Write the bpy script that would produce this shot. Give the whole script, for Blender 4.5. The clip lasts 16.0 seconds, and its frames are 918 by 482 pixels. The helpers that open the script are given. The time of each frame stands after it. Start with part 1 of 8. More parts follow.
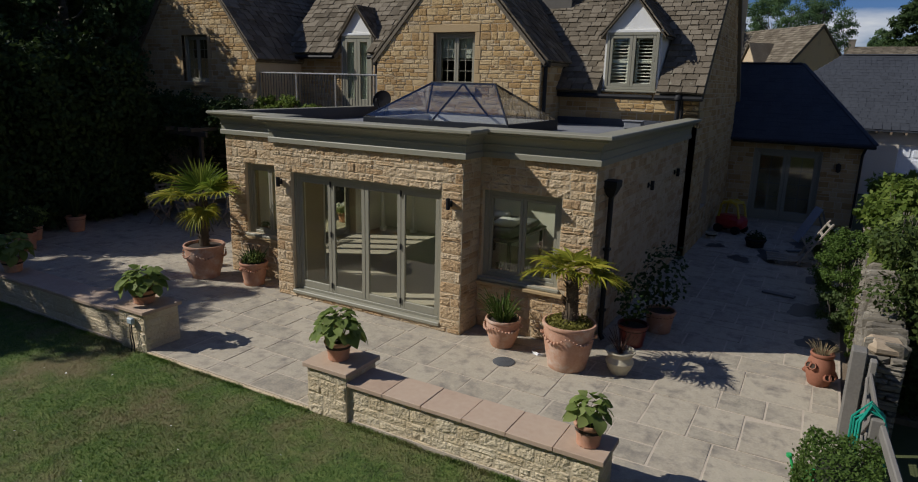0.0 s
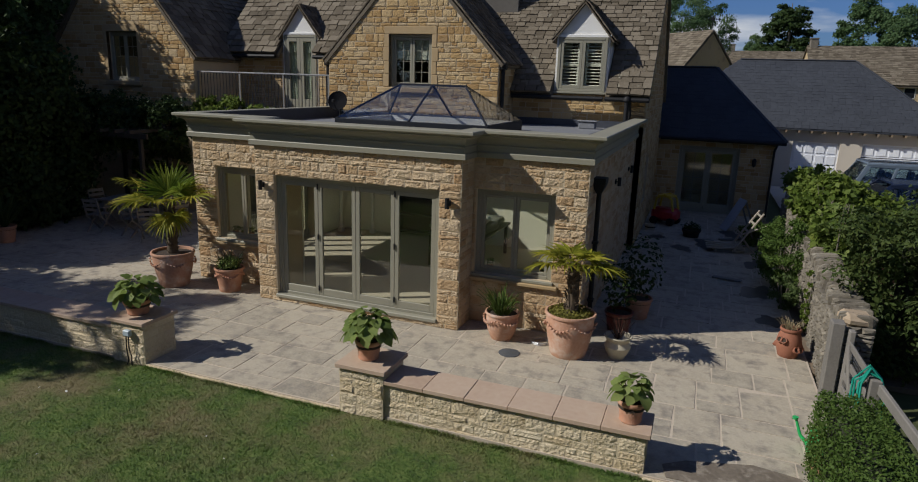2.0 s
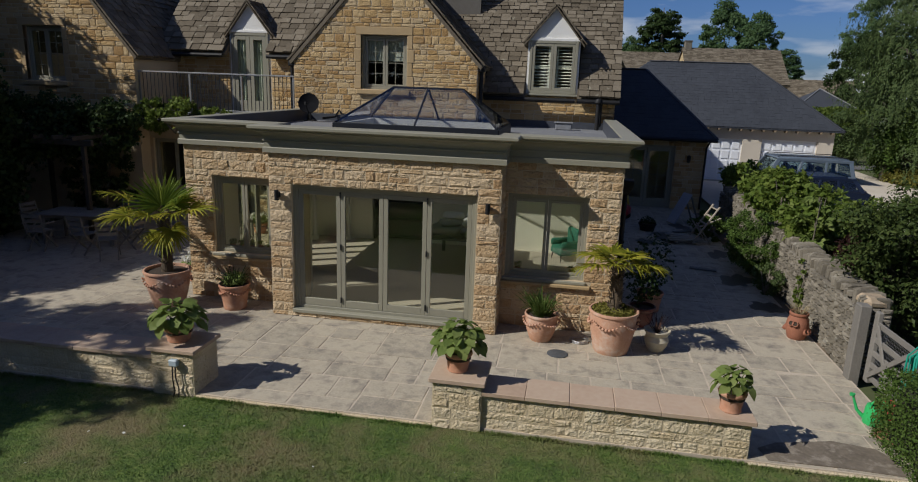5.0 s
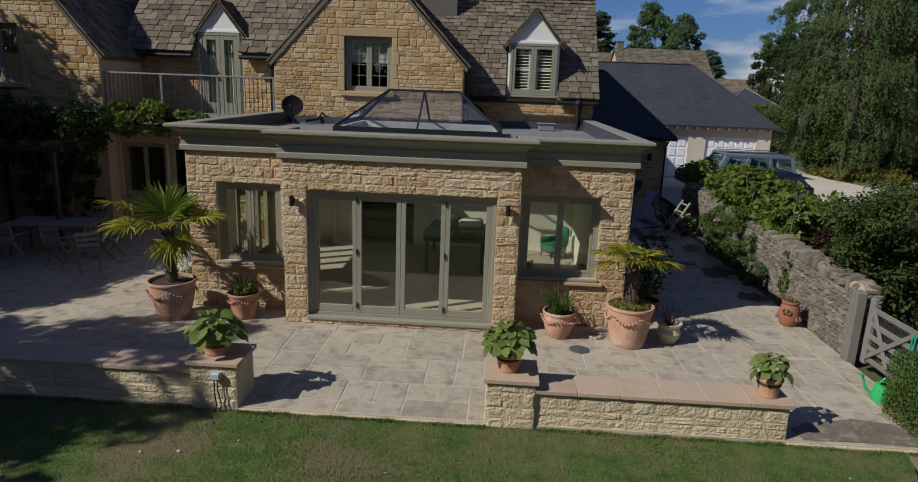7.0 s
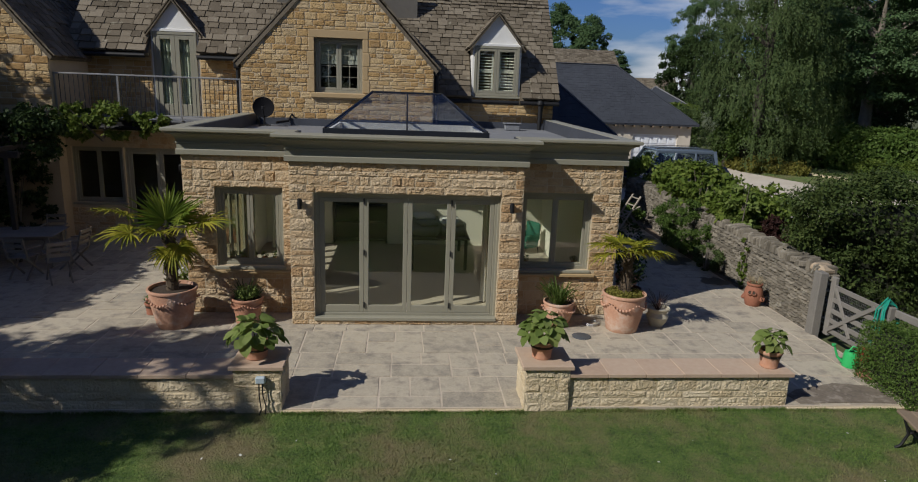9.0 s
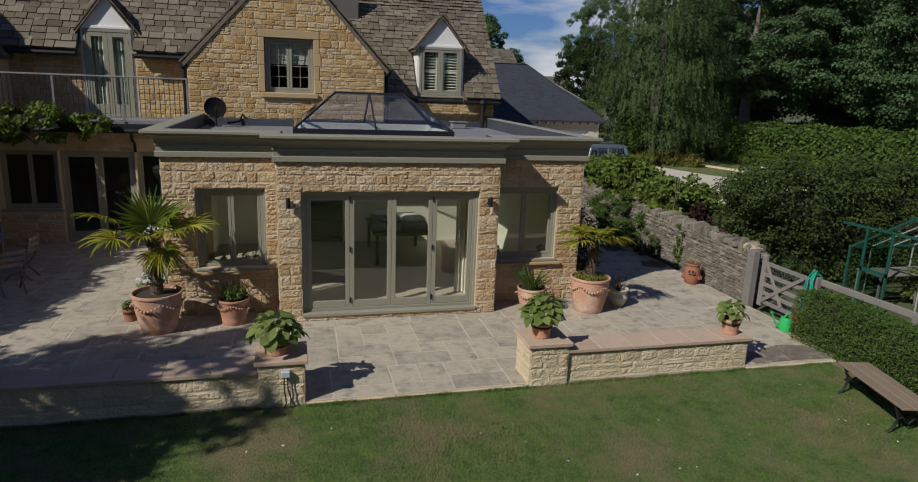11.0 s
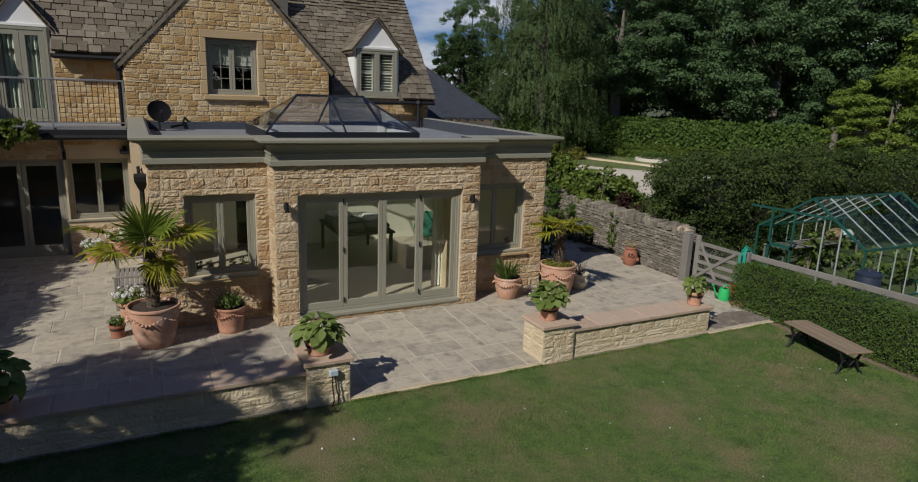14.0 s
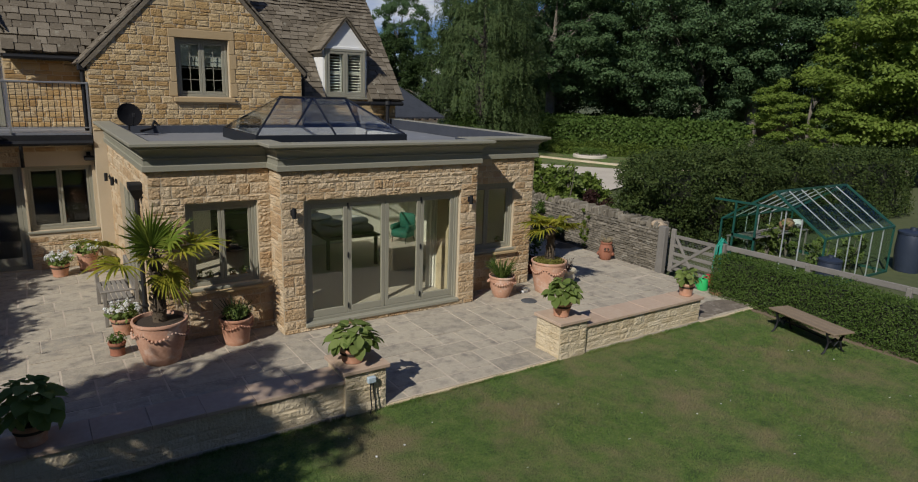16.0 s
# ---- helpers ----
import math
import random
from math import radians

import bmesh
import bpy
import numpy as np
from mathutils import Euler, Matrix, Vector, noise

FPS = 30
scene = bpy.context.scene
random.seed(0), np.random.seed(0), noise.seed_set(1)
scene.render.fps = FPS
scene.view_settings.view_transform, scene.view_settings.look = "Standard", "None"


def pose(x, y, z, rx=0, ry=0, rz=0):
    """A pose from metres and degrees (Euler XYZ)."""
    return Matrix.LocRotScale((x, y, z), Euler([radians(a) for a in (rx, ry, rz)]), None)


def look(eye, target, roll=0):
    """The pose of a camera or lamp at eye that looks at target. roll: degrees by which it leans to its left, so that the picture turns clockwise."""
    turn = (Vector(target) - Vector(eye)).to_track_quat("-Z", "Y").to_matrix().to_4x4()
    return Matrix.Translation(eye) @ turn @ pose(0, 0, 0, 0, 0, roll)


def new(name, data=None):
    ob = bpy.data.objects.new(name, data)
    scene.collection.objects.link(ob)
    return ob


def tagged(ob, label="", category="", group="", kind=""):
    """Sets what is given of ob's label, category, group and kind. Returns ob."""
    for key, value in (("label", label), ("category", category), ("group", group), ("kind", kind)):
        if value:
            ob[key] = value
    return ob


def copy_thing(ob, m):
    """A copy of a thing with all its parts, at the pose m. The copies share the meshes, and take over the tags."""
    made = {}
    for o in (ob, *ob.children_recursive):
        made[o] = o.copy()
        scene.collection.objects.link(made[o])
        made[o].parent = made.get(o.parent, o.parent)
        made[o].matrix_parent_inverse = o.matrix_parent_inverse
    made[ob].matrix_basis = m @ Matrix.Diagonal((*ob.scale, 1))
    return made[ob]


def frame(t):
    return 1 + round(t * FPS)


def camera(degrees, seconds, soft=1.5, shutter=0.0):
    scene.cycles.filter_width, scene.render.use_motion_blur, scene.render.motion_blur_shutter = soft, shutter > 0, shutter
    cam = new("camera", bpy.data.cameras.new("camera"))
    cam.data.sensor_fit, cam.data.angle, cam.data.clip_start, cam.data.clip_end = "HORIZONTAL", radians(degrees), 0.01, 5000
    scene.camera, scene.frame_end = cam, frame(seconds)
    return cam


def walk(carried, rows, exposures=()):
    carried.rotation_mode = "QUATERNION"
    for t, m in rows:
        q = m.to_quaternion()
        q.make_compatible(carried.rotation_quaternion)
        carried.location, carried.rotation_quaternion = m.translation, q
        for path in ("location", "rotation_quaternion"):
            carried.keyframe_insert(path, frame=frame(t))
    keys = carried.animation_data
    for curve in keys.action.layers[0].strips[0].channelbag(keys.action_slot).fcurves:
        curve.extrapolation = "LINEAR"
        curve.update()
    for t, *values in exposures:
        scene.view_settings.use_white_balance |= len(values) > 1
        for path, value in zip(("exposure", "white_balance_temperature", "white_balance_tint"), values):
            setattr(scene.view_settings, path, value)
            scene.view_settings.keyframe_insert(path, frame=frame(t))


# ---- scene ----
cam = camera(70.7, 16.0, 1.1)
METRES, EYE, TILT, LEAN, TURN = 12.84, 3.99, 0.0, 0.0, 29.3
EXPOSURE = -0.30
ROWS = [
    (0.0, 0.0, 0.0, 0.0, 0.36, -13.86, -1.48),
    (0.5, -0.0283, -0.0041, 0.0001, -0.74, -13.83, -1.52),
    (1.0, -0.0559, -0.0096, 0.0007, -2.27, -13.83, -1.6),
    (1.5, -0.0867, -0.0149, 0.0016, -5.3, -13.79, -1.72),
    (2.0, -0.1228, -0.0158, 0.0019, -8.66, -13.73, -1.82),
    (2.5, -0.1588, -0.014, 0.0026, -11.58, -13.68, -1.94),
    (3.0, -0.1928, -0.0076, 0.0032, -13.72, -13.66, -1.97),
    (3.5, -0.2252, 0.0023, 0.0037, -14.85, -13.65, -1.98),
    (4.0, -0.2564, 0.0139, 0.0041, -16.27, -13.65, -1.99),
    (6.5, -0.3943, 0.0644, 0.0083, -24.08, -13.6, -2.04),
    (7.0, -0.4229, 0.0719, 0.0089, -25.77, -13.58, -2.04),
    (7.5, -0.4534, 0.08, 0.01, -28.03, -13.57, -2.08),
    (8.0, -0.4855, 0.0893, 0.0109, -30.22, -13.54, -2.09),
    (10.5, -0.6404, 0.1316, 0.0138, -40.5, -13.48, -2.12),
    (11.0, -0.6712, 0.1416, 0.0142, -43.34, -13.43, -2.15),
    (11.5, -0.6999, 0.1525, 0.0148, -44.91, -13.43, -2.11),
    (12.0, -0.7274, 0.1653, 0.0153, -46.0, -13.43, -2.08),
    (12.5, -0.7538, 0.1807, 0.0159, -47.98, -13.42, -2.07),
    (13.0, -0.7793, 0.199, 0.0169, -50.47, -13.39, -2.07),
    (13.5, -0.8034, 0.22, 0.0181, -53.57, -13.36, -2.09),
    (14.0, -0.8247, 0.2436, 0.0186, -55.69, -13.33, -2.06),
    (14.5, -0.8427, 0.2669, 0.019, -56.86, -13.32, -1.99),
    (15.0, -0.8591, 0.2908, 0.0196, -58.22, -13.34, -1.93),
    (15.5, -0.8747, 0.3146, 0.0207, -60.33, -13.34, -1.92),
    (16.0, -0.8891, 0.3407, 0.0211, -62.75, -13.3, -1.91),
]
walk(cam, [(t, pose(0, 0, EYE, TILT, LEAN, TURN) @ pose(METRES * x, METRES * y, METRES * z, 90 + pitch, roll, yaw)) for t, x, y, z, yaw, pitch, roll in ROWS],
     exposures=[(0.0, EXPOSURE), (16.0, EXPOSURE)])

# ---- light: a clear afternoon, the sun low over the garden behind the camera ----
SUN_WAY = Vector((1.05, 0.61, -1.0)).normalized()
sun = new("sun", bpy.data.lights.new("sun", "SUN"))
sun.data.energy, sun.data.angle, sun.data.color = 5.0, radians(0.53), (1.0, 0.972, 0.918)
sun.matrix_world = look((0, 0, 40), Vector((0, 0, 40)) + SUN_WAY)

world = bpy.data.worlds.new("sky")
scene.world = world
world.use_nodes = True
wn, wl = world.node_tree.nodes, world.node_tree.links
wn.clear()
sky = wn.new("ShaderNodeTexSky")
sky.sky_type, sky.sun_disc = "NISHITA", False
sky.sun_elevation = math.asin(-SUN_WAY.z)
sky.sun_rotation = math.atan2(-SUN_WAY.x, -SUN_WAY.y)
sky.air_density, sky.dust_density, sky.ozone_density = 1.0, 0.7, 2.0
w_co, w_map, w_noise, w_ramp, w_mix, w_blue = (wn.new("ShaderNode" + k) for k in ("TexCoord", "Mapping", "TexNoise", "ValToRGB", "MixRGB", "MixRGB"))
w_blue.blend_type, w_blue.inputs["Fac"].default_value, w_blue.inputs["Color2"].default_value = "MULTIPLY", 1.0, (0.575, 0.87, 1.54, 1)
w_map.inputs["Scale"].default_value = (1.6, 1.6, 7.0)
w_noise.inputs["Scale"].default_value, w_noise.inputs["Detail"].default_value = 2.3, 7
w_ramp.color_ramp.elements[0].position, w_ramp.color_ramp.elements[1].position = 0.50, 0.67
w_mix.inputs["Color2"].default_value = (14.0, 14.6, 15.6, 1)
w_bg, w_out = wn.new("ShaderNodeBackground"), wn.new("ShaderNodeOutputWorld")
w_bg.inputs["Strength"].default_value = 0.05
wl.new(w_co.outputs["Generated"], w_map.inputs["Vector"])
wl.new(w_map.outputs["Vector"], w_noise.inputs["Vector"])
wl.new(w_noise.outputs["Fac"], w_ramp.inputs["Fac"])
w_sep, w_low, w_fac = wn.new("ShaderNodeSeparateXYZ"), wn.new("ShaderNodeMapRange"), wn.new("ShaderNodeMath")
w_low.inputs["From Min"].default_value, w_low.inputs["From Max"].default_value = 0.30, 0.62
w_low.inputs["To Min"].default_value, w_low.inputs["To Max"].default_value = 1.0, 0.12
w_fac.operation = "MULTIPLY"
wl.new(w_co.outputs["Generated"], w_sep.inputs["Vector"])
wl.new(w_sep.outputs["Z"], w_low.inputs["Value"])
wl.new(w_ramp.outputs["Color"], w_fac.inputs[0])
wl.new(w_low.outputs["Result"], w_fac.inputs[1])
wl.new(w_fac.outputs["Value"], w_mix.inputs["Fac"])
wl.new(sky.outputs["Color"], w_blue.inputs["Color1"])
wl.new(w_blue.outputs["Color"], w_mix.inputs["Color1"])
wl.new(w_mix.outputs["Color"], w_bg.inputs["Color"])
wl.new(w_bg.outputs["Background"], w_out.inputs["Surface"])

# ---- materials ----


def surface(name, tones, rough=0.8, grain=30.0, patch=2.0, bump=0.3, bump_scale=None, metal=0.0, vary=0.0, stain=None, stain_at=(0.55, 0.75), stain_scale=1.2, depth=0.01, leaf=0.0, gloss=0.5, contrast=2.2):
    """A surface in two to four tones: fine grain, broad patches, a shift from piece to piece, stains, relief."""
    m = bpy.data.materials.new(name)
    m.use_nodes = True
    n, l = m.node_tree.nodes, m.node_tree.links
    bsdf = n["Principled BSDF"]
    bsdf.inputs["Roughness"].default_value, bsdf.inputs["Metallic"].default_value = rough, metal
    bsdf.inputs["Specular IOR Level"].default_value = gloss
    geo, info = n.new("ShaderNodeNewGeometry"), n.new("ShaderNodeObjectInfo")
    fine, broad = n.new("ShaderNodeTexNoise"), n.new("ShaderNodeTexNoise")
    fine.inputs["Scale"].default_value, fine.inputs["Detail"].default_value = grain, 6
    broad.inputs["Scale"].default_value, broad.inputs["Detail"].default_value = patch, 4
    for t in (fine, broad):
        l.new(geo.outputs["Position"], t.inputs["Vector"])

    def maths(op, a, b, clamp=False):
        x = n.new("ShaderNodeMath")
        x.operation, x.use_clamp = op, clamp
        for k, v in ((0, a), (1, b)):
            if isinstance(v, (int, float)):
                x.inputs[k].default_value = v
            else:
                l.new(v, x.inputs[k])
        return x.outputs[0]

    piece = maths("FRACT", maths("ADD", info.outputs["Random"], geo.outputs["Random Per Island"]), 0.0)
    mixed = maths("ADD", maths("MULTIPLY", fine.outputs["Fac"], 0.5 * (1 - vary)), maths("MULTIPLY", broad.outputs["Fac"], 0.5 * (1 - vary)))
    mixed = maths("ADD", maths("MULTIPLY", maths("SUBTRACT", mixed, 0.5 * (1 - vary)), contrast), 0.5 * (1 - vary))
    mixed = maths("ADD", mixed, maths("MULTIPLY", piece, vary), True)
    ramp = n.new("ShaderNodeValToRGB")
    el = ramp.color_ramp.elements
    while len(el) < len(tones):
        el.new(0.5)
    for k, c in enumerate(tones):
        el[k].position, el[k].color = k / (len(tones) - 1), (*c, 1)
    l.new(mixed, ramp.inputs["Fac"])
    colour = ramp.outputs["Color"]
    if stain:
        spot = n.new("ShaderNodeTexNoise")
        spot.inputs["Scale"].default_value, spot.inputs["Detail"].default_value = stain_scale, 8
        spot.inputs["Roughness"].default_value = 0.65
        l.new(geo.outputs["Position"], spot.inputs["Vector"])
        sr = n.new("ShaderNodeValToRGB")
        sr.color_ramp.elements[0].position, sr.color_ramp.elements[1].position = stain_at
        mix = n.new("ShaderNodeMixRGB")
        l.new(spot.outputs["Fac"], sr.inputs["Fac"])
        l.new(sr.outputs["Color"], mix.inputs["Fac"])
        l.new(colour, mix.inputs["Color1"])
        mix.inputs["Color2"].default_value = (*stain, 1)
        colour = mix.outputs["Color"]
    l.new(colour, bsdf.inputs["Base Color"])
    if bump:
        b = n.new("ShaderNodeBump")
        b.inputs["Strength"].default_value, b.inputs["Distance"].default_value = bump, depth
        if bump_scale:
            rel = n.new("ShaderNodeTexNoise")
            rel.inputs["Scale"].default_value, rel.inputs["Detail"].default_value = bump_scale, 5
            l.new(geo.outputs["Position"], rel.inputs["Vector"])
            l.new(rel.outputs["Fac"], b.inputs["Height"])
        else:
            l.new(fine.outputs["Fac"], b.inputs["Height"])
        l.new(b.outputs["Normal"], bsdf.inputs["Normal"])
    if leaf:
        thin, add, out = n.new("ShaderNodeBsdfTranslucent"), n.new("ShaderNodeMixShader"), n["Material Output"]
        add.inputs["Fac"].default_value = leaf
        l.new(colour, thin.inputs["Color"])
        l.new(bsdf.outputs["BSDF"], add.inputs[1])
        l.new(thin.outputs["BSDF"], add.inputs[2])
        l.new(add.outputs["Shader"], out.inputs["Surface"])
    return m


def glass_pane(name, tint=(0.9, 0.95, 0.93), shine_most=0.9, base=0.075):
    """Window glass: clear, with a real Fresnel reflection."""
    m = bpy.data.materials.new(name)
    m.use_nodes = True
    n, l = m.node_tree.nodes, m.node_tree.links
    n.remove(n["Principled BSDF"])
    clear, shine, mix, face_on, power, scale = (n.new("ShaderNode" + k) for k in ("BsdfTransparent", "BsdfGlossy", "MixShader", "LayerWeight", "Math", "Math"))
    clear.inputs["Color"].default_value = (*tint, 1)
    shine.inputs["Roughness"].default_value = 0.02
    face_on.inputs["Blend"].default_value = 0.5
    power.operation, power.inputs[1].default_value = "POWER", 4.5
    scale.operation, scale.inputs[1].default_value, scale.inputs[2].default_value = "MULTIPLY_ADD", shine_most, base
    l.new(face_on.outputs["Facing"], power.inputs[0])
    l.new(power.outputs[0], scale.inputs[0])
    l.new(scale.outputs[0], mix.inputs["Fac"])
    l.new(clear.outputs["BSDF"], mix.inputs[1])
    l.new(shine.outputs["BSDF"], mix.inputs[2])
    l.new(mix.outputs["Shader"], n["Material Output"].inputs["Surface"])
    return m


M_STONE = surface("honey_limestone", [(0.36, 0.215, 0.10), (0.455, 0.32, 0.18), (0.53, 0.41, 0.265), (0.50, 0.38, 0.24)], 0.92, 28, 4, 1.0, 26, vary=0.72, stain=(0.40, 0.24, 0.10), stain_at=(0.56, 0.76), stain_scale=5.0, depth=0.035, contrast=2.6)
M_STONE_OLD = surface("weathered_honey_limestone", [(0.30, 0.175, 0.065), (0.42, 0.27, 0.11), (0.50, 0.365, 0.19), (0.45, 0.345, 0.21)], 0.92, 28, 3, 0.7, 34, vary=0.78, stain=(0.22, 0.17, 0.11), stain_at=(0.56, 0.8), stain_scale=1.6, depth=0.025, contrast=3.0)
M_STONE_PALE = surface("pale_cream_limestone", [(0.47, 0.355, 0.205), (0.58, 0.475, 0.315), (0.64, 0.55, 0.395)], 0.9, 28, 4, 1.0, 30, vary=0.4, depth=0.03, contrast=2.4)
M_MORTAR = surface("lime_mortar", [(0.43, 0.345, 0.23), (0.54, 0.445, 0.31)], 0.95, 60, 2, 0.5)
M_MORTAR_PALE = surface("cream_lime_mortar", [(0.50, 0.405, 0.265), (0.58, 0.485, 0.335)], 0.95, 60, 2, 0.5)
M_ASHLAR = surface("dressed_limestone", [(0.35, 0.245, 0.12), (0.44, 0.32, 0.175)], 0.85, 60, 1.5, 0.2, vary=0.3)
M_DRY = surface("grey_drystone", [(0.085, 0.073, 0.055), (0.18, 0.157, 0.12), (0.29, 0.255, 0.20)], 0.95, 30, 3, 0.8, 25, vary=0.6, stain=(0.30, 0.29, 0.24), stain_at=(0.6, 0.75), stain_scale=4, depth=0.015)
M_DRY_CORE = surface("dark_rubble_core", [(0.045, 0.04, 0.03), (0.09, 0.08, 0.06)], 0.95, 20, 3, 0.5)
M_SLATE = surface("stone_roof_slate", [(0.058, 0.047, 0.033), (0.145, 0.120, 0.087), (0.24, 0.205, 0.155)], 0.92, 30, 1.0, 0.9, 18, vary=0.5, stain=(0.27, 0.25, 0.19), stain_at=(0.60, 0.74), stain_scale=5, depth=0.014, gloss=0.15)
M_BLUE_SLATE = surface("dark_blue_slate", [(0.028, 0.031, 0.038), (0.058, 0.064, 0.076)], 0.7, 20, 0.7, 0.25, vary=0.25, gloss=0.25)
M_PAVE = surface("riven_sandstone_paving", [(0.23, 0.206, 0.162), (0.355, 0.311, 0.238), (0.435, 0.380, 0.290), (0.37, 0.32, 0.242), (0.27, 0.25, 0.21)], 0.85, 34, 6.5, 0.7, 9, vary=0.64, stain=(0.20, 0.175, 0.145), stain_at=(0.50, 0.70), stain_scale=3.4, depth=0.015, contrast=3.6)
M_JOINT = surface("sandy_paving_joint", [(0.42, 0.352, 0.270), (0.54, 0.458, 0.358)], 0.95, 40, 3, 0.3)
M_CAP = surface("pink_sandstone_coping", [(0.36, 0.25, 0.175), (0.44, 0.32, 0.23), (0.49, 0.38, 0.28)], 0.85, 14, 2.5, 0.4, 9, vary=0.34)
M_TIMBER = surface("sage_grey_paint", [(0.240, 0.228, 0.172), (0.280, 0.266, 0.203)], 0.5, 25, 1.0, 0.06)
M_LEAD_DARK = surface("dark_blue_grey_lead", [(0.035, 0.040, 0.052), (0.060, 0.066, 0.082)], 0.55, 12, 1.2, 0.15)
M_LEAD = surface("grey_roof_membrane", [(0.15, 0.155, 0.165), (0.22, 0.225, 0.235)], 0.6, 12, 1.2, 0.15, stain=(0.28, 0.28, 0.28), stain_at=(0.58, 0.7))
M_WHITE = surface("white_painted_render", [(0.68, 0.67, 0.63), (0.78, 0.77, 0.74)], 0.75, 30, 1.5, 0.15)
M_CREAM = surface("cream_plaster", [(0.76, 0.72, 0.61), (0.82, 0.79, 0.69)], 0.85, 20, 1.0, 0.05)
M_RENDER = surface("cream_render", [(0.50, 0.44, 0.36), (0.58, 0.52, 0.43)], 0.9, 30, 1.0, 0.2)
M_BLACK = surface("black_metal", [(0.010, 0.010, 0.011), (0.020, 0.020, 0.021)], 0.6, 30, 3, 0.05, gloss=0.25)
M_RAIL = surface("grey_galvanised_rail", [(0.28, 0.28, 0.28), (0.36, 0.36, 0.36)], 0.45, 30, 3, 0.05, metal=0.6)
M_DARKALU = surface("anthracite_aluminium", [(0.010, 0.012, 0.016), (0.018, 0.021, 0.027)], 0.5, 30, 2, 0.03, gloss=0.2)
M_TERRA = surface("terracotta", [(0.38, 0.17, 0.095), (0.46, 0.235, 0.145), (0.50, 0.30, 0.21)], 0.85, 25, 4, 0.25, vary=0.2, stain=(0.55, 0.42, 0.33), stain_at=(0.58, 0.8), stain_scale=4)
M_TERRA_PALE = surface("pale_weathered_terracotta", [(0.40, 0.205, 0.125), (0.49, 0.275, 0.18), (0.53, 0.34, 0.24)], 0.88, 25, 4, 0.25, stain=(0.58, 0.48, 0.40), stain_at=(0.52, 0.75), stain_scale=4)
M_TERRA_DARK = surface("dark_red_terracotta", [(0.24, 0.09, 0.05), (0.33, 0.135, 0.08)], 0.8, 25, 4, 0.25)
M_URN = surface("cream_glazed_pot", [(0.42, 0.37, 0.27), (0.52, 0.47, 0.36)], 0.5, 25, 4, 0.1)
M_SOIL = surface("potting_soil", [(0.025, 0.017, 0.011), (0.06, 0.042, 0.028)], 0.95, 60, 8, 0.8)
M_MOSS = surface("moss_top", [(0.10, 0.095, 0.02), (0.20, 0.17, 0.045)], 0.95, 60, 8, 0.9)
M_LAWN = surface("lawn_turf", [(0.050, 0.092, 0.015), (0.092, 0.152, 0.026), (0.150, 0.200, 0.044)], 0.95, 22, 5.0, 1.0, 60, stain=(0.200, 0.168, 0.078), stain_at=(0.445, 0.66), stain_scale=0.95, depth=0.05, contrast=4.0)
M_BLADE = surface("grass_blade", [(0.052, 0.106, 0.016), (0.098, 0.170, 0.028), (0.165, 0.225, 0.050)], 0.8, 16, 3.0, 0, vary=0.34, stain=(0.245, 0.205, 0.097), stain_at=(0.445, 0.66), stain_scale=0.95, leaf=0.3, contrast=3.4)
M_FIELD = surface("far_meadow", [(0.05, 0.065, 0.02), (0.10, 0.11, 0.04)], 0.95, 5, 0.05, 0.3)
M_GRAVEL = surface("pale_gravel_drive", [(0.42, 0.36, 0.28), (0.58, 0.52, 0.43)], 0.95, 30, 0.5, 0.6)
M_ROAD = surface("grey_lane", [(0.10, 0.10, 0.10), (0.15, 0.145, 0.14)], 0.9, 20, 0.5, 0.3)
M_EARTH = surface("dry_bed_earth", [(0.12, 0.085, 0.055), (0.22, 0.165, 0.11)], 0.95, 20, 2, 0.8)
M_EARTH_DARK = surface("dark_damp_earth", [(0.10, 0.08, 0.06), (0.20, 0.165, 0.125)], 0.95, 20, 4, 0.9, stain=(0.28, 0.24, 0.19), stain_at=(0.52, 0.66), stain_scale=6)
M_PERGOLA = surface("dark_stained_timber", [(0.035, 0.028, 0.02), (0.07, 0.055, 0.04)], 0.85, 40, 4, 0.3)
M_WOOD = surface("silvered_teak", [(0.16, 0.14, 0.115), (0.26, 0.235, 0.20)], 0.85, 40, 4, 0.3, vary=0.3)
M_GATE = surface("silver_grey_oak", [(0.13, 0.12, 0.105), (0.23, 0.212, 0.185)], 0.88, 40, 4, 0.35, vary=0.35)
M_BENCH = surface("tan_weathered_plank", [(0.17, 0.125, 0.08), (0.26, 0.195, 0.13)], 0.8, 40, 3, 0.3, vary=0.3)
M_GLASS = glass_pane("window_glass", (0.94, 0.955, 0.88))
M_GLASS_CLEAR = glass_pane("greenhouse_glass", (0.86, 0.92, 0.885), 0.22, 0.025)
M_GLASS_ROOF = glass_pane("blue_tint_solar_glass", (0.945, 0.955, 0.96), base=0.08)
M_BARK_DARK = surface("dark_brown_bark", [(0.035, 0.03, 0.022), (0.08, 0.068, 0.052)], 0.95, 12, 3, 0.8)
M_BARK = surface("grey_bark", [(0.10, 0.085, 0.065), (0.22, 0.19, 0.15)], 0.95, 12, 3, 0.8)
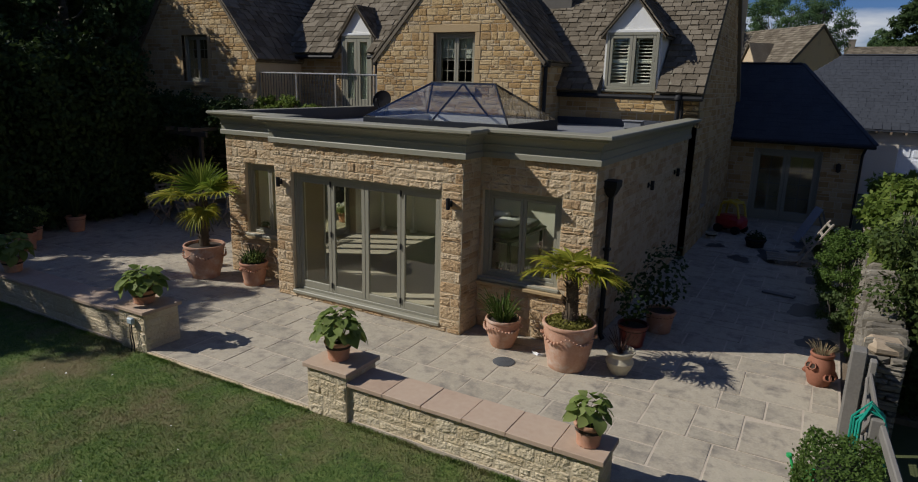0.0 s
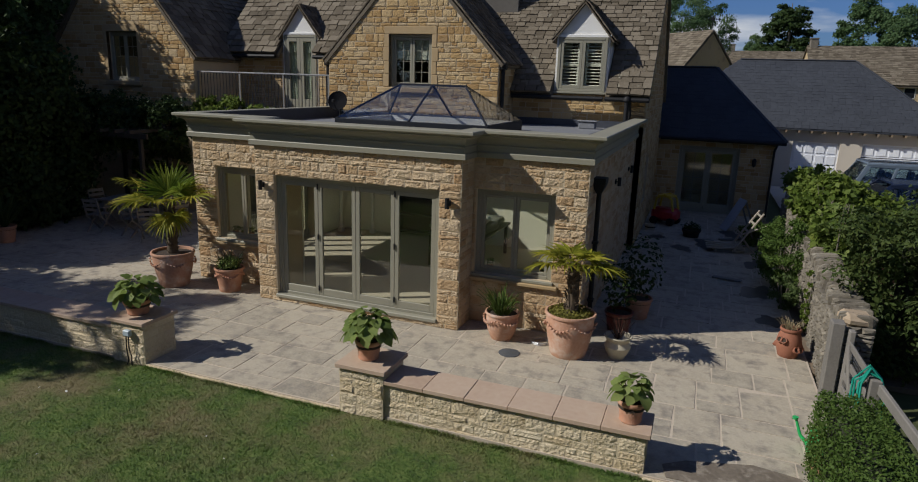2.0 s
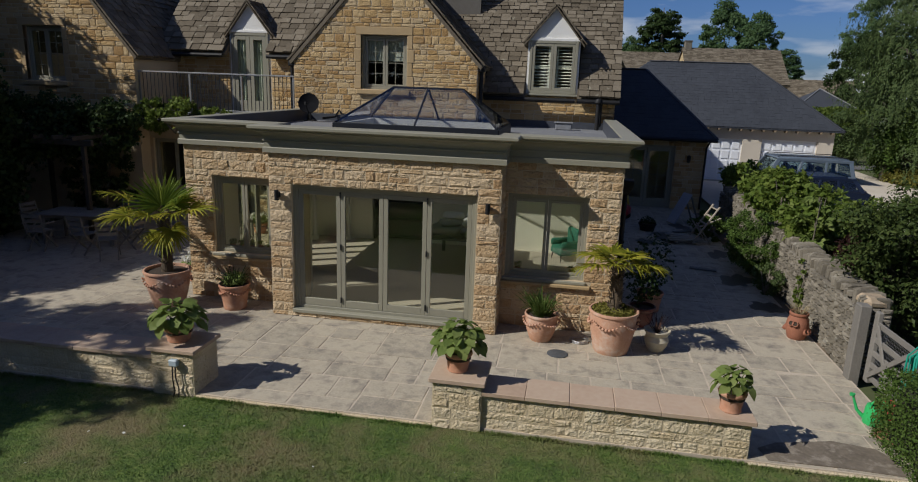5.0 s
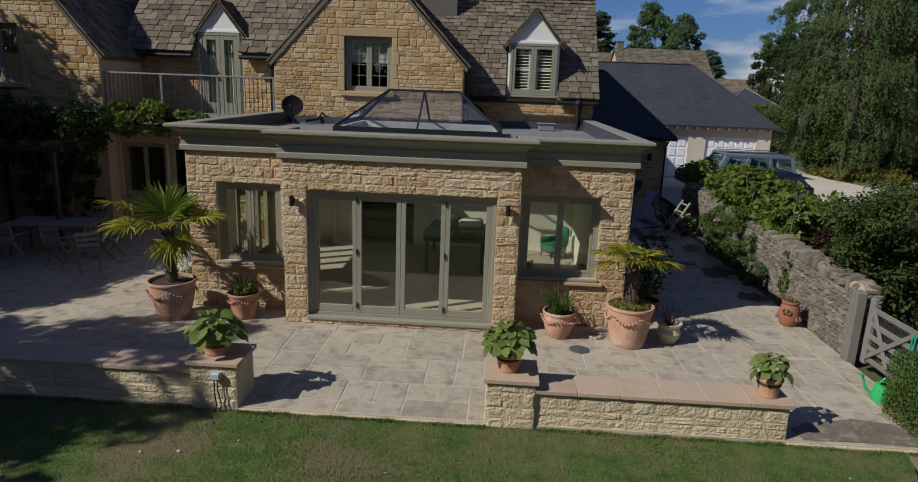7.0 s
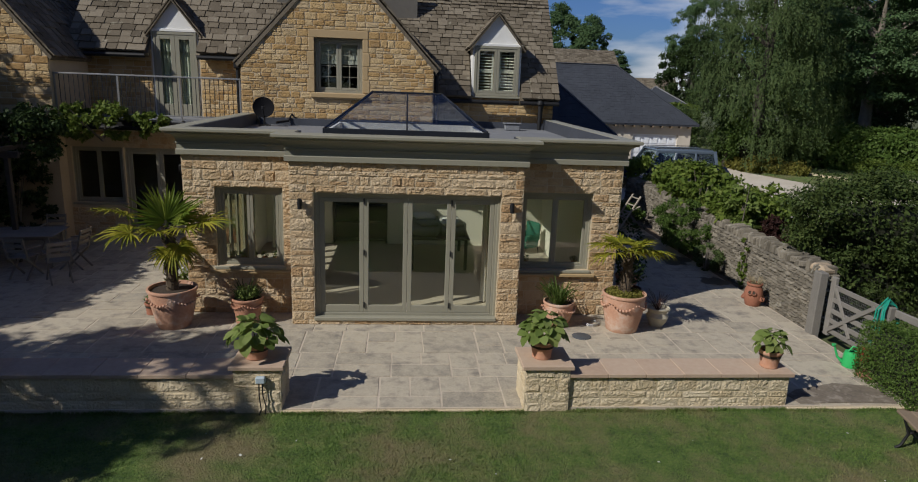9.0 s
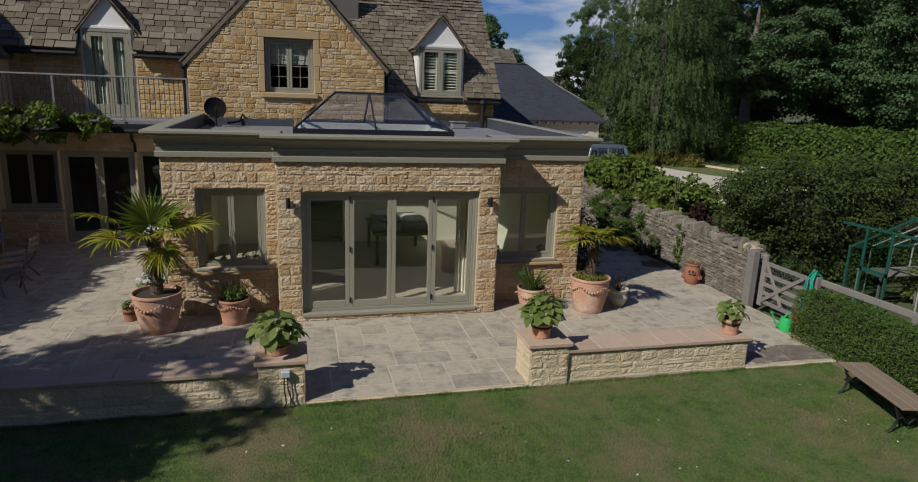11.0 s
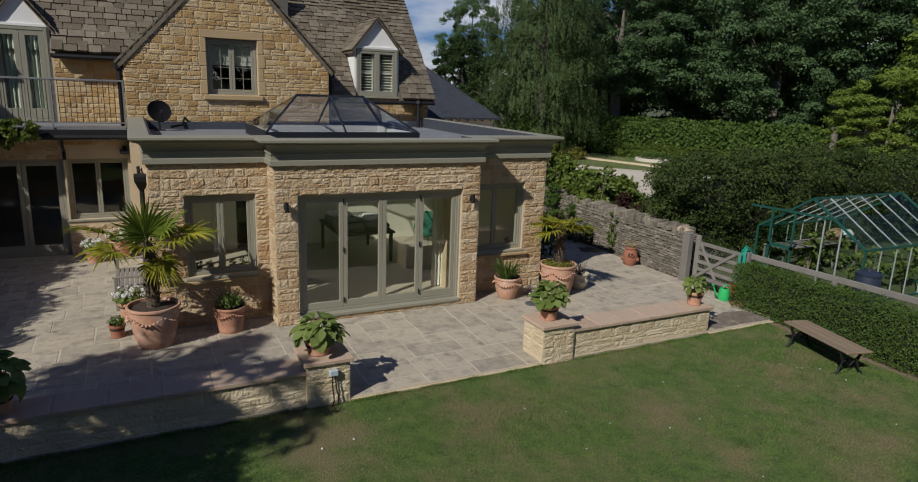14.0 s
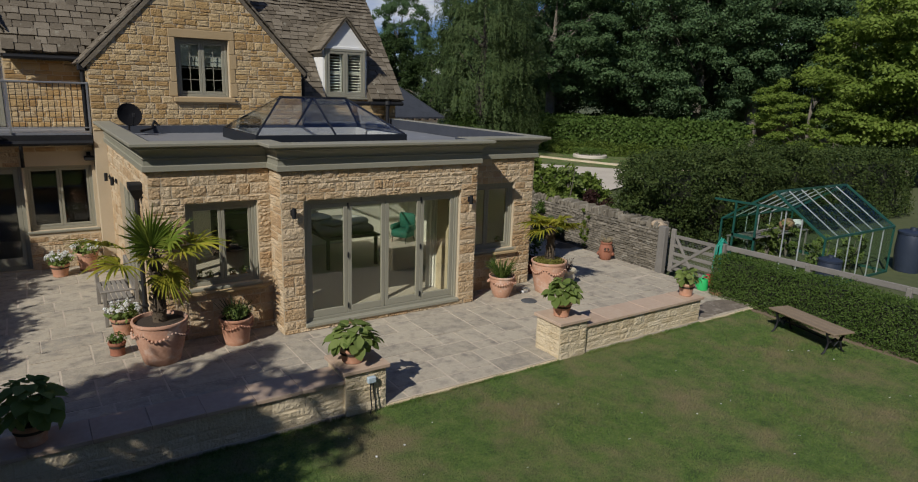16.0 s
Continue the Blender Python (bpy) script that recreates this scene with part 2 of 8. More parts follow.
M_PALM_TRUNK = surface("palm_fibre", [(0.05, 0.035, 0.022), (0.13, 0.095, 0.06)], 0.95, 50, 8, 0.9)
LEAF = dict(rough=0.55, bump=0, vary=0.6, grain=3, patch=0.5, gloss=0.12)
M_LEAF_OAK = surface("oak_leaf", [(0.041, 0.080, 0.032), (0.094, 0.158, 0.063), (0.150, 0.215, 0.096)], leaf=0.4, **LEAF)
M_LEAF_WILLOW = surface("willow_leaf", [(0.036, 0.062, 0.020), (0.080, 0.118, 0.040), (0.135, 0.172, 0.064)], leaf=0.35, **LEAF)
M_LEAF_DARK = surface("dark_evergreen_leaf", [(0.015, 0.030, 0.009), (0.034, 0.058, 0.016), (0.06, 0.09, 0.026)], leaf=0.2, **LEAF)
M_LEAF_BRIGHT = surface("bright_summer_leaf", [(0.065, 0.105, 0.018), (0.13, 0.185, 0.036), (0.21, 0.25, 0.06)], leaf=0.45, **LEAF)
M_LEAF_HEDGE = surface("box_hedge_leaf", [(0.042, 0.080, 0.016), (0.085, 0.14, 0.030), (0.14, 0.20, 0.05)], leaf=0.35, **LEAF)
M_LEAF_BROAD = surface("hydrangea_leaf", [(0.10, 0.15, 0.036), (0.19, 0.255, 0.068), (0.29, 0.34, 0.115)], leaf=0.45, **LEAF)
M_LEAF_PALM = surface("fan_palm_leaf", [(0.10, 0.135, 0.014), (0.25, 0.25, 0.026), (0.42, 0.35, 0.05)], leaf=0.3, **LEAF)
M_LEAF_PALM_GREEN = surface("green_fan_palm_leaf", [(0.07, 0.12, 0.016), (0.15, 0.21, 0.028), (0.26, 0.29, 0.045)], leaf=0.35, **LEAF)
M_LEAF_YEW = surface("yew_needle", [(0.024, 0.042, 0.012), (0.055, 0.082, 0.022), (0.10, 0.125, 0.036)], leaf=0.25, **LEAF)
M_LEAF_MAPLE = surface("maple_leaf", [(0.09, 0.14, 0.022), (0.17, 0.24, 0.042), (0.26, 0.32, 0.07)], leaf=0.45, **LEAF)
M_LEAF_VINE = surface("vine_leaf", [(0.060, 0.100, 0.017), (0.130, 0.185, 0.034), (0.225, 0.265, 0.060)], leaf=0.4, **LEAF)
M_LEAF_STRAP = surface("strap_leaf", [(0.05, 0.09, 0.018), (0.09, 0.14, 0.03), (0.15, 0.18, 0.05)], leaf=0.3, **LEAF)
M_LEAF_RED = surface("bronze_cordyline_leaf", [(0.05, 0.025, 0.02), (0.11, 0.065, 0.05)], leaf=0.2, **LEAF)
M_LEAF_COPPER = surface("copper_shrub_leaf", [(0.03, 0.014, 0.012), (0.06, 0.03, 0.024)], leaf=0.2, **LEAF)
M_LEAF_MOSS = surface("mossy_groundcover", [(0.09, 0.095, 0.018), (0.17, 0.16, 0.035), (0.25, 0.22, 0.06)], leaf=0.3, **LEAF)
M_FLOWER = surface("white_petals", [(0.70, 0.70, 0.66), (0.82, 0.82, 0.80)], leaf=0.3, **LEAF)

# ---- mesh tools ----


class Build:
    """Collects vertices and faces for one mesh."""

    def __init__(self):
        self.v, self.f = [], []

    def add(self, verts, faces):
        b = len(self.v)
        self.v += [tuple(p) for p in verts]
        self.f += [tuple(b + i for i in f) for f in faces]
        return self

    def box(self, x0, x1, y0, y1, z0, z1, bevel=0.0, m=None):
        if bevel <= 0:
            vs = [(x, y, z) for z in (z0, z1) for y in (y0, y1) for x in (x0, x1)]
            fs = [(0, 2, 3, 1), (4, 5, 7, 6), (0, 1, 5, 4), (2, 6, 7, 3), (0, 4, 6, 2), (1, 3, 7, 5)]
        else:
            b = min(bevel, (x1 - x0) / 2.1, (y1 - y0) / 2.1, (z1 - z0) / 2.1)
            lo, hi, vs, ids = (x0, y0, z0), (x1, y1, z1), [], {}
            for i in range(8):
                s = [(i >> k) & 1 for k in range(3)]
                for ax in range(3):
                    p = [hi[k] - (b if k != ax else 0) if s[k] else lo[k] + (b if k != ax else 0) for k in range(3)]
                    ids[i, ax] = len(vs)
                    vs.append(tuple(p))
            fs = []
            for ax in range(3):
                u, w = [k for k in range(3) if k != ax]
                for side in (0, 1):
                    q = [(side << ax) | (a << u) | (c << w) for a, c in ((0, 0), (1, 0), (1, 1), (0, 1))]
                    q = [ids[i, ax] for i in q]
                    flip = (side == 0) == (ax != 1)
                    fs.append(tuple(q[::-1] if flip else q))
            for ax in range(3):
                u, w = [k for k in range(3) if k != ax]
                for a in (0, 1):
                    for c in (0, 1):
                        i, j = (a << u) | (c << w), (1 << ax) | (a << u) | (c << w)
                        q = (ids[i, u], ids[j, u], ids[j, w], ids[i, w])
                        flip = ((a + c) % 2 == 0) == (ax != 1)
                        fs.append(q if not flip else q[::-1])
            for i in range(8):
                fs.append((ids[i, 0], ids[i, 1], ids[i, 2]) if bin(i).count("1") % 2 else (ids[i, 2], ids[i, 1], ids[i, 0]))
        if m is not None:
            vs = [tuple(m @ Vector(p)) for p in vs]
        return self.add(vs, fs)

    def block(self, m, sx, sy, sz, bevel=0.0):
        return self.box(-sx / 2, sx / 2, -sy / 2, sy / 2, -sz / 2, sz / 2, bevel, m)

    def bar(self, a, b, wide, deep, up=(0, 0, 1), bevel=0.0):
        """A bar of rectangular section from a to b."""
        a, b, up = Vector(a), Vector(b), Vector(up)
        x = (b - a).normalized()
        if abs(x.dot(up.normalized())) > 0.98:
            up = Vector((0, 1, 0))
        y = up.cross(x).normalized()
        z = x.cross(y)
        m = Matrix((x, y, z)).transposed().to_4x4()
        m.translation = (a + b) / 2
        return self.block(m, (b - a).length, wide, deep, bevel)

    def lathe(self, profile, n=20, at=(0, 0, 0), wobble=0.0):
        b, vs, fs = len(profile), [], []
        for k in range(n):
            a = 2 * math.pi * k / n
            for r, z in profile:
                q = r * (1 + wobble * math.sin(3 * a + z * 9))
                vs.append((at[0] + q * math.cos(a), at[1] + q * math.sin(a), at[2] + z))
        for k in range(n):
            j = (k + 1) % n
            for i in range(b - 1):
                fs.append((k * b + i, j * b + i, j * b + i + 1, k * b + i + 1))
        return self.add(vs, fs)

    def tube(self, pts, radii, n=8, cap=True):
        pts = [Vector(p) for p in pts]
        if isinstance(radii, (int, float)):
            radii = [radii] * len(pts)
        vs, fs, side = [], [], None
        for i, p in enumerate(pts):
            d = (pts[min(i + 1, len(pts) - 1)] - pts[max(i - 1, 0)]).normalized()
            if side is None:
                side = d.orthogonal().normalized()
            side = (side - d * side.dot(d)).normalized()
            up = d.cross(side)
            for k in range(n):
                a = 2 * math.pi * k / n
                vs.append(p + radii[i] * (math.cos(a) * side + math.sin(a) * up))
        for i in range(len(pts) - 1):
            for k in range(n):
                j = (k + 1) % n
                fs.append((i * n + k, i * n + j, (i + 1) * n + j, (i + 1) * n + k))
        if cap:
            fs += [tuple(range(n))[::-1], tuple((len(pts) - 1) * n + k for k in range(n))]
        return self.add(vs, fs)

    def sweep(self, path, profile, closed=False):
        """A profile of (out, z) pairs along a level path, mitred; out is to the right of the way."""
        pts, n, rows = [Vector(p) for p in path], len(path), []
        for i, p in enumerate(pts):
            d0 = (p - pts[i - 1]).normalized() if i or closed else None
            d1 = (pts[(i + 1) % n] - p).normalized() if i < n - 1 or closed else None
            d0, d1 = d0 or d1, d1 or d0
            r0, r1 = Vector((d0.y, -d0.x)), Vector((d1.y, -d1.x))
            r = (r0 + r1) / (1 + r0.dot(r1))
            rows.append([(p.x + r.x * o, p.y + r.y * o, z) for o, z in profile])
        b = len(profile)
        fs = [(i * b + k, ((i + 1) % n) * b + k, ((i + 1) % n) * b + k + 1, i * b + k + 1) for i in range(n if closed else n - 1) for k in range(b - 1)]
        if not closed:
            fs += [tuple(range(b)), tuple((n - 1) * b + k for k in range(b))[::-1]]
        return self.add([q for r in rows for q in r], fs)

    def prism(self, poly, way):
        """A polygon pushed along a vector."""
        w, n = Vector(way), len(poly)
        vs = [Vector(p) for p in poly] + [Vector(p) + w for p in poly]
        return self.add(vs, [tuple(range(n))[::-1], tuple(range(n, 2 * n))] + [(i, (i + 1) % n, n + (i + 1) % n, n + i) for i in range(n)])

    def mesh(self, name, material=None, smooth=None):
        me = bpy.data.meshes.new(name)
        me.from_pydata(self.v, [], self.f)
        if smooth is not None:
            me.polygons.foreach_set("use_smooth", [True] * len(me.polygons))
            me.set_sharp_from_angle(angle=radians(smooth))
        if material:
            me.materials.append(material)
        me.update()
        return me


def squared(me):
    """Turns a closed mesh's faces outwards."""
    bm = bmesh.new()
    bm.from_mesh(me)
    bmesh.ops.recalc_face_normals(bm, faces=bm.faces)
    bm.to_mesh(me)
    bm.free()
    return me


def part(name, build, material, parent=None, label="", smooth=None, m=None, fix=True):
    """One mesh object, under a thing or a part when a parent is given."""
    me = build.mesh(name, material, smooth) if isinstance(build, Build) else build
    if fix and isinstance(build, Build) and len(me.polygons) < 4000:
        squared(me)
    ob = new(name, me)
    if parent:
        ob.parent = parent
    if m is not None:
        ob.matrix_basis = m
    return tagged(ob, label)


def thing(name, label, category, m=None, group="", kind=""):
    ob = new(name)
    ob.empty_display_size = 0.1
    if m is not None:
        ob.matrix_basis = m
    return tagged(ob, label, category, group, kind)


def quads_mesh(name, verts, per, material):
    """A mesh of many separate faces of `per` corners each, from an array (n, per, 3)."""
    verts = np.asarray(verts, dtype=np.float32).reshape(-1, 3)
    k, me = len(verts), bpy.data.meshes.new(name)
    me.vertices.add(k)
    me.vertices.foreach_set("co", verts.ravel())
    me.loops.add(k)
    me.loops.foreach_set("vertex_index", np.arange(k, dtype=np.int32))
    me.polygons.add(k // per)
    me.polygons.foreach_set("loop_start", np.arange(0, k, per, dtype=np.int32))
    me.materials.append(material)
    me.update(calc_edges=True)
    me.validate()
    return me


def leaf_array(points, normals, size, rng, long=1.5, droop=0.0, spread=0.8):
    """Kite-shaped leaves at the points, roughly facing their normals: an array (n, 4, 3)."""
    n = len(points)
    nor = normals + rng.normal(0, spread, (n, 3))
    nor /= np.linalg.norm(nor, axis=1, keepdims=True) + 1e-9
    t = rng.normal(0, 1, (n, 3))
    t[:, 2] -= droop
    t -= nor * np.sum(t * nor, axis=1, keepdims=True)
    t /= np.linalg.norm(t, axis=1, keepdims=True) + 1e-9
    s = np.cross(nor, t)
    L = (size * rng.uniform(0.6, 1.3, n))[:, None]
    W = L / long / 2
    return np.stack([points, points + t * L * 0.45 + s * W, points + t * L, points + t * L * 0.5 - s * W], axis=1)


# ---- masonry: coursed stones on a wall face ----


def stone_shapes(seed, k=14, edge=(-.12, .26), swell=(.25, 1.1)):
    """Unit stones: u and v from -0.5 to 0.5, standing proud along +y of the wall's own frame."""
    rng, out = random.Random(seed), []
    for _ in range(k):
        ring = [(-.5, -.5), (0, -.5), (.5, -.5), (.5, 0), (.5, .5), (0, .5), (-.5, .5), (-.5, 0)]
        back = [(u + rng.uniform(-.02, .02), -0.6, v + rng.uniform(-.03, .03)) for u, v in ring]
        front, inner = [], []
        for i, (u, v) in enumerate(ring):
            q = 0.965 if i % 2 == 0 else 0.995
            front.append((u * q + rng.uniform(-.03, .01) * (1 if u > 0 else -1), rng.uniform(*edge), v * q + rng.uniform(-.04, .01) * (1 if v > 0 else -1)))
            k = rng.uniform(.52, .78)
            inner.append((u * k + rng.uniform(-.05, .05), rng.uniform(*swell), v * k + rng.uniform(-.07, .07)))
        mid = (rng.uniform(-.2, .2), rng.uniform(*swell), rng.uniform(-.15, .15))
        vs = back + front + inner + [mid]
        fs = [(i + o, (i + 1) % 8 + o, 8 + (i + 1) % 8 + o, 8 + i + o) for o in (0, 8) for i in range(8)] + [(16 + i, 16 + (i + 1) % 8, 24) for i in range(8)]
        out.append((vs, fs))
    return out


ROUGH = stone_shapes(3, 22, (-.05, .45), (.2, 1.15))
DRESSED = stone_shapes(4, 16, (.25, .7), (.6, 1.0))


def courses(rng, spans, levels, high, wide, joint=0.006, split=0.28):
    """Stones (u, v, w, h) laid in courses: levels are heights that a course must end at, spans(v0, v1) the free stretches."""
    for a, b in zip(levels[:-1], levels[1:]):
        k = max(1, round((b - a) / rng.uniform(*high)))
        cuts = [a] + sorted(a + (b - a) * (i + rng.uniform(-.32, .32)) / k for i in range(1, k)) + [b]
        for v0, v1 in zip(cuts[:-1], cuts[1:]):
            for u0, u1 in spans(v0, v1):
                u = u0
                while u < u1 - 0.02:
                    w = rng.uniform(*wide)
                    if u1 - u - w < wide[0] * 0.7:
                        w = u1 - u
                    if v1 - v0 > 0.10 and w > 0.2 and rng.random() < split:
                        c = v0 + (v1 - v0) * rng.uniform(.38, .62)
                        d = w * rng.uniform(.4, .6)
                        yield u + w / 2, (v0 + c) / 2, w - joint, c - v0 - joint
                        yield u + d / 2, (c + v1) / 2, d - joint, v1 - c - joint
                        yield u + (w + d) / 2, (c + v1) / 2, w - d - joint, v1 - c - joint
                    else:
                        yield u + w / 2, (v0 + v1) / 2, w - joint, v1 - v0 - joint
                    u += w


def lay(parent, stones, origin, along, out, proud, material, shapes, seed, name="stone", most=300):
    """Places stones on a wall face; the first ones as pieces of their own, the rest joined."""
    rng = random.Random(seed)
    o, a, n = Vector(origin), Vector(along), Vector(out)
    meshes = []
    for vs, fs in shapes:
        bl = Build()
        bl.v, bl.f = vs, fs
        meshes.append(squared(bl.mesh(name, material)))
    rest = Build()
    for k, (u, v, w, h) in enumerate(stones):
        c = o + a * u + Vector((0, 0, v))
        deep = proud * rng.uniform(0.7, 1.3)
        m = Matrix((a * w, n * deep, Vector((0, 0, h)))).transposed().to_4x4()
        m.translation = c
        i = rng.randrange(len(shapes))
        if k < most:
            ob = new(name, meshes[i])
            ob.parent, ob.matrix_basis = parent, m
        else:
            rest.add([m @ Vector(p) for p in shapes[i][0]], shapes[i][1])
    if rest.v:
        tagged(part("stonework", rest, material, parent, fix=False), kind="stuff")


def spans_of(u0, u1, holes, top=None):
    """Free stretches of a course between u0 and u1, less the holes (a, b, low, high) and a sloping top."""
    def f(v0, v1):
        lo, hi = u0, u1
        if top:
            lo, hi = top(v1)
            lo, hi = max(lo, u0), min(hi, u1)
        free = [(lo, hi)]
        for a, b, c, d in holes:
            if v1 > c + 0.01 and v0 < d - 0.01:
                free = [q for s, e in free for q in ((s, min(e, a)), (max(s, b), e)) if q[1] - q[0] > 0.05]
        return free
    return f


def wall_body(build, u0, u1, z0, z1, holes, frame_of, thick, apex=None):
    """A wall with openings through it. frame_of(u, z, depth) gives the place; apex (u, z) makes a gable over z1."""
    us = sorted({u0, u1, *(h[0] for h in holes), *(h[1] for h in holes), *([apex[0]] if apex else [])})

    def top(u):
        if not apex:
            return z1
        s = (apex[0] - u) / (apex[0] - u0) if u < apex[0] else (u - apex[0]) / (u1 - apex[0])
        return apex[1] + (z1 - apex[1]) * s

    for a, b in zip(us[:-1], us[1:]):
        cuts, z = [], z0
        for h in sorted((h for h in holes if h[0] <= a + 1e-6 and h[1] >= b - 1e-6), key=lambda h: h[2]):
            if h[2] > z + 1e-6:
                cuts.append((z, z, h[2], h[2]))
            z = h[3]
        cuts.append((z, z, top(a), top(b)))
        for za, zb, ta, tb in cuts:
            vs = [frame_of(a, za, 0), frame_of(b, zb, 0), frame_of(b, tb, 0), frame_of(a, ta, 0), frame_of(a, za, thick), frame_of(b, zb, thick), frame_of(b, tb, thick), frame_of(a, ta, thick)]
            build.add(vs, [(0, 1, 2, 3), (5, 4, 7, 6), (4, 0, 3, 7), (1, 5, 6, 2), (3, 2, 6, 7), (4, 5, 1, 0)])
    return build


# ---- roofs: overlapping slates on a slope ----


def slates(parent, corner, along, up, spans, length, exposed, wide, material, seed, most=300, thick=0.018, name="slate"):
    """Rows of slates on a slope from its lower corner. exposed: row height at the eaves and at the top; spans(v0, v1) as for walls."""
    rng = random.Random(seed)
    o, a, u = Vector(corner), Vector(along).normalized(), Vector(up).normalized()
    n = a.cross(u)
    n = n if n.z > 0 else -n
    kinds = []
    for k in range(10):
        j = [rng.uniform(-.025, .025) for _ in range(8)]
        low = [(-.5 + j[0] * .4, -.5 + j[1], 0), (-.1, -.5 + j[2], 0), (.25, -.5 + j[3], 0), (.5 + j[4] * .4, -.5 + j[5], 0)]
        top = [(.5, .5, 0), (-.5, .5, 0)]
        ring = low + top
        vs = ring + [(x, y, 1.0) for x, y, _ in ring]
        fs = [tuple(range(6))[::-1], tuple(range(6, 12))] + [(i, (i + 1) % 6, 6 + (i + 1) % 6, 6 + i) for i in range(6)]
        bl = Build()
        bl.v, bl.f = vs, fs
        kinds.append((vs, fs, squared(bl.mesh(name, material))))
    rest, v, count = Build(), 0.0, 0
    while v < length - 0.07:
        e = exposed[0] + (exposed[1] - exposed[0]) * v / length
        if v + e * 1.42 > length:
            e = max(.05, (length - v) / 1.42)
        for s0, s1 in spans(v, v + e):
            x = s0
            while x < s1 - 0.03:
                w = rng.uniform(*wide) * (1.15 - 0.4 * v / length)
                if s1 - x - w < wide[0] * 0.5:
                    w = s1 - x
                tilt = u * (e * 1.45) - n * (thick * 0.9)
                m = Matrix((a * (w - 0.02), tilt, n * thick * rng.uniform(0.8, 1.25))).transposed().to_4x4()
                m.translation = o + a * (x + w / 2) + u * (v + e * 0.70 + rng.uniform(-.008, .008)) + n * (thick * 0.9 + rng.uniform(0, .006))
                vs, fs, me = kinds[rng.randrange(10)]
                if count < most:
                    ob = new(name, me)
                    ob.parent, ob.matrix_basis = parent, m
                else:
                    rest.add([m @ Vector(p) for p in vs], fs)
                count += 1
                x += w
        v += e
    if rest.v:
        tagged(part("slating", rest, material, parent, fix=False), kind="stuff")

# ---- ground ----
b = Build()
b.add([(-2500, -2500, -0.12), (2500, -2500, -0.12), (2500, 2500, -0.12), (-2500, 2500, -0.12)], [(0, 1, 2, 3)])
tagged(part("ground", b, M_FIELD, fix=False), "rough green meadow reaching the horizon", "ground", kind="structure")

b = Build()
for i in range(60):
    for j in range(40):
        x0, y0 = -34 + i * 0.57, -17.3 + j * 0.57
        vs = [(x, y, -0.045 + 0.012 * noise.noise((x * 0.6, y * 0.6, 2))) for x, y in ((x0, y0), (x0 + .57, y0), (x0 + .57, y0 + .57), (x0, y0 + .57))]
        b.add(vs, [(0, 1, 2, 3)])
lawn = part("lawn", b, M_LAWN, fix=False)
tagged(lawn, "mown green lawn with dry straw-coloured patches", "lawn", kind="structure")

b = Build().box(0.12, 1.6, -16, 5.9, -0.11, -0.035)
tagged(part("hedge_bed", b, M_EARTH), "strip of dry bare earth below the clipped hedge", "soil bed", kind="structure")
b = Build().box(-0.2, 2.2, 9.3, 21.8, -0.11, -0.03)
tagged(part("border_bed", b, M_EARTH), "narrow dark soil bed along the drystone wall", "soil bed", kind="structure")

soil = [(-1.25, 5.58), (-.5, 5.60), (.2, 5.57), (.24, 5.9), (.1, 6.12), (-.35, 6.2), (-.75, 6.08), (-1.05, 6.0), (-1.3, 5.82)]
b = Build().add([(x, y, .012) for x, y in soil] + [(x * .98 - .01, y, 0) for x, y in soil], [tuple(range(9))] + [(i, i + 9, (i + 1) % 9 + 9, (i + 1) % 9) for i in range(9)])
tagged(part("spilt_soil", b, M_EARTH_DARK, fix=False), "dark spilt earth over the slabs by the lawn", "soil", kind="structure")
gravel = [(1.6, 20), (3, 17.2), (8, 18), (14.5, 20.5), (17.5, 22.6), (17.0, 24.1), (13.56, 28.1), (12.2, 33), (12.6, 40), (15, 54), (11, 54), (8.8, 41), (8.8, 30.9), (1.6, 30.9)]
b = Build().add([(x, y, -0.02) for x, y in gravel], [tuple(range(len(gravel)))])
tagged(part("gravel_drive", b, M_GRAVEL, fix=False), "pale buff gravel drive in front of the garage", "drive", kind="structure")
b = Build().add([(x, y, -0.04) for x, y in ((17.5, 22.6), (17.0, 24.1), (13.56, 28.1), (12.6, 31.5), (15.4, 36), (27, 35), (33, 24), (20, 20.5))], [tuple(range(8))])
tagged(part("drive_lawn", b, M_LAWN, fix=False), "patch of mown lawn beyond the drive", "lawn", kind="structure")
b = Build()
for p_, q_ in zip(((15.2, 35.0), (16.1, 32.2), (17.3, 28.2), (18.2, 25.2)), ((16.1, 32.2), (17.3, 28.2), (18.2, 25.2), (20.5, 21.5))):
    b.bar((*p_, .0), (*q_, .0), .30, .12)
tagged(part("verge_kerb", b, M_STONE_PALE), "pale stone kerb winding between verge and lawn", "kerb", kind="structure")
b = Build().add([(9, 40, -0.06), (60, 46, -0.06), (60, 50, -0.06), (9, 43, -0.06)], [(0, 1, 2, 3)])
tagged(part("lane", b, M_ROAD, fix=False), "grey tarmac lane beyond the drive", "road", kind="structure")

b = Build()
for x0, x1, y0, y1 in ((-17.6, 0.62, 5.53, 9.2), (-17.6, -10.55, 9.2, 15.0), (-2.9, 0.62, 9.2, 22.3)):
    b.box(x0, x1, y0, y1, -0.10, -0.003)
patio = part("patio", b, M_JOINT)
tagged(patio, "terrace of riven sandstone slabs with pale sandy joints", "terrace", kind="structure")

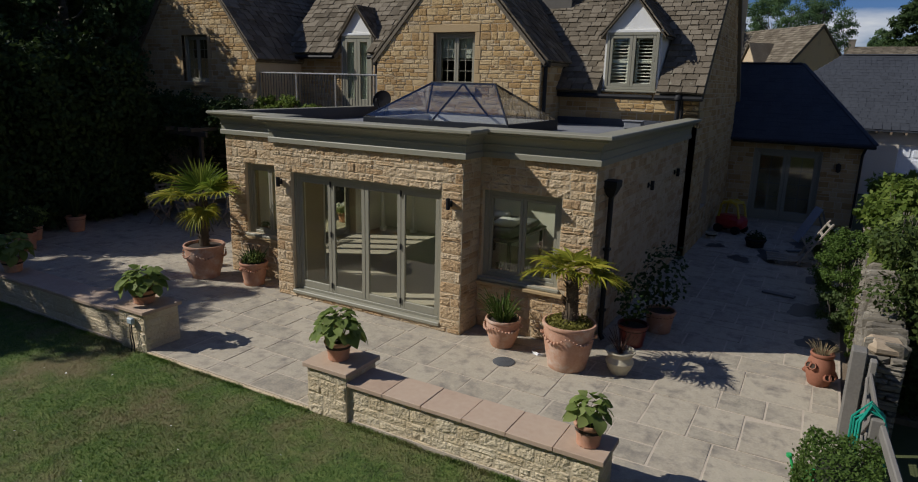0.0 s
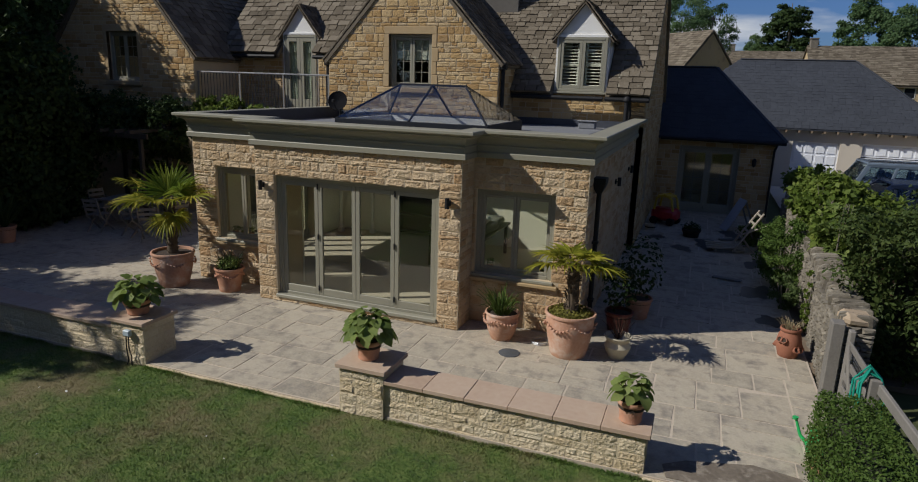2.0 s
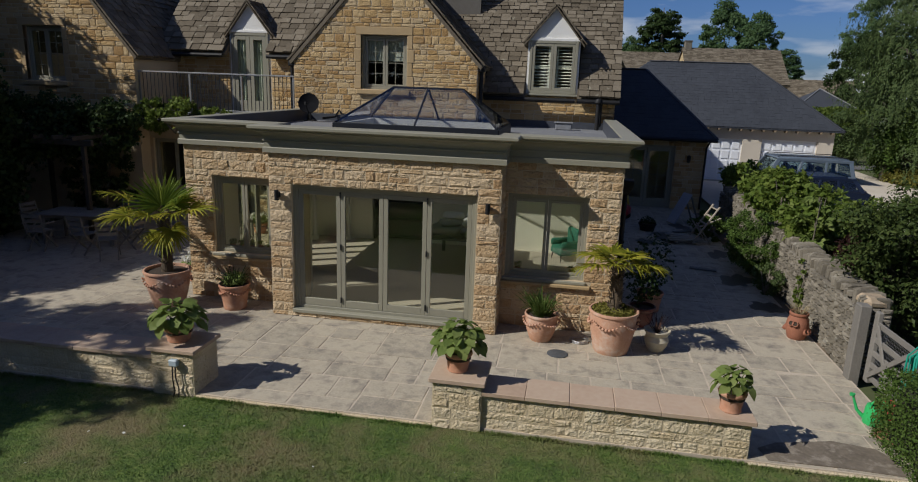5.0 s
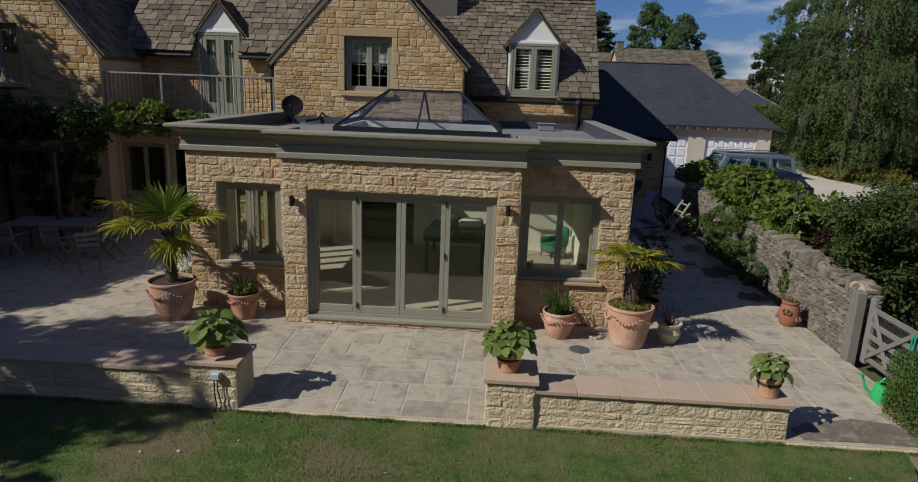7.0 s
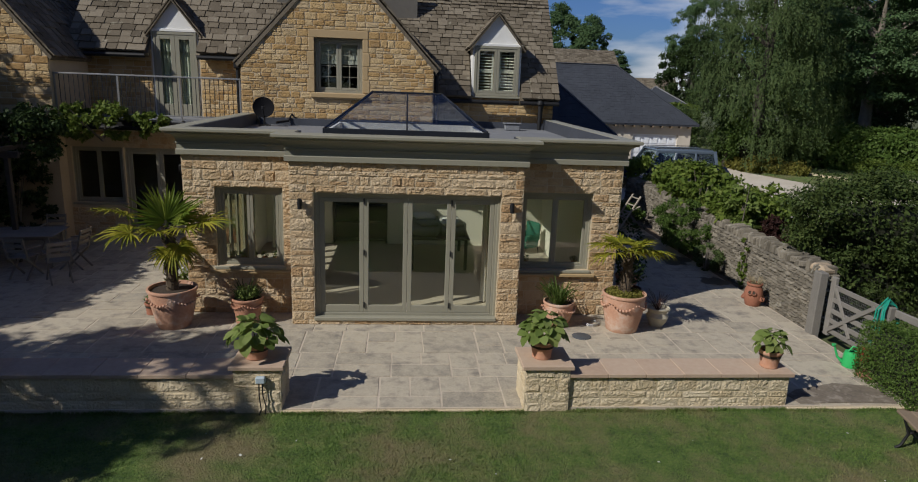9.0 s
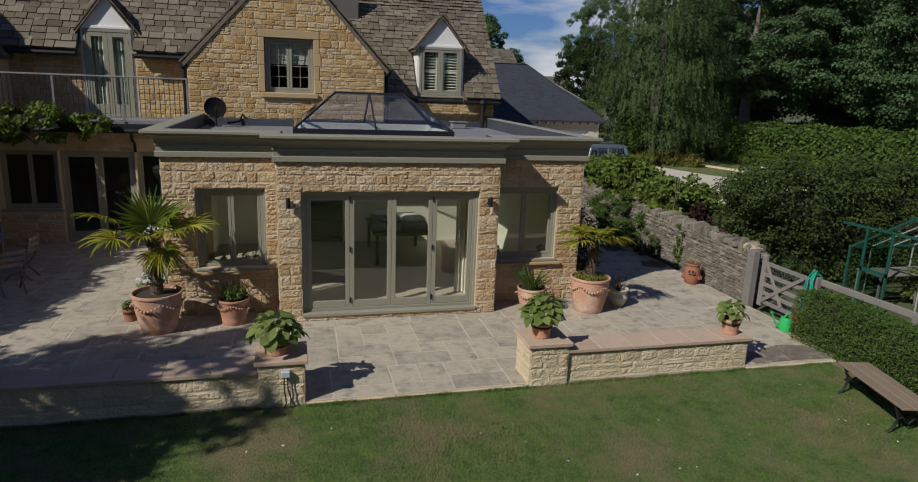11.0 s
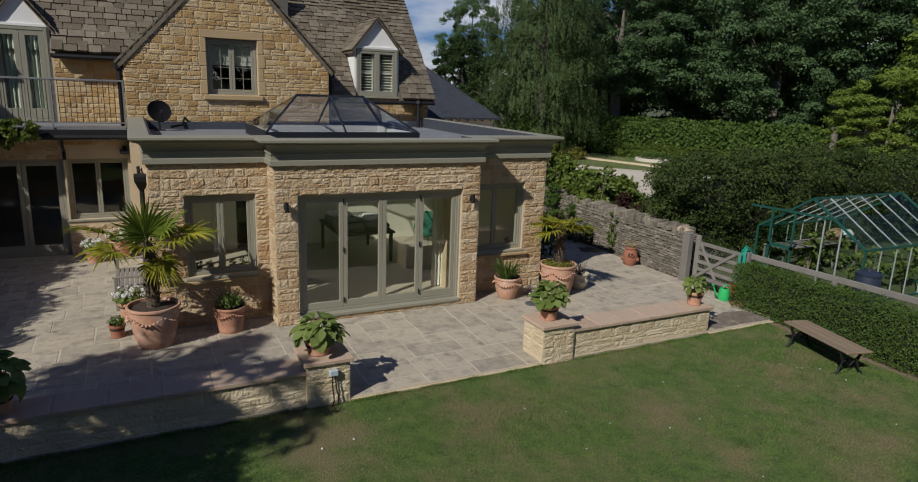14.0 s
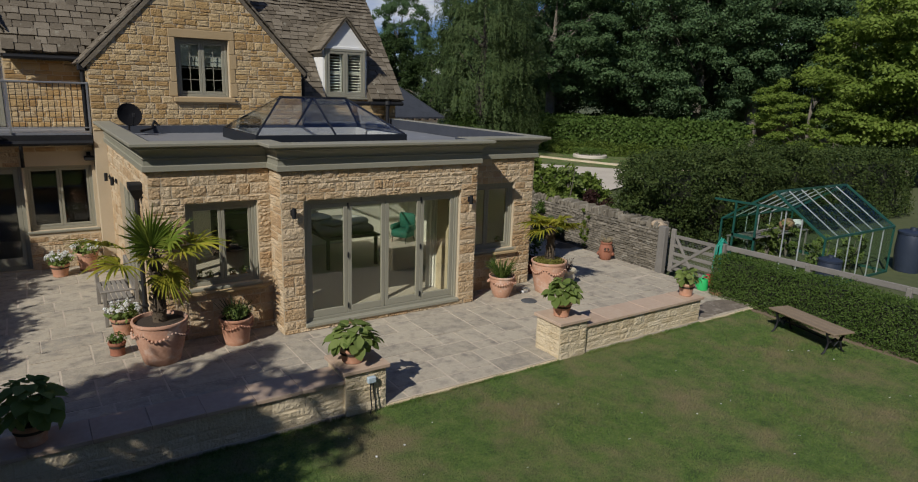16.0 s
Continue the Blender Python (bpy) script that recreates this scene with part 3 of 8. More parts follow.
# ---- the single-storey garden room ----
X0, X1, XB0, XB1 = -10.60, -2.85, -8.70, -4.76
YF, YB, ZW = 9.14, 8.57, 2.90
DOOR = (-8.31, -5.14, 0.13, 2.33)
WIN_L, WIN_R = (-10.08, -8.92, 0.88, 2.30), (-4.70, -3.36, 0.88, 2.32)
FLOOR = 0.10


def facing_south(y):
    return lambda u, z, d: (u, y + d, z)


def facing_east(x):
    return lambda u, z, d: (x - d, u, z)


def facing_west(x):
    return lambda u, z, d: (x + d, u, z)


wall_bay = part("wall_bay", wall_body(Build(), XB0, XB1, -0.1, ZW, [DOOR], facing_south(YB), 0.34), M_MORTAR)
tagged(wall_bay, "projecting bay wall of rough honey-coloured limestone", "wall", kind="structure")
b = wall_body(Build(), X0, XB0, -0.1, ZW, [WIN_L], facing_south(YF), 0.34)
wall_left = tagged(part("wall_front_west", b, M_MORTAR), "rough honey limestone wall with a casement window", "wall", kind="structure")
b = wall_body(Build(), XB1, X1, -0.1, ZW, [WIN_R], facing_south(YF), 0.34)
wall_right = tagged(part("wall_front_east", b, M_MORTAR), "rough honey limestone wall with a casement window", "wall", kind="structure")
b = Build().box(XB0, XB0 + 0.34, YB + 0.34, YF + 0.34, -0.1, ZW).box(XB1 - 0.34, XB1, YB + 0.34, YF + 0.34, -0.1, ZW)
wall_ret = tagged(part("wall_bay_return", b, M_MORTAR), "short stone return walls of the bay", "wall", kind="structure")
SIDE_W = (10.35, 12.85, FLOOR, 2.20)
wall_west = tagged(part("wall_west", wall_body(Build(), YF + 0.34, 14.58, -0.1, ZW, [SIDE_W], facing_west(X0), 0.34), M_MORTAR), "west side wall of coursed honey limestone", "wall", kind="structure")
wall_east = tagged(part("wall_east", wall_body(Build(), YF + 0.34, 15.9, -0.1, ZW, [], facing_east(X1), 0.34), M_MORTAR), "east side wall of coursed limestone in shade", "wall", kind="structure")

# plaster lining, floor and ceiling of the room
b = wall_body(Build(), XB0 + 0.36, XB1 - 0.36, FLOOR, 2.7, [DOOR], facing_south(YB + 0.345), 0.02)
wall_body(b, X0 + 0.36, XB0 + 0.36, FLOOR, 2.7, [WIN_L], facing_south(YF + 0.345), 0.02)
wall_body(b, XB1 - 0.36, X1 - 0.36, FLOOR, 2.7, [WIN_R], facing_south(YF + 0.345), 0.02)
wall_body(b, YF + 0.37, 14.2, FLOOR, 2.7, [SIDE_W], facing_west(X0 + 0.345), 0.015)
b.box(X1 - 0.36, X1 - 0.345, YF + 0.37, 14.2, FLOOR, 2.7)
b.box(X0 + 0.345, -8.6, 14.1, 14.2, FLOOR, 2.7).box(-7.2, X1 - 0.345, 14.1, 14.2, FLOOR, 2.7).box(-8.6, -7.2, 14.1, 14.2, 2.15, 2.7)
b.box(-8.6, -7.2, 14.5, 14.54, FLOOR, 2.2)
tagged(part("wall_lining", b, M_CREAM), "cream plastered inner walls of the garden room", "wall", kind="structure")
M_CARPET = surface("beige_stone_floor", [(0.38, 0.335, 0.28), (0.46, 0.41, 0.345)], 0.6, 20, 1.0, 0.1)
b = Build().box(X0 + 0.34, X1 - 0.34, YF + 0.34, 14.56, 0.0, FLOOR).box(XB0 + 0.34, XB1 - 0.34, YB + 0.34, YF + 0.34, 0.0, FLOOR).box(DOOR[0], DOOR[1], YB + 0.02, YB + 0.34, 0.0, FLOOR)
tagged(part("room_floor", b, M_CARPET), "pale beige floor inside the garden room", "floor", kind="structure")
LX0, LX1, LY0, LY1 = -8.42, -5.10, 10.82, 13.28
b = Build()
for x0, x1, y0, y1 in ((X0 + .34, LX0 + .2, YF + .34, 14.56), (LX1 - .2, X1 - .34, YF + .34, 14.56), (LX0 + .2, LX1 - .2, YF + .34, LY0 + .2), (LX0 + .2, LX1 - .2, LY1 - .2, 14.56)):
    b.box(x0, x1, y0, y1, 2.7, 2.76)
b.box(XB0 + .34, XB1 - .34, YB + .34, YF + .34, 2.7, 2.76)
tagged(part("ceiling", b, M_CREAM), "flat cream ceiling with a rooflight opening", "ceiling", kind="structure")

# flat roof and cornice
b = Build()
for x0, x1, y0, y1 in ((X0 + .02, LX0 + .1, YF + .05, 14.57), (LX1 - .1, X1 - .02, YF + .05, 14.57), (LX0 + .1, LX1 - .1, YB + .05, LY0 + .1), (LX0 + .1, LX1 - .1, LY1 - .1, 14.57), (-6.08, X1 - .02, 14.57, 15.89), (XB0 + .02, LX0 + .1, YB + .05, YF + .05), (LX1 - .1, XB1 - .02, YB + .05, YF + .05)):
    b.box(x0, x1, y0, y1, 2.88, 3.03)
tagged(part("flat_roof", b, M_LEAD), "flat grey membrane roof behind the cornice", "roof", kind="structure")
b = Build().box(-10.4, -6.1, 14.46, 14.576, 3.03, 3.2).box(-6.08, X1 - .1, 15.78, 15.89, 3.03, 3.2)
tagged(part("roof_upstand", b, M_LEAD_DARK), "grey lead flashing at the foot of the gable", "flashing", kind="structure")

CORNICE = [(0.004, 2.845), (0.06, 2.845), (0.065, 2.85), (0.065, 2.928), (0.06, 2.938), (0.045, 2.942), (0.045, 3.03), (0.06, 3.036), (0.063, 3.055), (0.05, 3.062), (0.054, 3.10), (0.072, 3.145), (0.105, 3.18), (0.155, 3.20), (0.185, 3.205), (0.19, 3.23), (0.225, 3.238), (0.24, 3.25), (0.24, 3.288), (0.228, 3.298), (-0.07, 3.305), (-0.085, 3.295), (-0.09, 3.03)]
ring = [(X0, 14.56), (X0, YF), (XB0, YF), (XB0, YB), (XB1, YB), (XB1, YF), (X1, YF), (X1, 15.88)]
cornice = part("cornice", Build().sweep(ring, CORNICE), M_TIMBER, smooth=25)
tagged(cornice, "deep moulded cornice painted sage grey", "cornice", kind="structure")


lining = part("parapet_lining", Build().sweep(ring, [(-.11, 3.032), (-.094, 3.032), (-.094, 3.296), (-.11, 3.296), (-.11, 3.032)]), M_LEAD_DARK)
tagged(lining, "grey lead lining inside the parapet", "flashing", kind="structure")


def window_unit(name, m, w, h, lights=2, frame=0.065, sash=0.05, deep=0.07, panel=0.0, bars=(0, 0), material=M_TIMBER, pane=M_GLASS, sill=0.0, label="", rim=True, lead=0.011):
    """A framed window or glazed door: local x along, y inwards, z up, from its lower outer corner."""
    top = thing(name, label, "window" if not panel else "door", m, kind="structure")
    f = frame
    b = Build().box(0, f, 0, deep, 0, h, 0.006).box(w - f, w, 0, deep, 0, h, 0.006).box(f, w - f, 0, deep, h - f, h, 0.006).box(f, w - f, 0, deep, 0, f, 0.006)
    if rim:
        b.box(-0.03, 0.012, -0.02, 0.02, -0.0, h + 0.03, 0.006).box(w - 0.012, w + 0.03, -0.02, 0.02, 0, h + 0.03, 0.006).box(0.012, w - 0.012, -0.02, 0.02, h - 0.012, h + 0.03, 0.006)
    part("window_frame" if not panel else "door_frame", b, material, top)
    if sill:
        part("window_sill", Build().box(-0.06, w + 0.06, -sill, 0.05, -0.06, -0.005, 0.01), material, top)
    each = (w - 2 * f) / lights
    for k in range(lights):
        x0, x1, z0, z1 = f + k * each + 0.003, f + (k + 1) * each - 0.003, f + 0.003, h - f - 0.003
        s, lo = sash, max(sash, panel)
        b = Build().box(x0, x0 + s, 0.012, 0.06, z0, z1, 0.005).box(x1 - s, x1, 0.012, 0.06, z0, z1, 0.005)
        b.box(x0 + s, x1 - s, 0.012, 0.06, z1 - s, z1, 0.005).box(x0 + s, x1 - s, 0.012, 0.06, z0, z0 + lo, 0.005)
        for i in range(bars[0]):
            x = x0 + s + (x1 - x0 - 2 * s) * (i + 1) / (bars[0] + 1)
            b.box(x - lead, x + lead, 0.028, 0.044, z0 + lo, z1 - s)
        for i in range(bars[1]):
            z = z0 + lo + (z1 - z0 - lo - s) * (i + 1) / (bars[1] + 1)
            b.box(x0 + s, x1 - s, 0.029, 0.043, z - lead, z + lead)
        leaf = part("sash" if not panel else "door_leaf", b, material, top)
        g = part("pane", Build().box(x0 + s - .004, x1 - s + .004, 0.033, 0.039, z0 + lo - .004, z1 - s + .004), pane, leaf)
        g.visible_shadow = False
    return top


door_set = window_unit("door_1", pose(DOOR[0] + .03, YB + 0.09, DOOR[2]), DOOR[1] - DOOR[0] - .06, DOOR[3] - DOOR[2] - .03, 4, 0.06, 0.075, panel=0.13, label="four-leaf glazed folding doors painted sage grey, closed")
part("threshold", Build().box(-0.04, 3.15, -0.13, -0.002, -0.055, 0.012, 0.01), M_TIMBER, door_set)
for k in (1, 3):
    x = 0.06 + k * (DOOR[1] - DOOR[0] - .18) / 4
    for z in (0.2, 1.15, 2.05):
        part("hinge", Build().box(x - .012, x + .012, -0.014, 0.012, z - .05, z + .05, 0.004), M_BLACK, door_set, "black hinge")
window_unit("window_1", pose(WIN_L[0] + .02, YF + 0.08, WIN_L[2]), WIN_L[1] - WIN_L[0] - .04, WIN_L[3] - WIN_L[2] - .02, 2, sill=0.12, label="two-light casement window painted sage grey")
window_unit("window_2", pose(WIN_R[0] + .02, YF + 0.08, WIN_R[2]), WIN_R[1] - WIN_R[0] - .04, WIN_R[3] - WIN_R[2] - .02, 2, sill=0.12, label="two-light casement window painted sage grey")
window_unit("door_5", pose(X0 + .09, SIDE_W[1] - .02, SIDE_W[2], 0, 0, -90), SIDE_W[1] - SIDE_W[0] - .04, SIDE_W[3] - SIDE_W[2] - .02, 4, 0.06, 0.075, panel=0.13, label="four-leaf glazed doors in the west wall, painted sage grey")
for n_, w_ in (("sill_1", WIN_L), ("sill_2", WIN_R)):
    tagged(part(n_, Build().box(w_[0] - .12, w_[1] + .12, YF - 0.075, YF + 0.07, w_[2] - 0.125, w_[2] - 0.063, 0.012), M_ASHLAR), "projecting dressed stone window sill", "window sill", kind="structure")

# roof lantern: kerb, hipped glass on dark bars
lantern = thing("roof_lantern", "hipped glass roof lantern with dark blue-grey frame", "roof lantern")
b = Build()
ZK, ZR = 3.24, 3.95
for x0, x1, y0, y1 in ((LX0, LX1, LY0, LY0 + .1), (LX0, LX1, LY1 - .1, LY1), (LX0, LX0 + .1, LY0 + .1, LY1 - .1), (LX1 - .1, LX1, LY0 + .1, LY1 - .1)):
    part("kerb", Build().box(x0, x1, y0, y1, 3.03, ZK, .01), M_DARKALU, lantern)
b = Build()
b.box(LX0 + .1, LX1 - .1, LY0 + .1, LY0 + .16, 2.72, ZK - .01).box(LX0 + .1, LX1 - .1, LY1 - .16, LY1 - .1, 2.72, ZK - .01).box(LX0 + .1, LX0 + .16, LY0 + .16, LY1 - .16, 2.72, ZK - .01).box(LX1 - .16, LX1 - .1, LY0 + .16, LY1 - .16, 2.72, ZK - .01)
part("lining", b, M_WHITE, lantern)
cy = (LY0 + LY1) / 2
RA, RB = Vector((-7.50, cy, ZR)), Vector((-6.02, cy, ZR))
C = [Vector((LX0 + .04, LY0 + .04, ZK)), Vector((LX1 - .04, LY0 + .04, ZK)), Vector((LX1 - .04, LY1 - .04, ZK)), Vector((LX0 + .04, LY1 - .04, ZK))]
for n_, poly in (("front", (C[0], C[1], RB, RA)), ("back", (C[2], C[3], RA, RB)), ("end", (C[1], C[2], RB)), ("end", (C[3], C[0], RA))):
    nor = (poly[1] - poly[0]).cross(poly[2] - poly[0]).normalized()
    part("glass_pane", Build().prism([p + nor * .012 for p in poly], nor * 0.012), M_GLASS_ROOF, lantern, "blue-tinted glass pane")
part("ridge", Build().bar(RA - Vector((.03, 0, 0)), RB + Vector((.03, 0, 0)), 0.07, 0.045, bevel=.01), M_BLACK, lantern)
for c, r in ((C[0], RA), (C[3], RA), (C[1], RB), (C[2], RB)):
    part("hip_bar", Build().bar(c, r, 0.034, 0.04, bevel=.006), M_BLACK, lantern)
mx = (RA + RB) / 2
for y in (LY0 + .04, LY1 - .04):
    part("glazing_bar", Build().bar((mx.x, y, ZK), mx, 0.034, 0.04, bevel=.006), M_BLACK, lantern)

# ---- the main house ----
GX0, GX1, GY, GZ, GA = -10.85, -6.10, 14.58, 4.58, (-8.47, 7.12)
GWIN = (-9.06, -7.88, 3.86, 5.17)
gable = tagged(part("wall_gable", wall_body(Build(), GX0, GX1, 2.9, GZ, [GWIN], facing_south(GY), 0.45, GA), M_MORTAR), "tall stone gable of weathered honey limestone", "wall", kind="structure")
b = Build().box(GX0, GX1, GY, GY + .45, -0.1, 2.9)
b.box(GX0, GX0 + .4, GY + .45, 16.9, -0.1, GZ).box(GX1 - .4, GX1, GY + .45, 16.2, -0.1, GZ)
wall_gret = tagged(part("wall_gable_return", b, M_MORTAR), "stone side walls of the gabled wing", "wall", kind="structure")
DRM_R, DRM_L = (-5.0, -3.67), (-13.62, -12.38)
b = Build().box(GX1, -2.70, 15.9, 16.3, -0.1, 3.86)
wall_hr = tagged(part("wall_house_east", b, M_MORTAR), "low stone wall under the slate eaves", "wall", kind="structure")
HY0, HY1, HRZ, HRY = 15.9, 22.2, 7.70, 19.05
wall_end = tagged(part("wall_end_gable", wall_body(Build(), HY0, HY1, -0.1, 3.86, [(17.6, 18.5, 0.9, 2.2)], facing_east(-2.70), 0.45, (HRY, HRZ - .05)), M_MORTAR), "tall stone end gable in shade", "wall", kind="structure")
LY = 16.45
b = wall_body(Build(), -15.3, GX0, 3.0, 4.75, [(DRM_L[0], DRM_L[1], 3.05, 4.75)], facing_south(LY), 0.4)
wall_hl = tagged(part("wall_house_west", b, M_MORTAR), "stone wall behind the balcony", "wall", kind="structure")
GF = 14.9
FDOOR, FW1, FW2 = (-13.92, -12.24, 0.02, 2.31), (-12.2, -10.92, 0.88, 2.31), (-15.2, -13.96, 0.88, 2.31)
b = wall_body(Build(), -15.3, GX0, -0.1, 2.75, [FDOOR, FW1, FW2], facing_south(GF), 0.4)
wall_gf = tagged(part("wall_ground_floor", b, M_MORTAR), "ground-floor stone wall under the balcony", "wall", kind="structure")
window_unit("door_2", pose(FDOOR[0], GF + .1, FDOOR[2]), FDOOR[1] - FDOOR[0], FDOOR[3] - FDOOR[2], 2, 0.07, 0.09, panel=0.2, label="pair of glazed garden doors painted sage grey")
window_unit("window_3", pose(FW1[0], GF + .1, FW1[2]), FW1[1] - FW1[0], FW1[3] - FW1[2], 2, sill=.13, label="two-light ground-floor window painted sage grey")
window_unit("window_4", pose(FW2[0], GF + .1, FW2[2]), FW2[1] - FW2[0], FW2[3] - FW2[2], 2, sill=.13, label="two-light ground-floor window painted sage grey")
# dark tones put the dimness of unlit rooms into the wall colour
M_INNER = surface("room_dimness_colour", [(0.10, 0.09, 0.08), (0.14, 0.13, 0.11)], 0.9, 10, 1, 0)
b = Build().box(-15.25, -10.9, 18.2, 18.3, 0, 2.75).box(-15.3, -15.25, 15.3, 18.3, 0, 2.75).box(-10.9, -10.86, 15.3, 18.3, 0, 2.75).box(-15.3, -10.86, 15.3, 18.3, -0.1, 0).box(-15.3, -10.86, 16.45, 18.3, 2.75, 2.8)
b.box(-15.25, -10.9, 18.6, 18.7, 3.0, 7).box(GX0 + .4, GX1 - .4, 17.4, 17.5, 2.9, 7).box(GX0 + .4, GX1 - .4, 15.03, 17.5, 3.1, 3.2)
tagged(part("inner_walls", b, M_INNER), "inner walls seen through the windows, coloured dark as if unlit", "wall", kind="structure")

# wing at the west end
WX0, WX1, WA = -20.9, -15.3, (-18.1, 7.95)
WWIN = (-18.57, -17.39, 3.76, 5.20)
wing = tagged(part("wall_wing_gable", wall_body(Build(), WX0, WX1, -0.1, 4.58, [WWIN], facing_south(14.5), 0.45, WA), M_MORTAR), "broad stone gable of the west wing, half in shade", "wall", kind="structure")
b = Build().box(WX1 - .4, WX1, 14.95, 19, -0.1, 4.58).box(WX0, WX0 + .4, 14.95, 19, -0.1, 4.58)
tagged(part("wall_wing_side", b, M_MORTAR), "side walls of the west wing", "wall", kind="structure")
for n_, w_, y_, lab in (("window_5", GWIN, GY, "two-light leaded window in the gable, painted sage grey"), ("window_6", WWIN, 14.5, "two-light leaded window in the shaded wing")):
    window_unit(n_, pose(w_[0] + .01, y_ + .12, w_[2]), w_[1] - w_[0] - .02, w_[3] - w_[2] - .01, 2, 0.06, 0.062, bars=(1, 3), label=lab, rim=False, lead=0.006)

# balcony
b = Build().box(-15.28, GX0 - .02, 14.62, LY, 2.80, 3.04)
balcony = tagged(part("balcony_floor", b, M_LEAD), "balcony floor with grey lead edge over the garden doors", "balcony", kind="structure")
tagged(part("balcony_fascia", Build().box(-15.28, GX0 - .03, 14.59, 14.617, 2.79, 3.0, .006), M_BLACK), "black fascia board along the balcony edge", "fascia", kind="structure")
rail = thing("balcony_railing", "thin grey metal balcony railing with upright bars", "railing")
part("handrail", Build().box(-15.3, GX0 - .01, 14.585, 14.635, 4.075, 4.115, .008), M_RAIL, rail)
part("bottom_rail", Build().box(-15.3, GX0 - .01, 14.59, 14.63, 3.14, 3.165, .006), M_RAIL, rail)
for x in (-15.27, -13.8, -12.33, GX0 - .04):
    part("post", Build().box(x - .02, x + .02, 14.592, 14.628, 3.04, 4.08), M_RAIL, rail)
bal = Build().box(-.007, .007, -.007, .007, 3.16, 4.08).mesh("baluster", M_DARKALU)
for k in range(1, 40):
    x = -15.27 + k * 0.1105
    ob = new("baluster", bal)
    ob.parent, ob.matrix_basis = rail, pose(x, 14.61, 0)


def gutter(name, a, c, drop=None, label="black half-round metal gutter along the eaves"):
    g = thing(name, label, "gutter")
    a, c = Vector(a), Vector(c)
    part("gutter_run", Build().tube([a, c], 0.055, 8), M_BLACK, g)
    if drop:
        part("downpipe", Build().tube([Vector(p) for p in drop], 0.035, 8), M_BLACK, g)
    return g


gutter("balcony_gutter", (-15.28, 14.57, 2.83), (GX0 - .02, 14.57, 2.83), [(-12.2, 14.57, 2.8), (-12.2, 14.6, 2.62), (-12.2, 14.85, 2.5), (-12.2, 14.86, 2.3)])

# roofs


def decks(x0, x1, gap, y0, z0, y1, z1, back):
    """A sloping roof deck with a gap for a dormer up to the depth back."""
    b = Build()
    zb = z0 + (z1 - z0) * (back - y0) / (y1 - y0)
    for xa, xb, ya, za in ((x0, gap[0], y0, z0), (gap[0], gap[1], back, zb), (gap[1], x1, y0, z0)):
        b.prism([(xa, ya, za), (xb, ya, za), (xb, y1, z1), (xa, y1, z1)], (0, 0.08, -0.10))
    return b


roof = tagged(part("roof_east", decks(GX1 - 1.5, -2.60, DRM_R, 15.66, 3.80, HRY, HRZ, 16.92), M_SLATE), "steep stone-slate roof slope over the eaves", "roof", kind="structure")
slates(roof, (GX1 - .2, 15.66, 3.80), (1, 0, 0), (0, HRY - 15.66, HRZ - 3.80), lambda v0, v1: [(min(0, .93 - .71 * v0), DRM_R[0] - .03 - GX1 + .2), (DRM_R[1] + .03 - GX1 + .2, -2.58 - GX1 + .2)] if v0 < 1.75 else [(min(0, .93 - .71 * v0), -2.58 - GX1 + .2)], 5.15, (0.19, 0.11), (0.18, 0.32), M_SLATE, 1, 300, 0.058)
tagged(part("roof_north", Build().prism([(-15.3, HRY, HRZ), (-2.60, HRY, HRZ), (-2.60, 22.4, 3.7), (-15.3, 22.4, 3.7)], (0, -0.08, -0.10)), M_SLATE), "north slope of the stone-slate roof", "roof", kind="structure")
roofl = tagged(part("roof_west", decks(-15.5, GX0 + 1.5, DRM_L, 16.15, 4.68, HRY, 7.85, 16.8), M_SLATE), "stone-slate roof slope above the balcony", "roof", kind="structure")
slates(roofl, (-15.7, 16.15, 4.68), (1, 0, 0), (0, HRY - 16.15, 3.17), lambda v0, v1: [(0, DRM_L[0] - .03 + 15.7), (DRM_L[1] + .03 + 15.7, 15.7 + GX0 + .12 + .69 * v0)] if v0 < .85 else [(0, 15.7 + GX0 + .12 + .69 * v0)], 4.3, (0.235, 0.145), (0.19, 0.38), M_SLATE, 2, 300, 0.058)


def gable_roof(name, x0, x1, zl, ax, az, y0, y1, label, seed, over=0.10):
    """Two slate slopes over a gable that faces south."""
    k = (az - zl) / (ax - x0)
    xl, xr, ze, zt = x0 - over, x1 + over, zl - over * k * .8, az + .04
    b = Build()
    b.prism([(xl, y0, ze), (ax, y0, zt), (ax, y1, zt), (xl, y1, ze)], (0.05, 0, -0.07))
    b.prism([(xr, y0, ze), (ax, y0, zt), (ax, y1, zt), (xr, y1, ze)], (-0.05, 0, -0.07))
    r = tagged(part(name, b, M_SLATE), label, "roof", kind="structure")
    ln = math.hypot(ax - xl, zt - ze)
    slates(r, (xl, y0 - .02, ze), (0, 1, 0), (ax - xl, 0, zt - ze), lambda v0, v1: [(0, y1 - y0)], ln, (0.23, 0.15), (0.22, 0.38), M_SLATE, seed, 150, 0.034)
    slates(r, (xr, y0 - .02, ze), (0, 1, 0), (ax - xr, 0, zt - ze), lambda v0, v1: [(0, y1 - y0)], ln, (0.23, 0.15), (0.22, 0.38), M_SLATE, seed + 1, 150, 0.034)
    return r


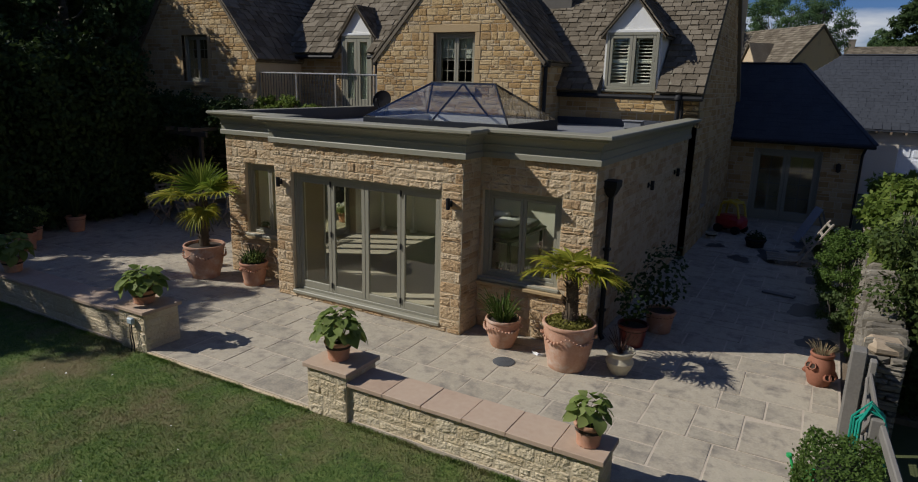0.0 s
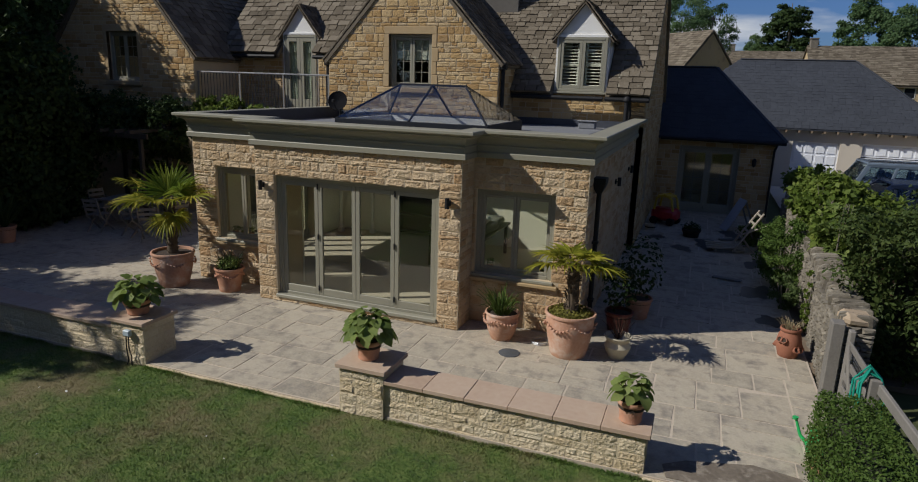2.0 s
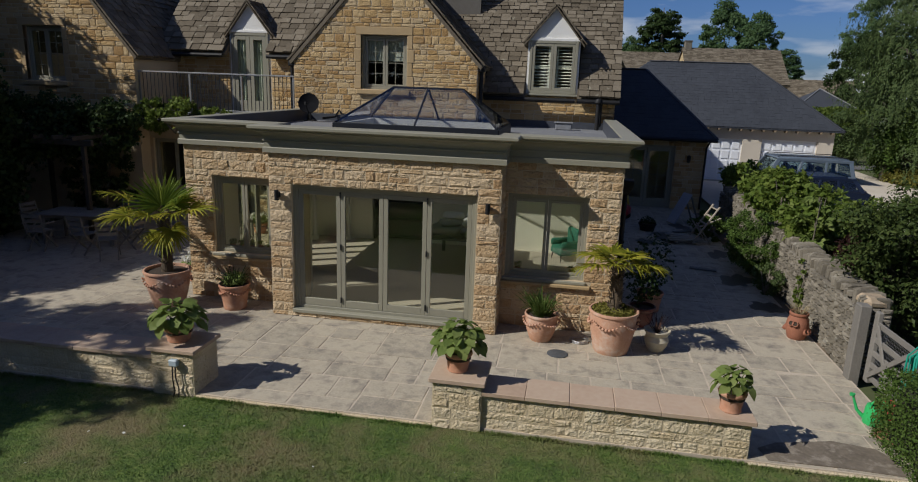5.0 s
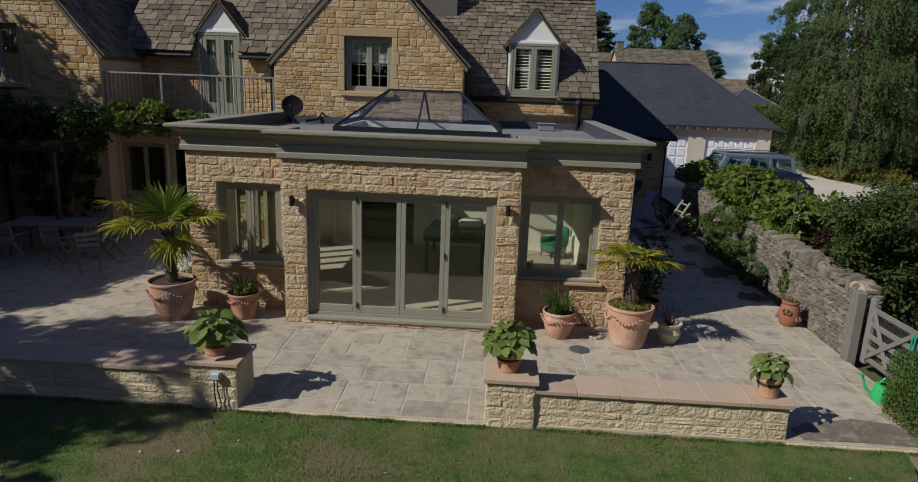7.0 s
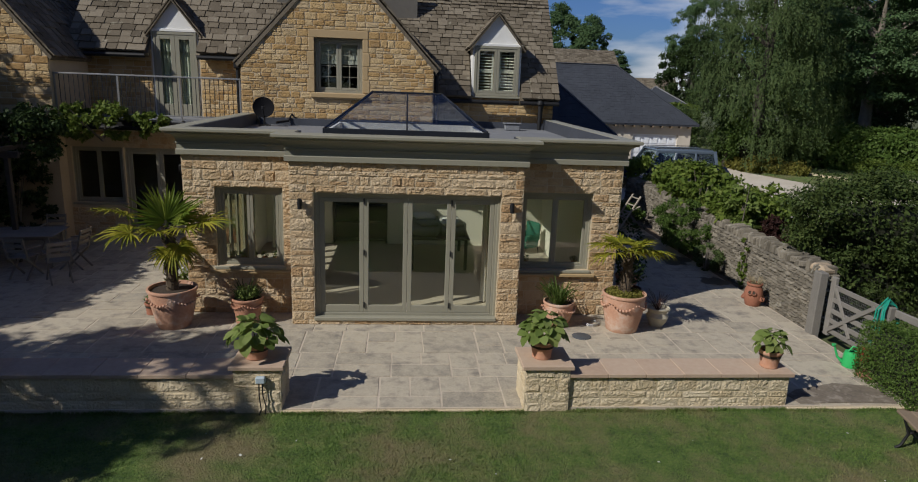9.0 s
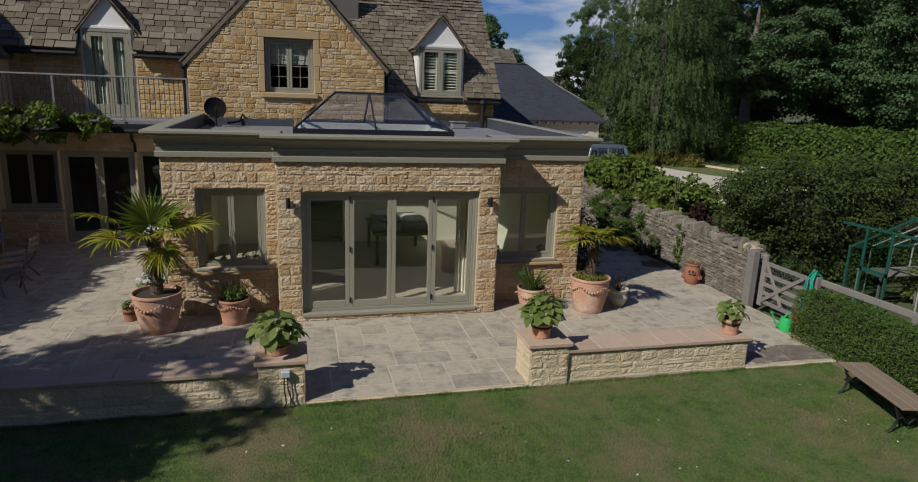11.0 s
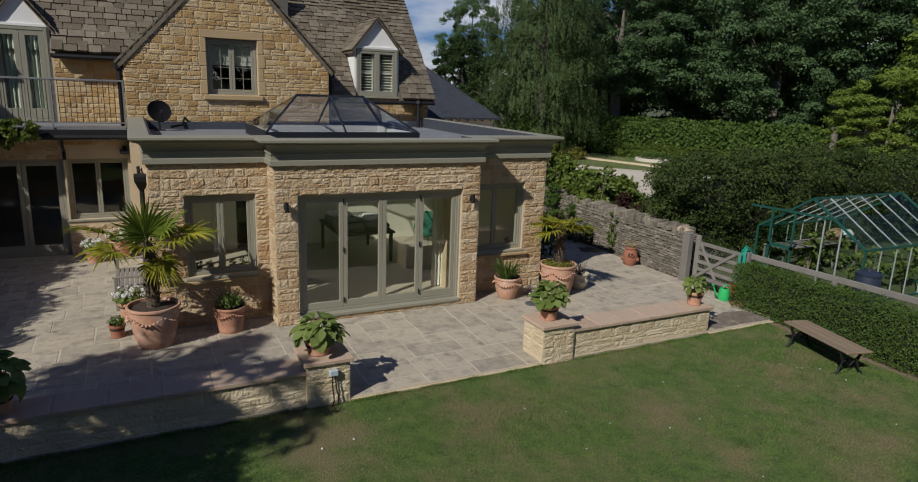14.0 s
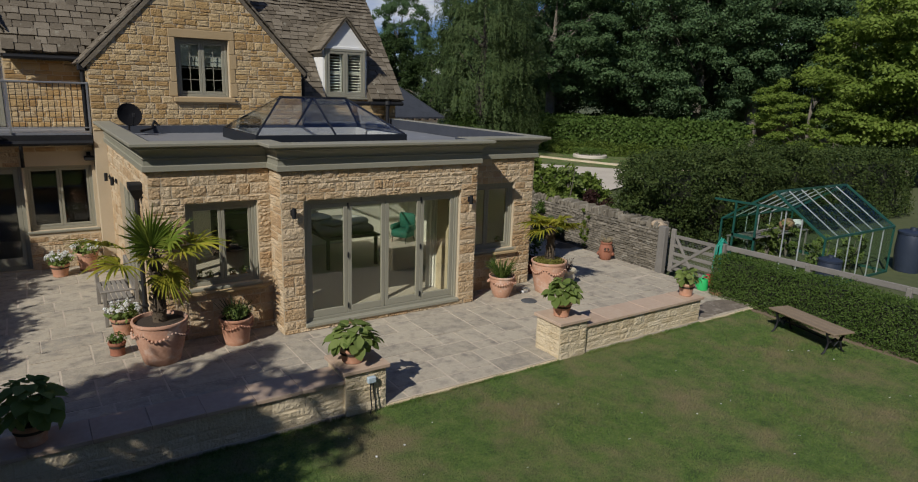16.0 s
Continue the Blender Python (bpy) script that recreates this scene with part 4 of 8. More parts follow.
gable_roof("roof_gable", GX0, GX1, GZ, GA[0], GA[1], GY - .045, 18.4, "stone-slate roof of the gabled wing", 11, 0.12)
gable_roof("roof_wing", WX0, WX1, 4.58, WA[0], WA[1], 14.43, 20.0, "stone-slate roof of the west wing, in shade", 21, 0.12)


def dormer(name, x0, x1, y, z0, z1, za, back, label, seed):
    """A gabled dormer: white cheeks and gablet, slate roof."""
    d = thing(name, label, "dormer")
    ax = (x0 + x1) / 2
    for xa in (x0, x1 - .06):
        part("cheek", Build().box(xa, xa + .06, y + .02, back, z0, z1), M_WHITE, d, "white rendered cheek")
    part("gablet", Build().prism([(x0, y + .02, z1), (x1, y + .02, z1), (ax, y + .02, za - .06)], (0, .08, 0)), M_WHITE, d, "white rendered gablet")
    part("fascia", Build().box(x0 - .03, x1 + .03, y - .02, y + .02, z1 - .03, z1 + .04, .008), M_WHITE, d)
    o = 0.10
    k = (za - z1) / (ax - x0)
    b = Build()
    for s, xe in ((1, x0 - o), (-1, x1 + o)):
        b.prism([(xe, y - .09, z1 - o * k), (ax, y - .09, za), (ax, back + 1.0, za), (xe, back + 1.0, z1 - o * k)], (0.0, 0, -0.05))
    r = part("dormer_roof", b, M_SLATE, d)
    for s, xe in ((0, x0 - o), (1, x1 + o)):
        ln = math.hypot(ax - xe, za - z1 + o * k)
        slates(r, (xe, y - .11, z1 - o * k), (0, 1, 0), (ax - xe, 0, za - z1 + o * k), lambda v0, v1: [(0, back - y + .6)], ln, (0.17, 0.13), (0.2, 0.34), M_SLATE, seed + s, 60, 0.028)
    part("ridge_cap", Build().bar((ax, y - .1, za + .03), (ax, back + .8, za + .03), .14, .05, bevel=.02), M_SLATE, d)
    return d


dormer("dormer_east", DRM_R[0], DRM_R[1], 15.85, 3.86, 5.24, 6.05, 17.6, "small gabled dormer with white gablet and louvred shutters", 31)
dormer("dormer_west", DRM_L[0], DRM_L[1], LY, 3.05, 5.30, 6.10, 17.8, "gabled dormer with white gablet over the balcony door", 41)
window_unit("window_7", pose(DRM_R[0] + .05, 15.83, 3.90), DRM_R[1] - DRM_R[0] - .1, 1.32, 2, 0.07, 0.07, label="two-light dormer window painted sage grey", sill=.06, rim=False)
window_unit("door_3", pose(DRM_L[0] + .05, LY - .02, 3.06), DRM_L[1] - DRM_L[0] - .1, 2.2, 2, 0.07, 0.115, panel=.24, label="glazed balcony doors painted sage grey", rim=False)
gutter("east_gutter", (GX1 + .05, 15.62, 3.74), (-3.72, 15.62, 3.74))
gutter("east_gutter", (-3.66, 15.62, 3.74), (-2.6, 15.62, 3.74), [(-3.05, 15.62, 3.7), (-3.05, 15.75, 3.5), (-3.05, 15.8, 3.12)])
gutter("west_gutter", (-15.2, 16.1, 4.62), (DRM_L[0] - .05, 16.1, 4.62))
gutter("west_gutter", (DRM_L[1] + .05, 16.1, 4.62), (GX0 - .05, 16.1, 4.62))

for x, s_ in ((GX0 - .09, -1), (GX1 + .08, 1)):
    dp = thing("gable_downpipe", "black rainwater hopper and downpipe at the gable corner", "downpipe")
    part("hopper_head", Build().box(x - .09, x + .09, 14.60, 14.76, 4.36, 4.58, .02), M_BLACK, dp)
    part("pipe", Build().tube([(x, 14.68, 4.4), (x, 14.68, 3.08)], .05, 8), M_BLACK, dp, smooth=50)

# unseen block behind the main roof, added to throw shade on the outbuilding
b = Build().box(-9.5, -3.4, 20.2, 28, -.1, 7.4).prism([(-9.7, 18.4, 7.9), (-3.6, 18.4, 7.9), (-5.6, 18.4, 10.1)], (0, 5.4, 0))
tagged(part("north_wing", b, M_STONE_OLD), "unseen stone mass behind the house, added to shade the outbuilding roof", "wall", kind="structure")

# black bar laid up the east roof slope next to the gable
up_ = Vector((0, HRY - 15.66, HRZ - 3.80)).normalized()
a_ = Vector((-6.04, 16.0, 3.80 + .34 * (HRZ - 3.8) / (HRY - 15.66))) + Vector((0, -.05, .04))
tagged(part("roof_valley", Build().bar(a_, a_ + up_ * 4.2, .17, .07, up=(0, -.77, .63)), M_BLACK), "dark strip running up the slate roof", "flashing", kind="structure")

# ---- outbuilding and garage ----


def hip_roof(name, x0, x1, y0, y1, ze, rx0, rx1, zr, material, label, seed, over=0.25, rows=(0.20, 0.20), wide=(0.24, 0.30)):
    """A hipped slate roof; its south and east slopes are laid in slates."""
    ry = (y0 + y1) / 2
    a, b_, c, d = (x0 - over, y0 - over, ze), (x1 + over, y0 - over, ze), (x1 + over, y1 + over, ze), (x0 - over, y1 + over, ze)
    r0, r1 = (rx0, ry, zr), (rx1, ry, zr)
    bl = Build()
    for poly in ((a, b_, r1, r0), (b_, c, r1), (c, d, r0, r1), (d, a, r0)):
        bl.prism(poly, (0, 0, -.08))
    r = tagged(part(name, bl, material), label, "roof", kind="structure")
    up = Vector((0, ry - y0 + over, zr - ze))
    ln = up.length

    def spans(v0, v1):
        t = min(1, v1 / ln)
        return [(t * (rx0 - x0 + over), (x1 + over - x0 + over) - t * (x1 + over - rx1))]

    slates(r, a, (1, 0, 0), up, spans, ln, rows, wide, material, seed, 300, 0.007)
    part("ridge_tile", Build().bar(r0, r1, .2, .06, bevel=.025).bar(b_, r1, .16, .05, bevel=.02), material, r)
    return r


cot = tagged(part("wall_outbuilding", wall_body(Build(), -3.2, 0.95, -.1, 2.5, [(-1.98, -0.1, 0.0, 2.22)], facing_south(22.2), .4), M_MORTAR), "stone outbuilding wall in deep shade", "wall", kind="structure")
tagged(part("wall_outbuilding_side", Build().box(.55, .95, 22.6, 28.2, -.1, 2.5).box(-3.2, 0.55, 27.8, 28.2, -.1, 2.5).box(-2.3, .2, 23.6, 23.7, 0, 2.4), M_MORTAR), "side walls of the stone outbuilding", "wall", kind="structure")
window_unit("door_4", pose(-1.98, 22.3, 0.0), 1.88, 2.2, 2, .09, .1, panel=.22, bars=(1, 3), label="pair of glazed grey doors with small panes")
hip_roof("roof_outbuilding", -3.4, 0.95, 22.2, 27.8, 2.52, -3.0, -1.1, 4.86, M_BLUE_SLATE, "dark blue slate hipped roof of the outbuilding", 91)
gutter("outbuilding_gutter", (-2.6, 21.9, 2.46), (1.2, 21.9, 2.46), [(.95, 21.95, 2.4), (.9, 22.1, 2.2), (.9, 22.12, 0.05)], "black gutter and downpipe under dark slates")
lamp_wall = thing("wall_lantern", "small black wall lantern beside the outbuilding doors", "wall light", pose(.35, 22.15, 1.75))
part("bracket", Build().box(-.03, .03, -.02, .05, -.02, .1), M_BLACK, lamp_wall)
part("lamp_body", Build().lathe([(0, .2), (.07, .14), (.06, -.06), (0, -.1)], 8, (0, -.08, 0)), M_BLACK, lamp_wall)

GD = [(2.45, 4.30, 0.0, 1.98), (5.15, 7.60, 0.0, 2.02)]
garage = tagged(part("wall_garage", wall_body(Build(), -0.8, 8.3, -.1, 2.5, GD, facing_south(31.3), .35), M_RENDER), "cream rendered garage front", "wall", kind="structure")
tagged(part("wall_garage_side", Build().box(7.95, 8.3, 31.65, 37.5, -.1, 2.5).box(-.8, -.45, 31.65, 37.5, -.1, 2.5).box(-.45, 7.95, 37.2, 37.5, -.1, 2.5), M_RENDER), "cream rendered garage side walls", "wall", kind="structure")
hip_roof("roof_garage", -3.7, 8.3, 31.3, 37.6, 2.56, 0.0, 4.9, 5.58, M_BLUE_SLATE, "wide blue-grey slate hipped garage roof", 95, 0.3)
M_GDOOR = surface("white_garage_door", [(0.70, 0.72, 0.76), (0.78, 0.80, 0.83)], 0.5, 20, 1, 0.05)
for k, g in enumerate(GD):
    d = tagged(thing("garage_door", "white panelled up-and-over garage door, closed", "garage door", pose(g[0], 31.42, 0)), group="garage doors")
    w, h = g[1] - g[0], g[3]
    part("door_slab", Build().box(0, w, 0, .05, 0, h), M_GDOOR, d)
    nx, nz = (4 if w < 2 else 5), 4
    for i in range(nx):
        for j in range(nz):
            x0, z0 = .08 + i * (w - .08) / nx, .08 + j * (h - .08) / nz
            part("panel", Build().box(x0, x0 + (w - .08) / nx - .09, -.025, 0, z0, z0 + (h - .08) / nz - .09, .018), M_GDOOR, d)
rafter = Build().box(-.04, .04, -.28, .02, -.12, 0).mesh("rafter_foot", M_BENCH)
for k in range(18):
    ob = new("rafter_foot", rafter)
    ob.parent, ob.matrix_basis = garage, pose(-.4 + k * .5, 31.28, 2.5)


def far_house(name, x, y, w, d, eave, ridge, turn, label, chimney=True):
    """A distant stone house: gabled roof, gable walls, small windows, chimney."""
    h = thing(name, label, "house", pose(x, y, 0, 0, 0, turn))
    part("wall", wall_body(Build(), -d / 2, d / 2, -.1, eave, [], lambda u, z, q: (w / 2 - q, u, z), w, (0, ridge - .05)), M_STONE_OLD, h)
    b = Build()
    for s in (1, -1):
        b.prism([(-w / 2 - .15, s * (d / 2 + .3), eave - .3), (w / 2 + .15, s * (d / 2 + .3), eave - .3), (w / 2 + .15, 0, ridge), (-w / 2 - .15, 0, ridge)], (0, 0, .14))
    r = part("roof", b, M_SLATE, h)
    ln = math.hypot(d / 2 + .3, ridge - eave + .3)
    slates(r, (-w / 2 - .15, -d / 2 - .3, eave - .15), (1, 0, 0), (0, d / 2 + .3, ridge - eave + .3), lambda v0, v1: [(0, w + .3)], ln, (.3, .22), (.3, .6), M_SLATE, 70 + int(w + d), 0, .04)
    if chimney:
        part("chimney", Build().box(-w / 2 + .1, -w / 2 + .8, -.35, .35, ridge - .5, ridge + .9, .03).box(-w / 2 + .05, -w / 2 + .85, -.4, .4, ridge + .8, ridge + .92), M_DRY, h)
    for k in range(3):
        u = -w / 3 + k * w / 3
        wf = part("window", Build().box(u - .5, u + .5, -d / 2 - .03, -d / 2 + .05, eave - 1.3, eave - .3), M_WHITE, h)
        part("pane", Build().box(u - .42, u + .42, -d / 2 - .045, -d / 2 - .03, eave - 1.22, eave - .38), M_DARKALU, wf)
    return h


cottage = far_house("far_house", -4.9, 59.35, 10, 7, 4.6, 8.5, -47, "distant stone cottage with a steep stone roof and a gabled dormer")
part("dormer_wall", Build().prism([(.8, -3.35, 4.4), (2.4, -3.35, 4.4), (2.4, -3.35, 5.9), (1.6, -3.35, 7.2), (.8, -3.35, 5.9)], (0, 2.6, 0)), M_STONE, cottage, "sunlit stone dormer gable")
b = Build()
for xe in (.6, 2.6):
    b.prism([(xe, -3.5, 5.7), (1.6, -3.5, 7.35), (1.6, -.6, 7.35), (xe, -.6, 5.7)], (0, 0, .1))
part("dormer_roof", b, M_SLATE, cottage)
vane = thing("weathervane", "small black iron weathervane on the far cottage gable", "weathervane", pose(-1.6, 55.85, 8.6))
part("rod", Build().tube([(0, 0, -.2), (0, 0, 1.15)], .025, 6), M_BLACK, vane)
part("arrow", Build().bar((-.4, 0, .85), (.4, 0, .85), .03, .03).prism([(.4, 0, .75), (.6, 0, .85), (.4, 0, .95)], (0, .02, 0)).prism([(-.2, -.01, .87), (.15, -.01, .87), (.05, -.01, 1.12), (-.1, -.01, 1.05)], (0, .02, 0)), M_BLACK, vane)
part("cross_bar", Build().bar((-.22, 0, .45), (.22, 0, .45), .025, .025).bar((0, -.22, .47), (0, .22, .47), .025, .025), M_BLACK, vane)
far_house("far_house", 4.7, 84, 9, 6, 6.4, 8.5, 0, "long low distant house with a dark brown roof")
far_house("far_house", 12.6, 75.5, 10, 8, 5.2, 8.6, 4, "distant stone house with brown slate roof and chimney")
far_house("far_house", 24, 84, 9, 7, 2.8, 5.8, -20, "distant low stone house among trees")
far_house("far_house", 58, 38, 8, 6, 2.6, 4.6, -50, "pale low house half hidden by far trees", False)

# glass garden pavilion far behind the garage
pav = thing("glass_pavilion", "distant glazed conservatory roof beyond the garage", "conservatory", pose(16.0, 57.0, .4))
part("pavilion_wall", Build().box(-3, 3, -3, 3, -.1, 2.2), M_STONE_OLD, pav)
part("pavilion_roof", Build().add([(-3.2, -3.2, 2.2), (3.2, -3.2, 2.2), (3.2, 3.2, 2.2), (-3.2, 3.2, 2.2), (0, 0, 4.3)], [(0, 1, 4), (1, 2, 4), (2, 3, 4), (3, 0, 4), (3, 2, 1, 0)]), M_BLUE_SLATE, pav)
for sx, sy in ((-1, -1), (1, -1)):
    part("hip_bar", Build().bar((sx * 3.2, sy * 3.2, 2.22), (0, 0, 4.33), .08, .06), M_RAIL, pav)

# ---- vehicles on the drive ----
M_CAR = surface("dark_blue_car_paint", [(0.008, 0.014, 0.034), (0.012, 0.02, 0.045)], 0.22, 10, 1, 0, gloss=0.4)
M_CAR_GREY = surface("blue_grey_car_paint", [(0.10, 0.13, 0.165), (0.125, 0.16, 0.20)], 0.25, 10, 1, 0, gloss=0.6)
M_TYRE = surface("tyre_rubber", [(0.015, 0.015, 0.015), (0.03, 0.03, 0.03)], 0.9, 30, 3, 0.2)
M_RIM = surface("alloy_rim", [(0.35, 0.35, 0.36), (0.45, 0.45, 0.46)], 0.35, 20, 2, 0.05, metal=0.8)
M_CARGLASS = glass_pane("tinted_car_glass", (0.62, 0.68, 0.68), 0.8, 0.07)
M_REDLAMP = surface("red_lamp", [(0.25, 0.01, 0.01), (0.35, 0.02, 0.02)], 0.2, 10, 1, 0)


def car(name, m, prof, roofline, half, material, upper, label, wheels, rails=False):
    """A parked car: x along its length (front at -x), body from a side profile, glazed cabin, wheels."""
    c = thing(name, label, "car", m)

    def shell(pts, hw_low, hw_high, zl, zh):
        n, vs = len(pts), []
        for s in (-1, 1):
            for x, z in pts:
                t = max(0, min(1, (z - zl) / (zh - zl)))
                vs.append((x, s * (hw_low + (hw_high - hw_low) * t), z))
        return Build().add(vs, [tuple(range(n)), tuple(range(n, 2 * n))[::-1]] + [(i, i + n, (i + 1) % n + n, (i + 1) % n) for i in range(n)])

    body = part("body", shell(prof, half, half - .03, .3, 1.1), material, c, smooth=35)
    zs = [z for _, z in roofline]
    zl, zh = min(zs), max(zs)
    def at(x, z, s):
        return (x, s * (half - .034 - .16 * (z - zl) / (zh - zl)), z)

    def edge(z, front):
        pts = roofline if front else roofline[::-1]
        for (xa, za), (xb, zb) in zip(pts[:-1], pts[1:]):
            if za <= z <= zb:
                return xa + (xb - xa) * (z - za) / (zb - za)
        return pts[0][0]

    lo, hi = zl + .06, zh - .13
    f0, f1, r0, r1 = edge(lo, True) + .12, edge(hi, True) + .1, edge(lo, False) - .12, edge(hi, False) - .1
    for s in (-1, 1):
        for i in range(3):
            a0, a1, c0, c1 = (f0 + (r0 - f0) * i / 3 + .03, f0 + (r0 - f0) * (i + 1) / 3 - .03, f1 + (r1 - f1) * i / 3 + .03, f1 + (r1 - f1) * (i + 1) / 3 - .03)
            part("side_window", Build().prism([at(a0, lo, s), at(a1, lo, s), at(c1, hi, s), at(c0, hi, s)], (0, s * .006, 0)), M_CARGLASS, c, "tinted side window")
        for i in range(4):
            xa, xb = f0 + (r0 - f0) * i / 3, f1 + (r1 - f1) * i / 3
            part("pillar", Build().bar(at(xa, zl - .02, s), at(xb, zh - .04, s), .05, .15 if i in (0, 3) else .09, up=(1, 0, 0), bevel=.01), upper, c)
        part("window_sill", Build().bar(at(f0 - .1, lo - .03, s), at(r0 + .1, lo - .03, s), .05, .10, bevel=.015), upper, c)
        part("cant_rail", Build().bar(at(f1 - .1, hi + .05, s), at(r1 + .1, hi + .05, s), .06, .13, bevel=.015), upper, c)
        for xs in ((f0 + r0) / 2 - .55, (f0 + r0) / 2 + .4):
            part("car_seat", Build().box(xs, xs + .14, s * .4 - .22, s * .4 + .22, zl - .1, zl + .42, .05), M_TYRE, c, "dark seat back")
    for front in (True, False):
        x0_, x1_ = edge(lo, front), edge(hi, front)
        d_ = -.012 if front else .012
        w0, w1 = half - .16, half - .28
        part("screen", Build().prism([(x0_ + d_, -w0, lo), (x0_ + d_, w0, lo), (x1_ + d_, w1, hi), (x1_ + d_, -w1, hi)], (d_ * .5, 0, 0)), M_CARGLASS, c, "dark glass screen")
    top = [p for p in roofline if p[1] > max(zs) - .12]
    x0, x1 = min(p[0] for p in top), max(p[0] for p in top)
    part("roof", Build().box(x0 - .05, x1 + .05, -half + .17, half - .17, max(zs) - .06, max(zs) + .035, .03), upper, c, smooth=40)
    for s in (-1, 1):
        if rails:
            part("roof_rail", Build().tube([(x0, s * (half - .25), max(zs) + .03), (x0 + .1, s * (half - .25), max(zs) + .09), (x1 - .1, s * (half - .25), max(zs) + .09), (x1, s * (half - .25), max(zs) + .03)], .02, 6), M_BLACK, c)
        for wx in wheels:
            w = part("wheel", Build().lathe([(.2, -.1), (.33, -.1), (.345, -.06), (.345, .06), (.33, .1), (.2, .1)], 20), M_TYRE, c, m=pose(wx, s * (half - .09), .345, 90, 0, 0), smooth=40)
            part("rim", Build().lathe([(0, .07), (.06, .09), (.2, .07), (.21, -.05)], 16, (0, 0, 0)), M_RIM, w, smooth=40)
        part("lamp", Build().box(prof[0][0] - .01, prof[0][0] + .05, s * (half - .3) - .14, s * (half - .3) + .14, .72, .86, .01), M_RIM, c)
        xr = max(x for x, _ in prof)
        part("tail_lamp", Build().box(xr - .03, xr + .012, s * (half - .14) - .07, s * (half - .14) + .07, max(z for _, z in prof) - .36, max(z for _, z in prof) - .09, .01), M_REDLAMP, c)
    return c


suv = [(-2.25, .45), (-2.28, .8), (-2.15, 1.02), (-1.1, 1.14), (2.2, 1.16), (2.24, .9), (2.22, .42), (1.9, .3), (-1.95, .3)]
suvr = [(-1.25, 1.12), (-.75, 1.82), (-.5, 1.88), (1.85, 1.88), (2.05, 1.75), (2.2, 1.13)]
car("parked_car", pose(5.0, 26.35, 0, 0, 0, 3) @ Matrix.Diagonal((1, 1, .91, 1)), suv, suvr, .93, M_CAR, M_CAR_GREY, "dark blue four-wheel-drive car with a silver-grey cabin", (-1.4, 1.35), True)
hat = [(-2.0, .4), (-2.05, .68), (-1.85, .86), (-1.0, .96), (1.75, .98), (1.95, .9), (1.98, .45), (1.7, .28), (-1.75, .28)]
hatr = [(-1.1, .94), (-.3, 1.4), (.1, 1.45), (1.1, 1.42), (1.5, 1.3), (1.85, .96)]
car("parked_car", pose(4.75, 23.45, 0, 0, 0, 4) @ Matrix.Diagonal((.94, 1, .93, 1)), hat, hatr, .86, M_CAR, M_CAR, "dark blue hatchback parked behind the climbing shrubs", (-1.25, 1.2))

# ---- drystone wall, gate, fence ----
M_TANSTONE = surface("tan_cope_stone", [(0.30, 0.22, 0.14), (0.42, 0.33, 0.23)], 0.9, 20, 5, 0.8)
DX, DY0, DY1 = 0.68, 8.42, 20.2


def wall_x(y):
    return DX + 0.04 * (y - DY0)


dry = tagged(part("drystone_wall", Build().prism([(wall_x(DY0) + .05, DY0 + .05, -.1), (wall_x(DY1) + .05, DY1, -.1), (wall_x(DY1) + .40, DY1, -.1), (wall_x(DY0) + .40, DY0 + .05, -.1)], (0, 0, 1.12)), M_DRY_CORE), "old grey drystone wall with upright cope stones", "stone wall")
FLATS = stone_shapes(9, 14, (.1, .5), (.5, 1.1))
rng = random.Random(12)
al = Vector((0.04, 1, 0)).normalized()
st = list(courses(rng, lambda a, c: [(0, 11.8)], [-.05, 1.02], (.045, .075), (.10, .34), .006))
lay(dry, st, (wall_x(DY0), DY0, 0), al, (-1, .04, 0), .05, M_DRY, FLATS, 13, most=300)
st = list(courses(rng, lambda a, c: [(0, .44)], [-.05, 1.05], (.045, .075), (.12, .3), .006))
lay(dry, st, (wall_x(DY0), DY0 + .02, 0), (1, 0, 0), (0, -1, 0), .05, M_DRY, FLATS, 14, "stone", 100)
y = DY0 + .1
while y < DY1:
    t = rng.uniform(.035, .10)
    m = pose(wall_x(y) + .22 + rng.uniform(-.02, .02), y, 1.02 + .07, rng.uniform(-16, 20), rng.uniform(-9, 9), rng.uniform(-15, 15)) @ Matrix.Diagonal((rng.uniform(.34, .48), t, rng.uniform(.10, .30), 1))
    bl = Build().box(-.5, .5, -.5, .5, -.5, .5, .12)
    part("cope_stone", bl, M_DRY, dry, m=m, fix=False)
    y += t + .012
part("end_cope", Build().box(-.2, .2, -.17, .17, 0, .17, .06), M_TANSTONE, dry, "large pale end cope stone", m=pose(wall_x(8.6) + .22, 8.62, 1.03, 4, 3, 12))

stub = tagged(part("drive_wall", Build().box(12.1, 13.45, 34.75, 35.1, -.1, 1.18), M_DRY_CORE), "short grey stone wall beside the lane's mouth", "stone wall")
lay(stub, list(courses(rng, lambda a, c: [(0, 1.35)], [-.05, 1.2], (.09, .13), (.16, .4), .01)), (12.1, 34.75, 0), (1, 0, 0), (0, -1, 0), .05, M_DRY, FLATS, 15)
tagged(part("drive_post", Build().box(-.12, .12, -.1, .1, 0, .62, .05), M_DRY, m=pose(13.1, 33.9, -.05, 0, 0, 20)), "squat grey stone marker post at the drive's edge", "post")

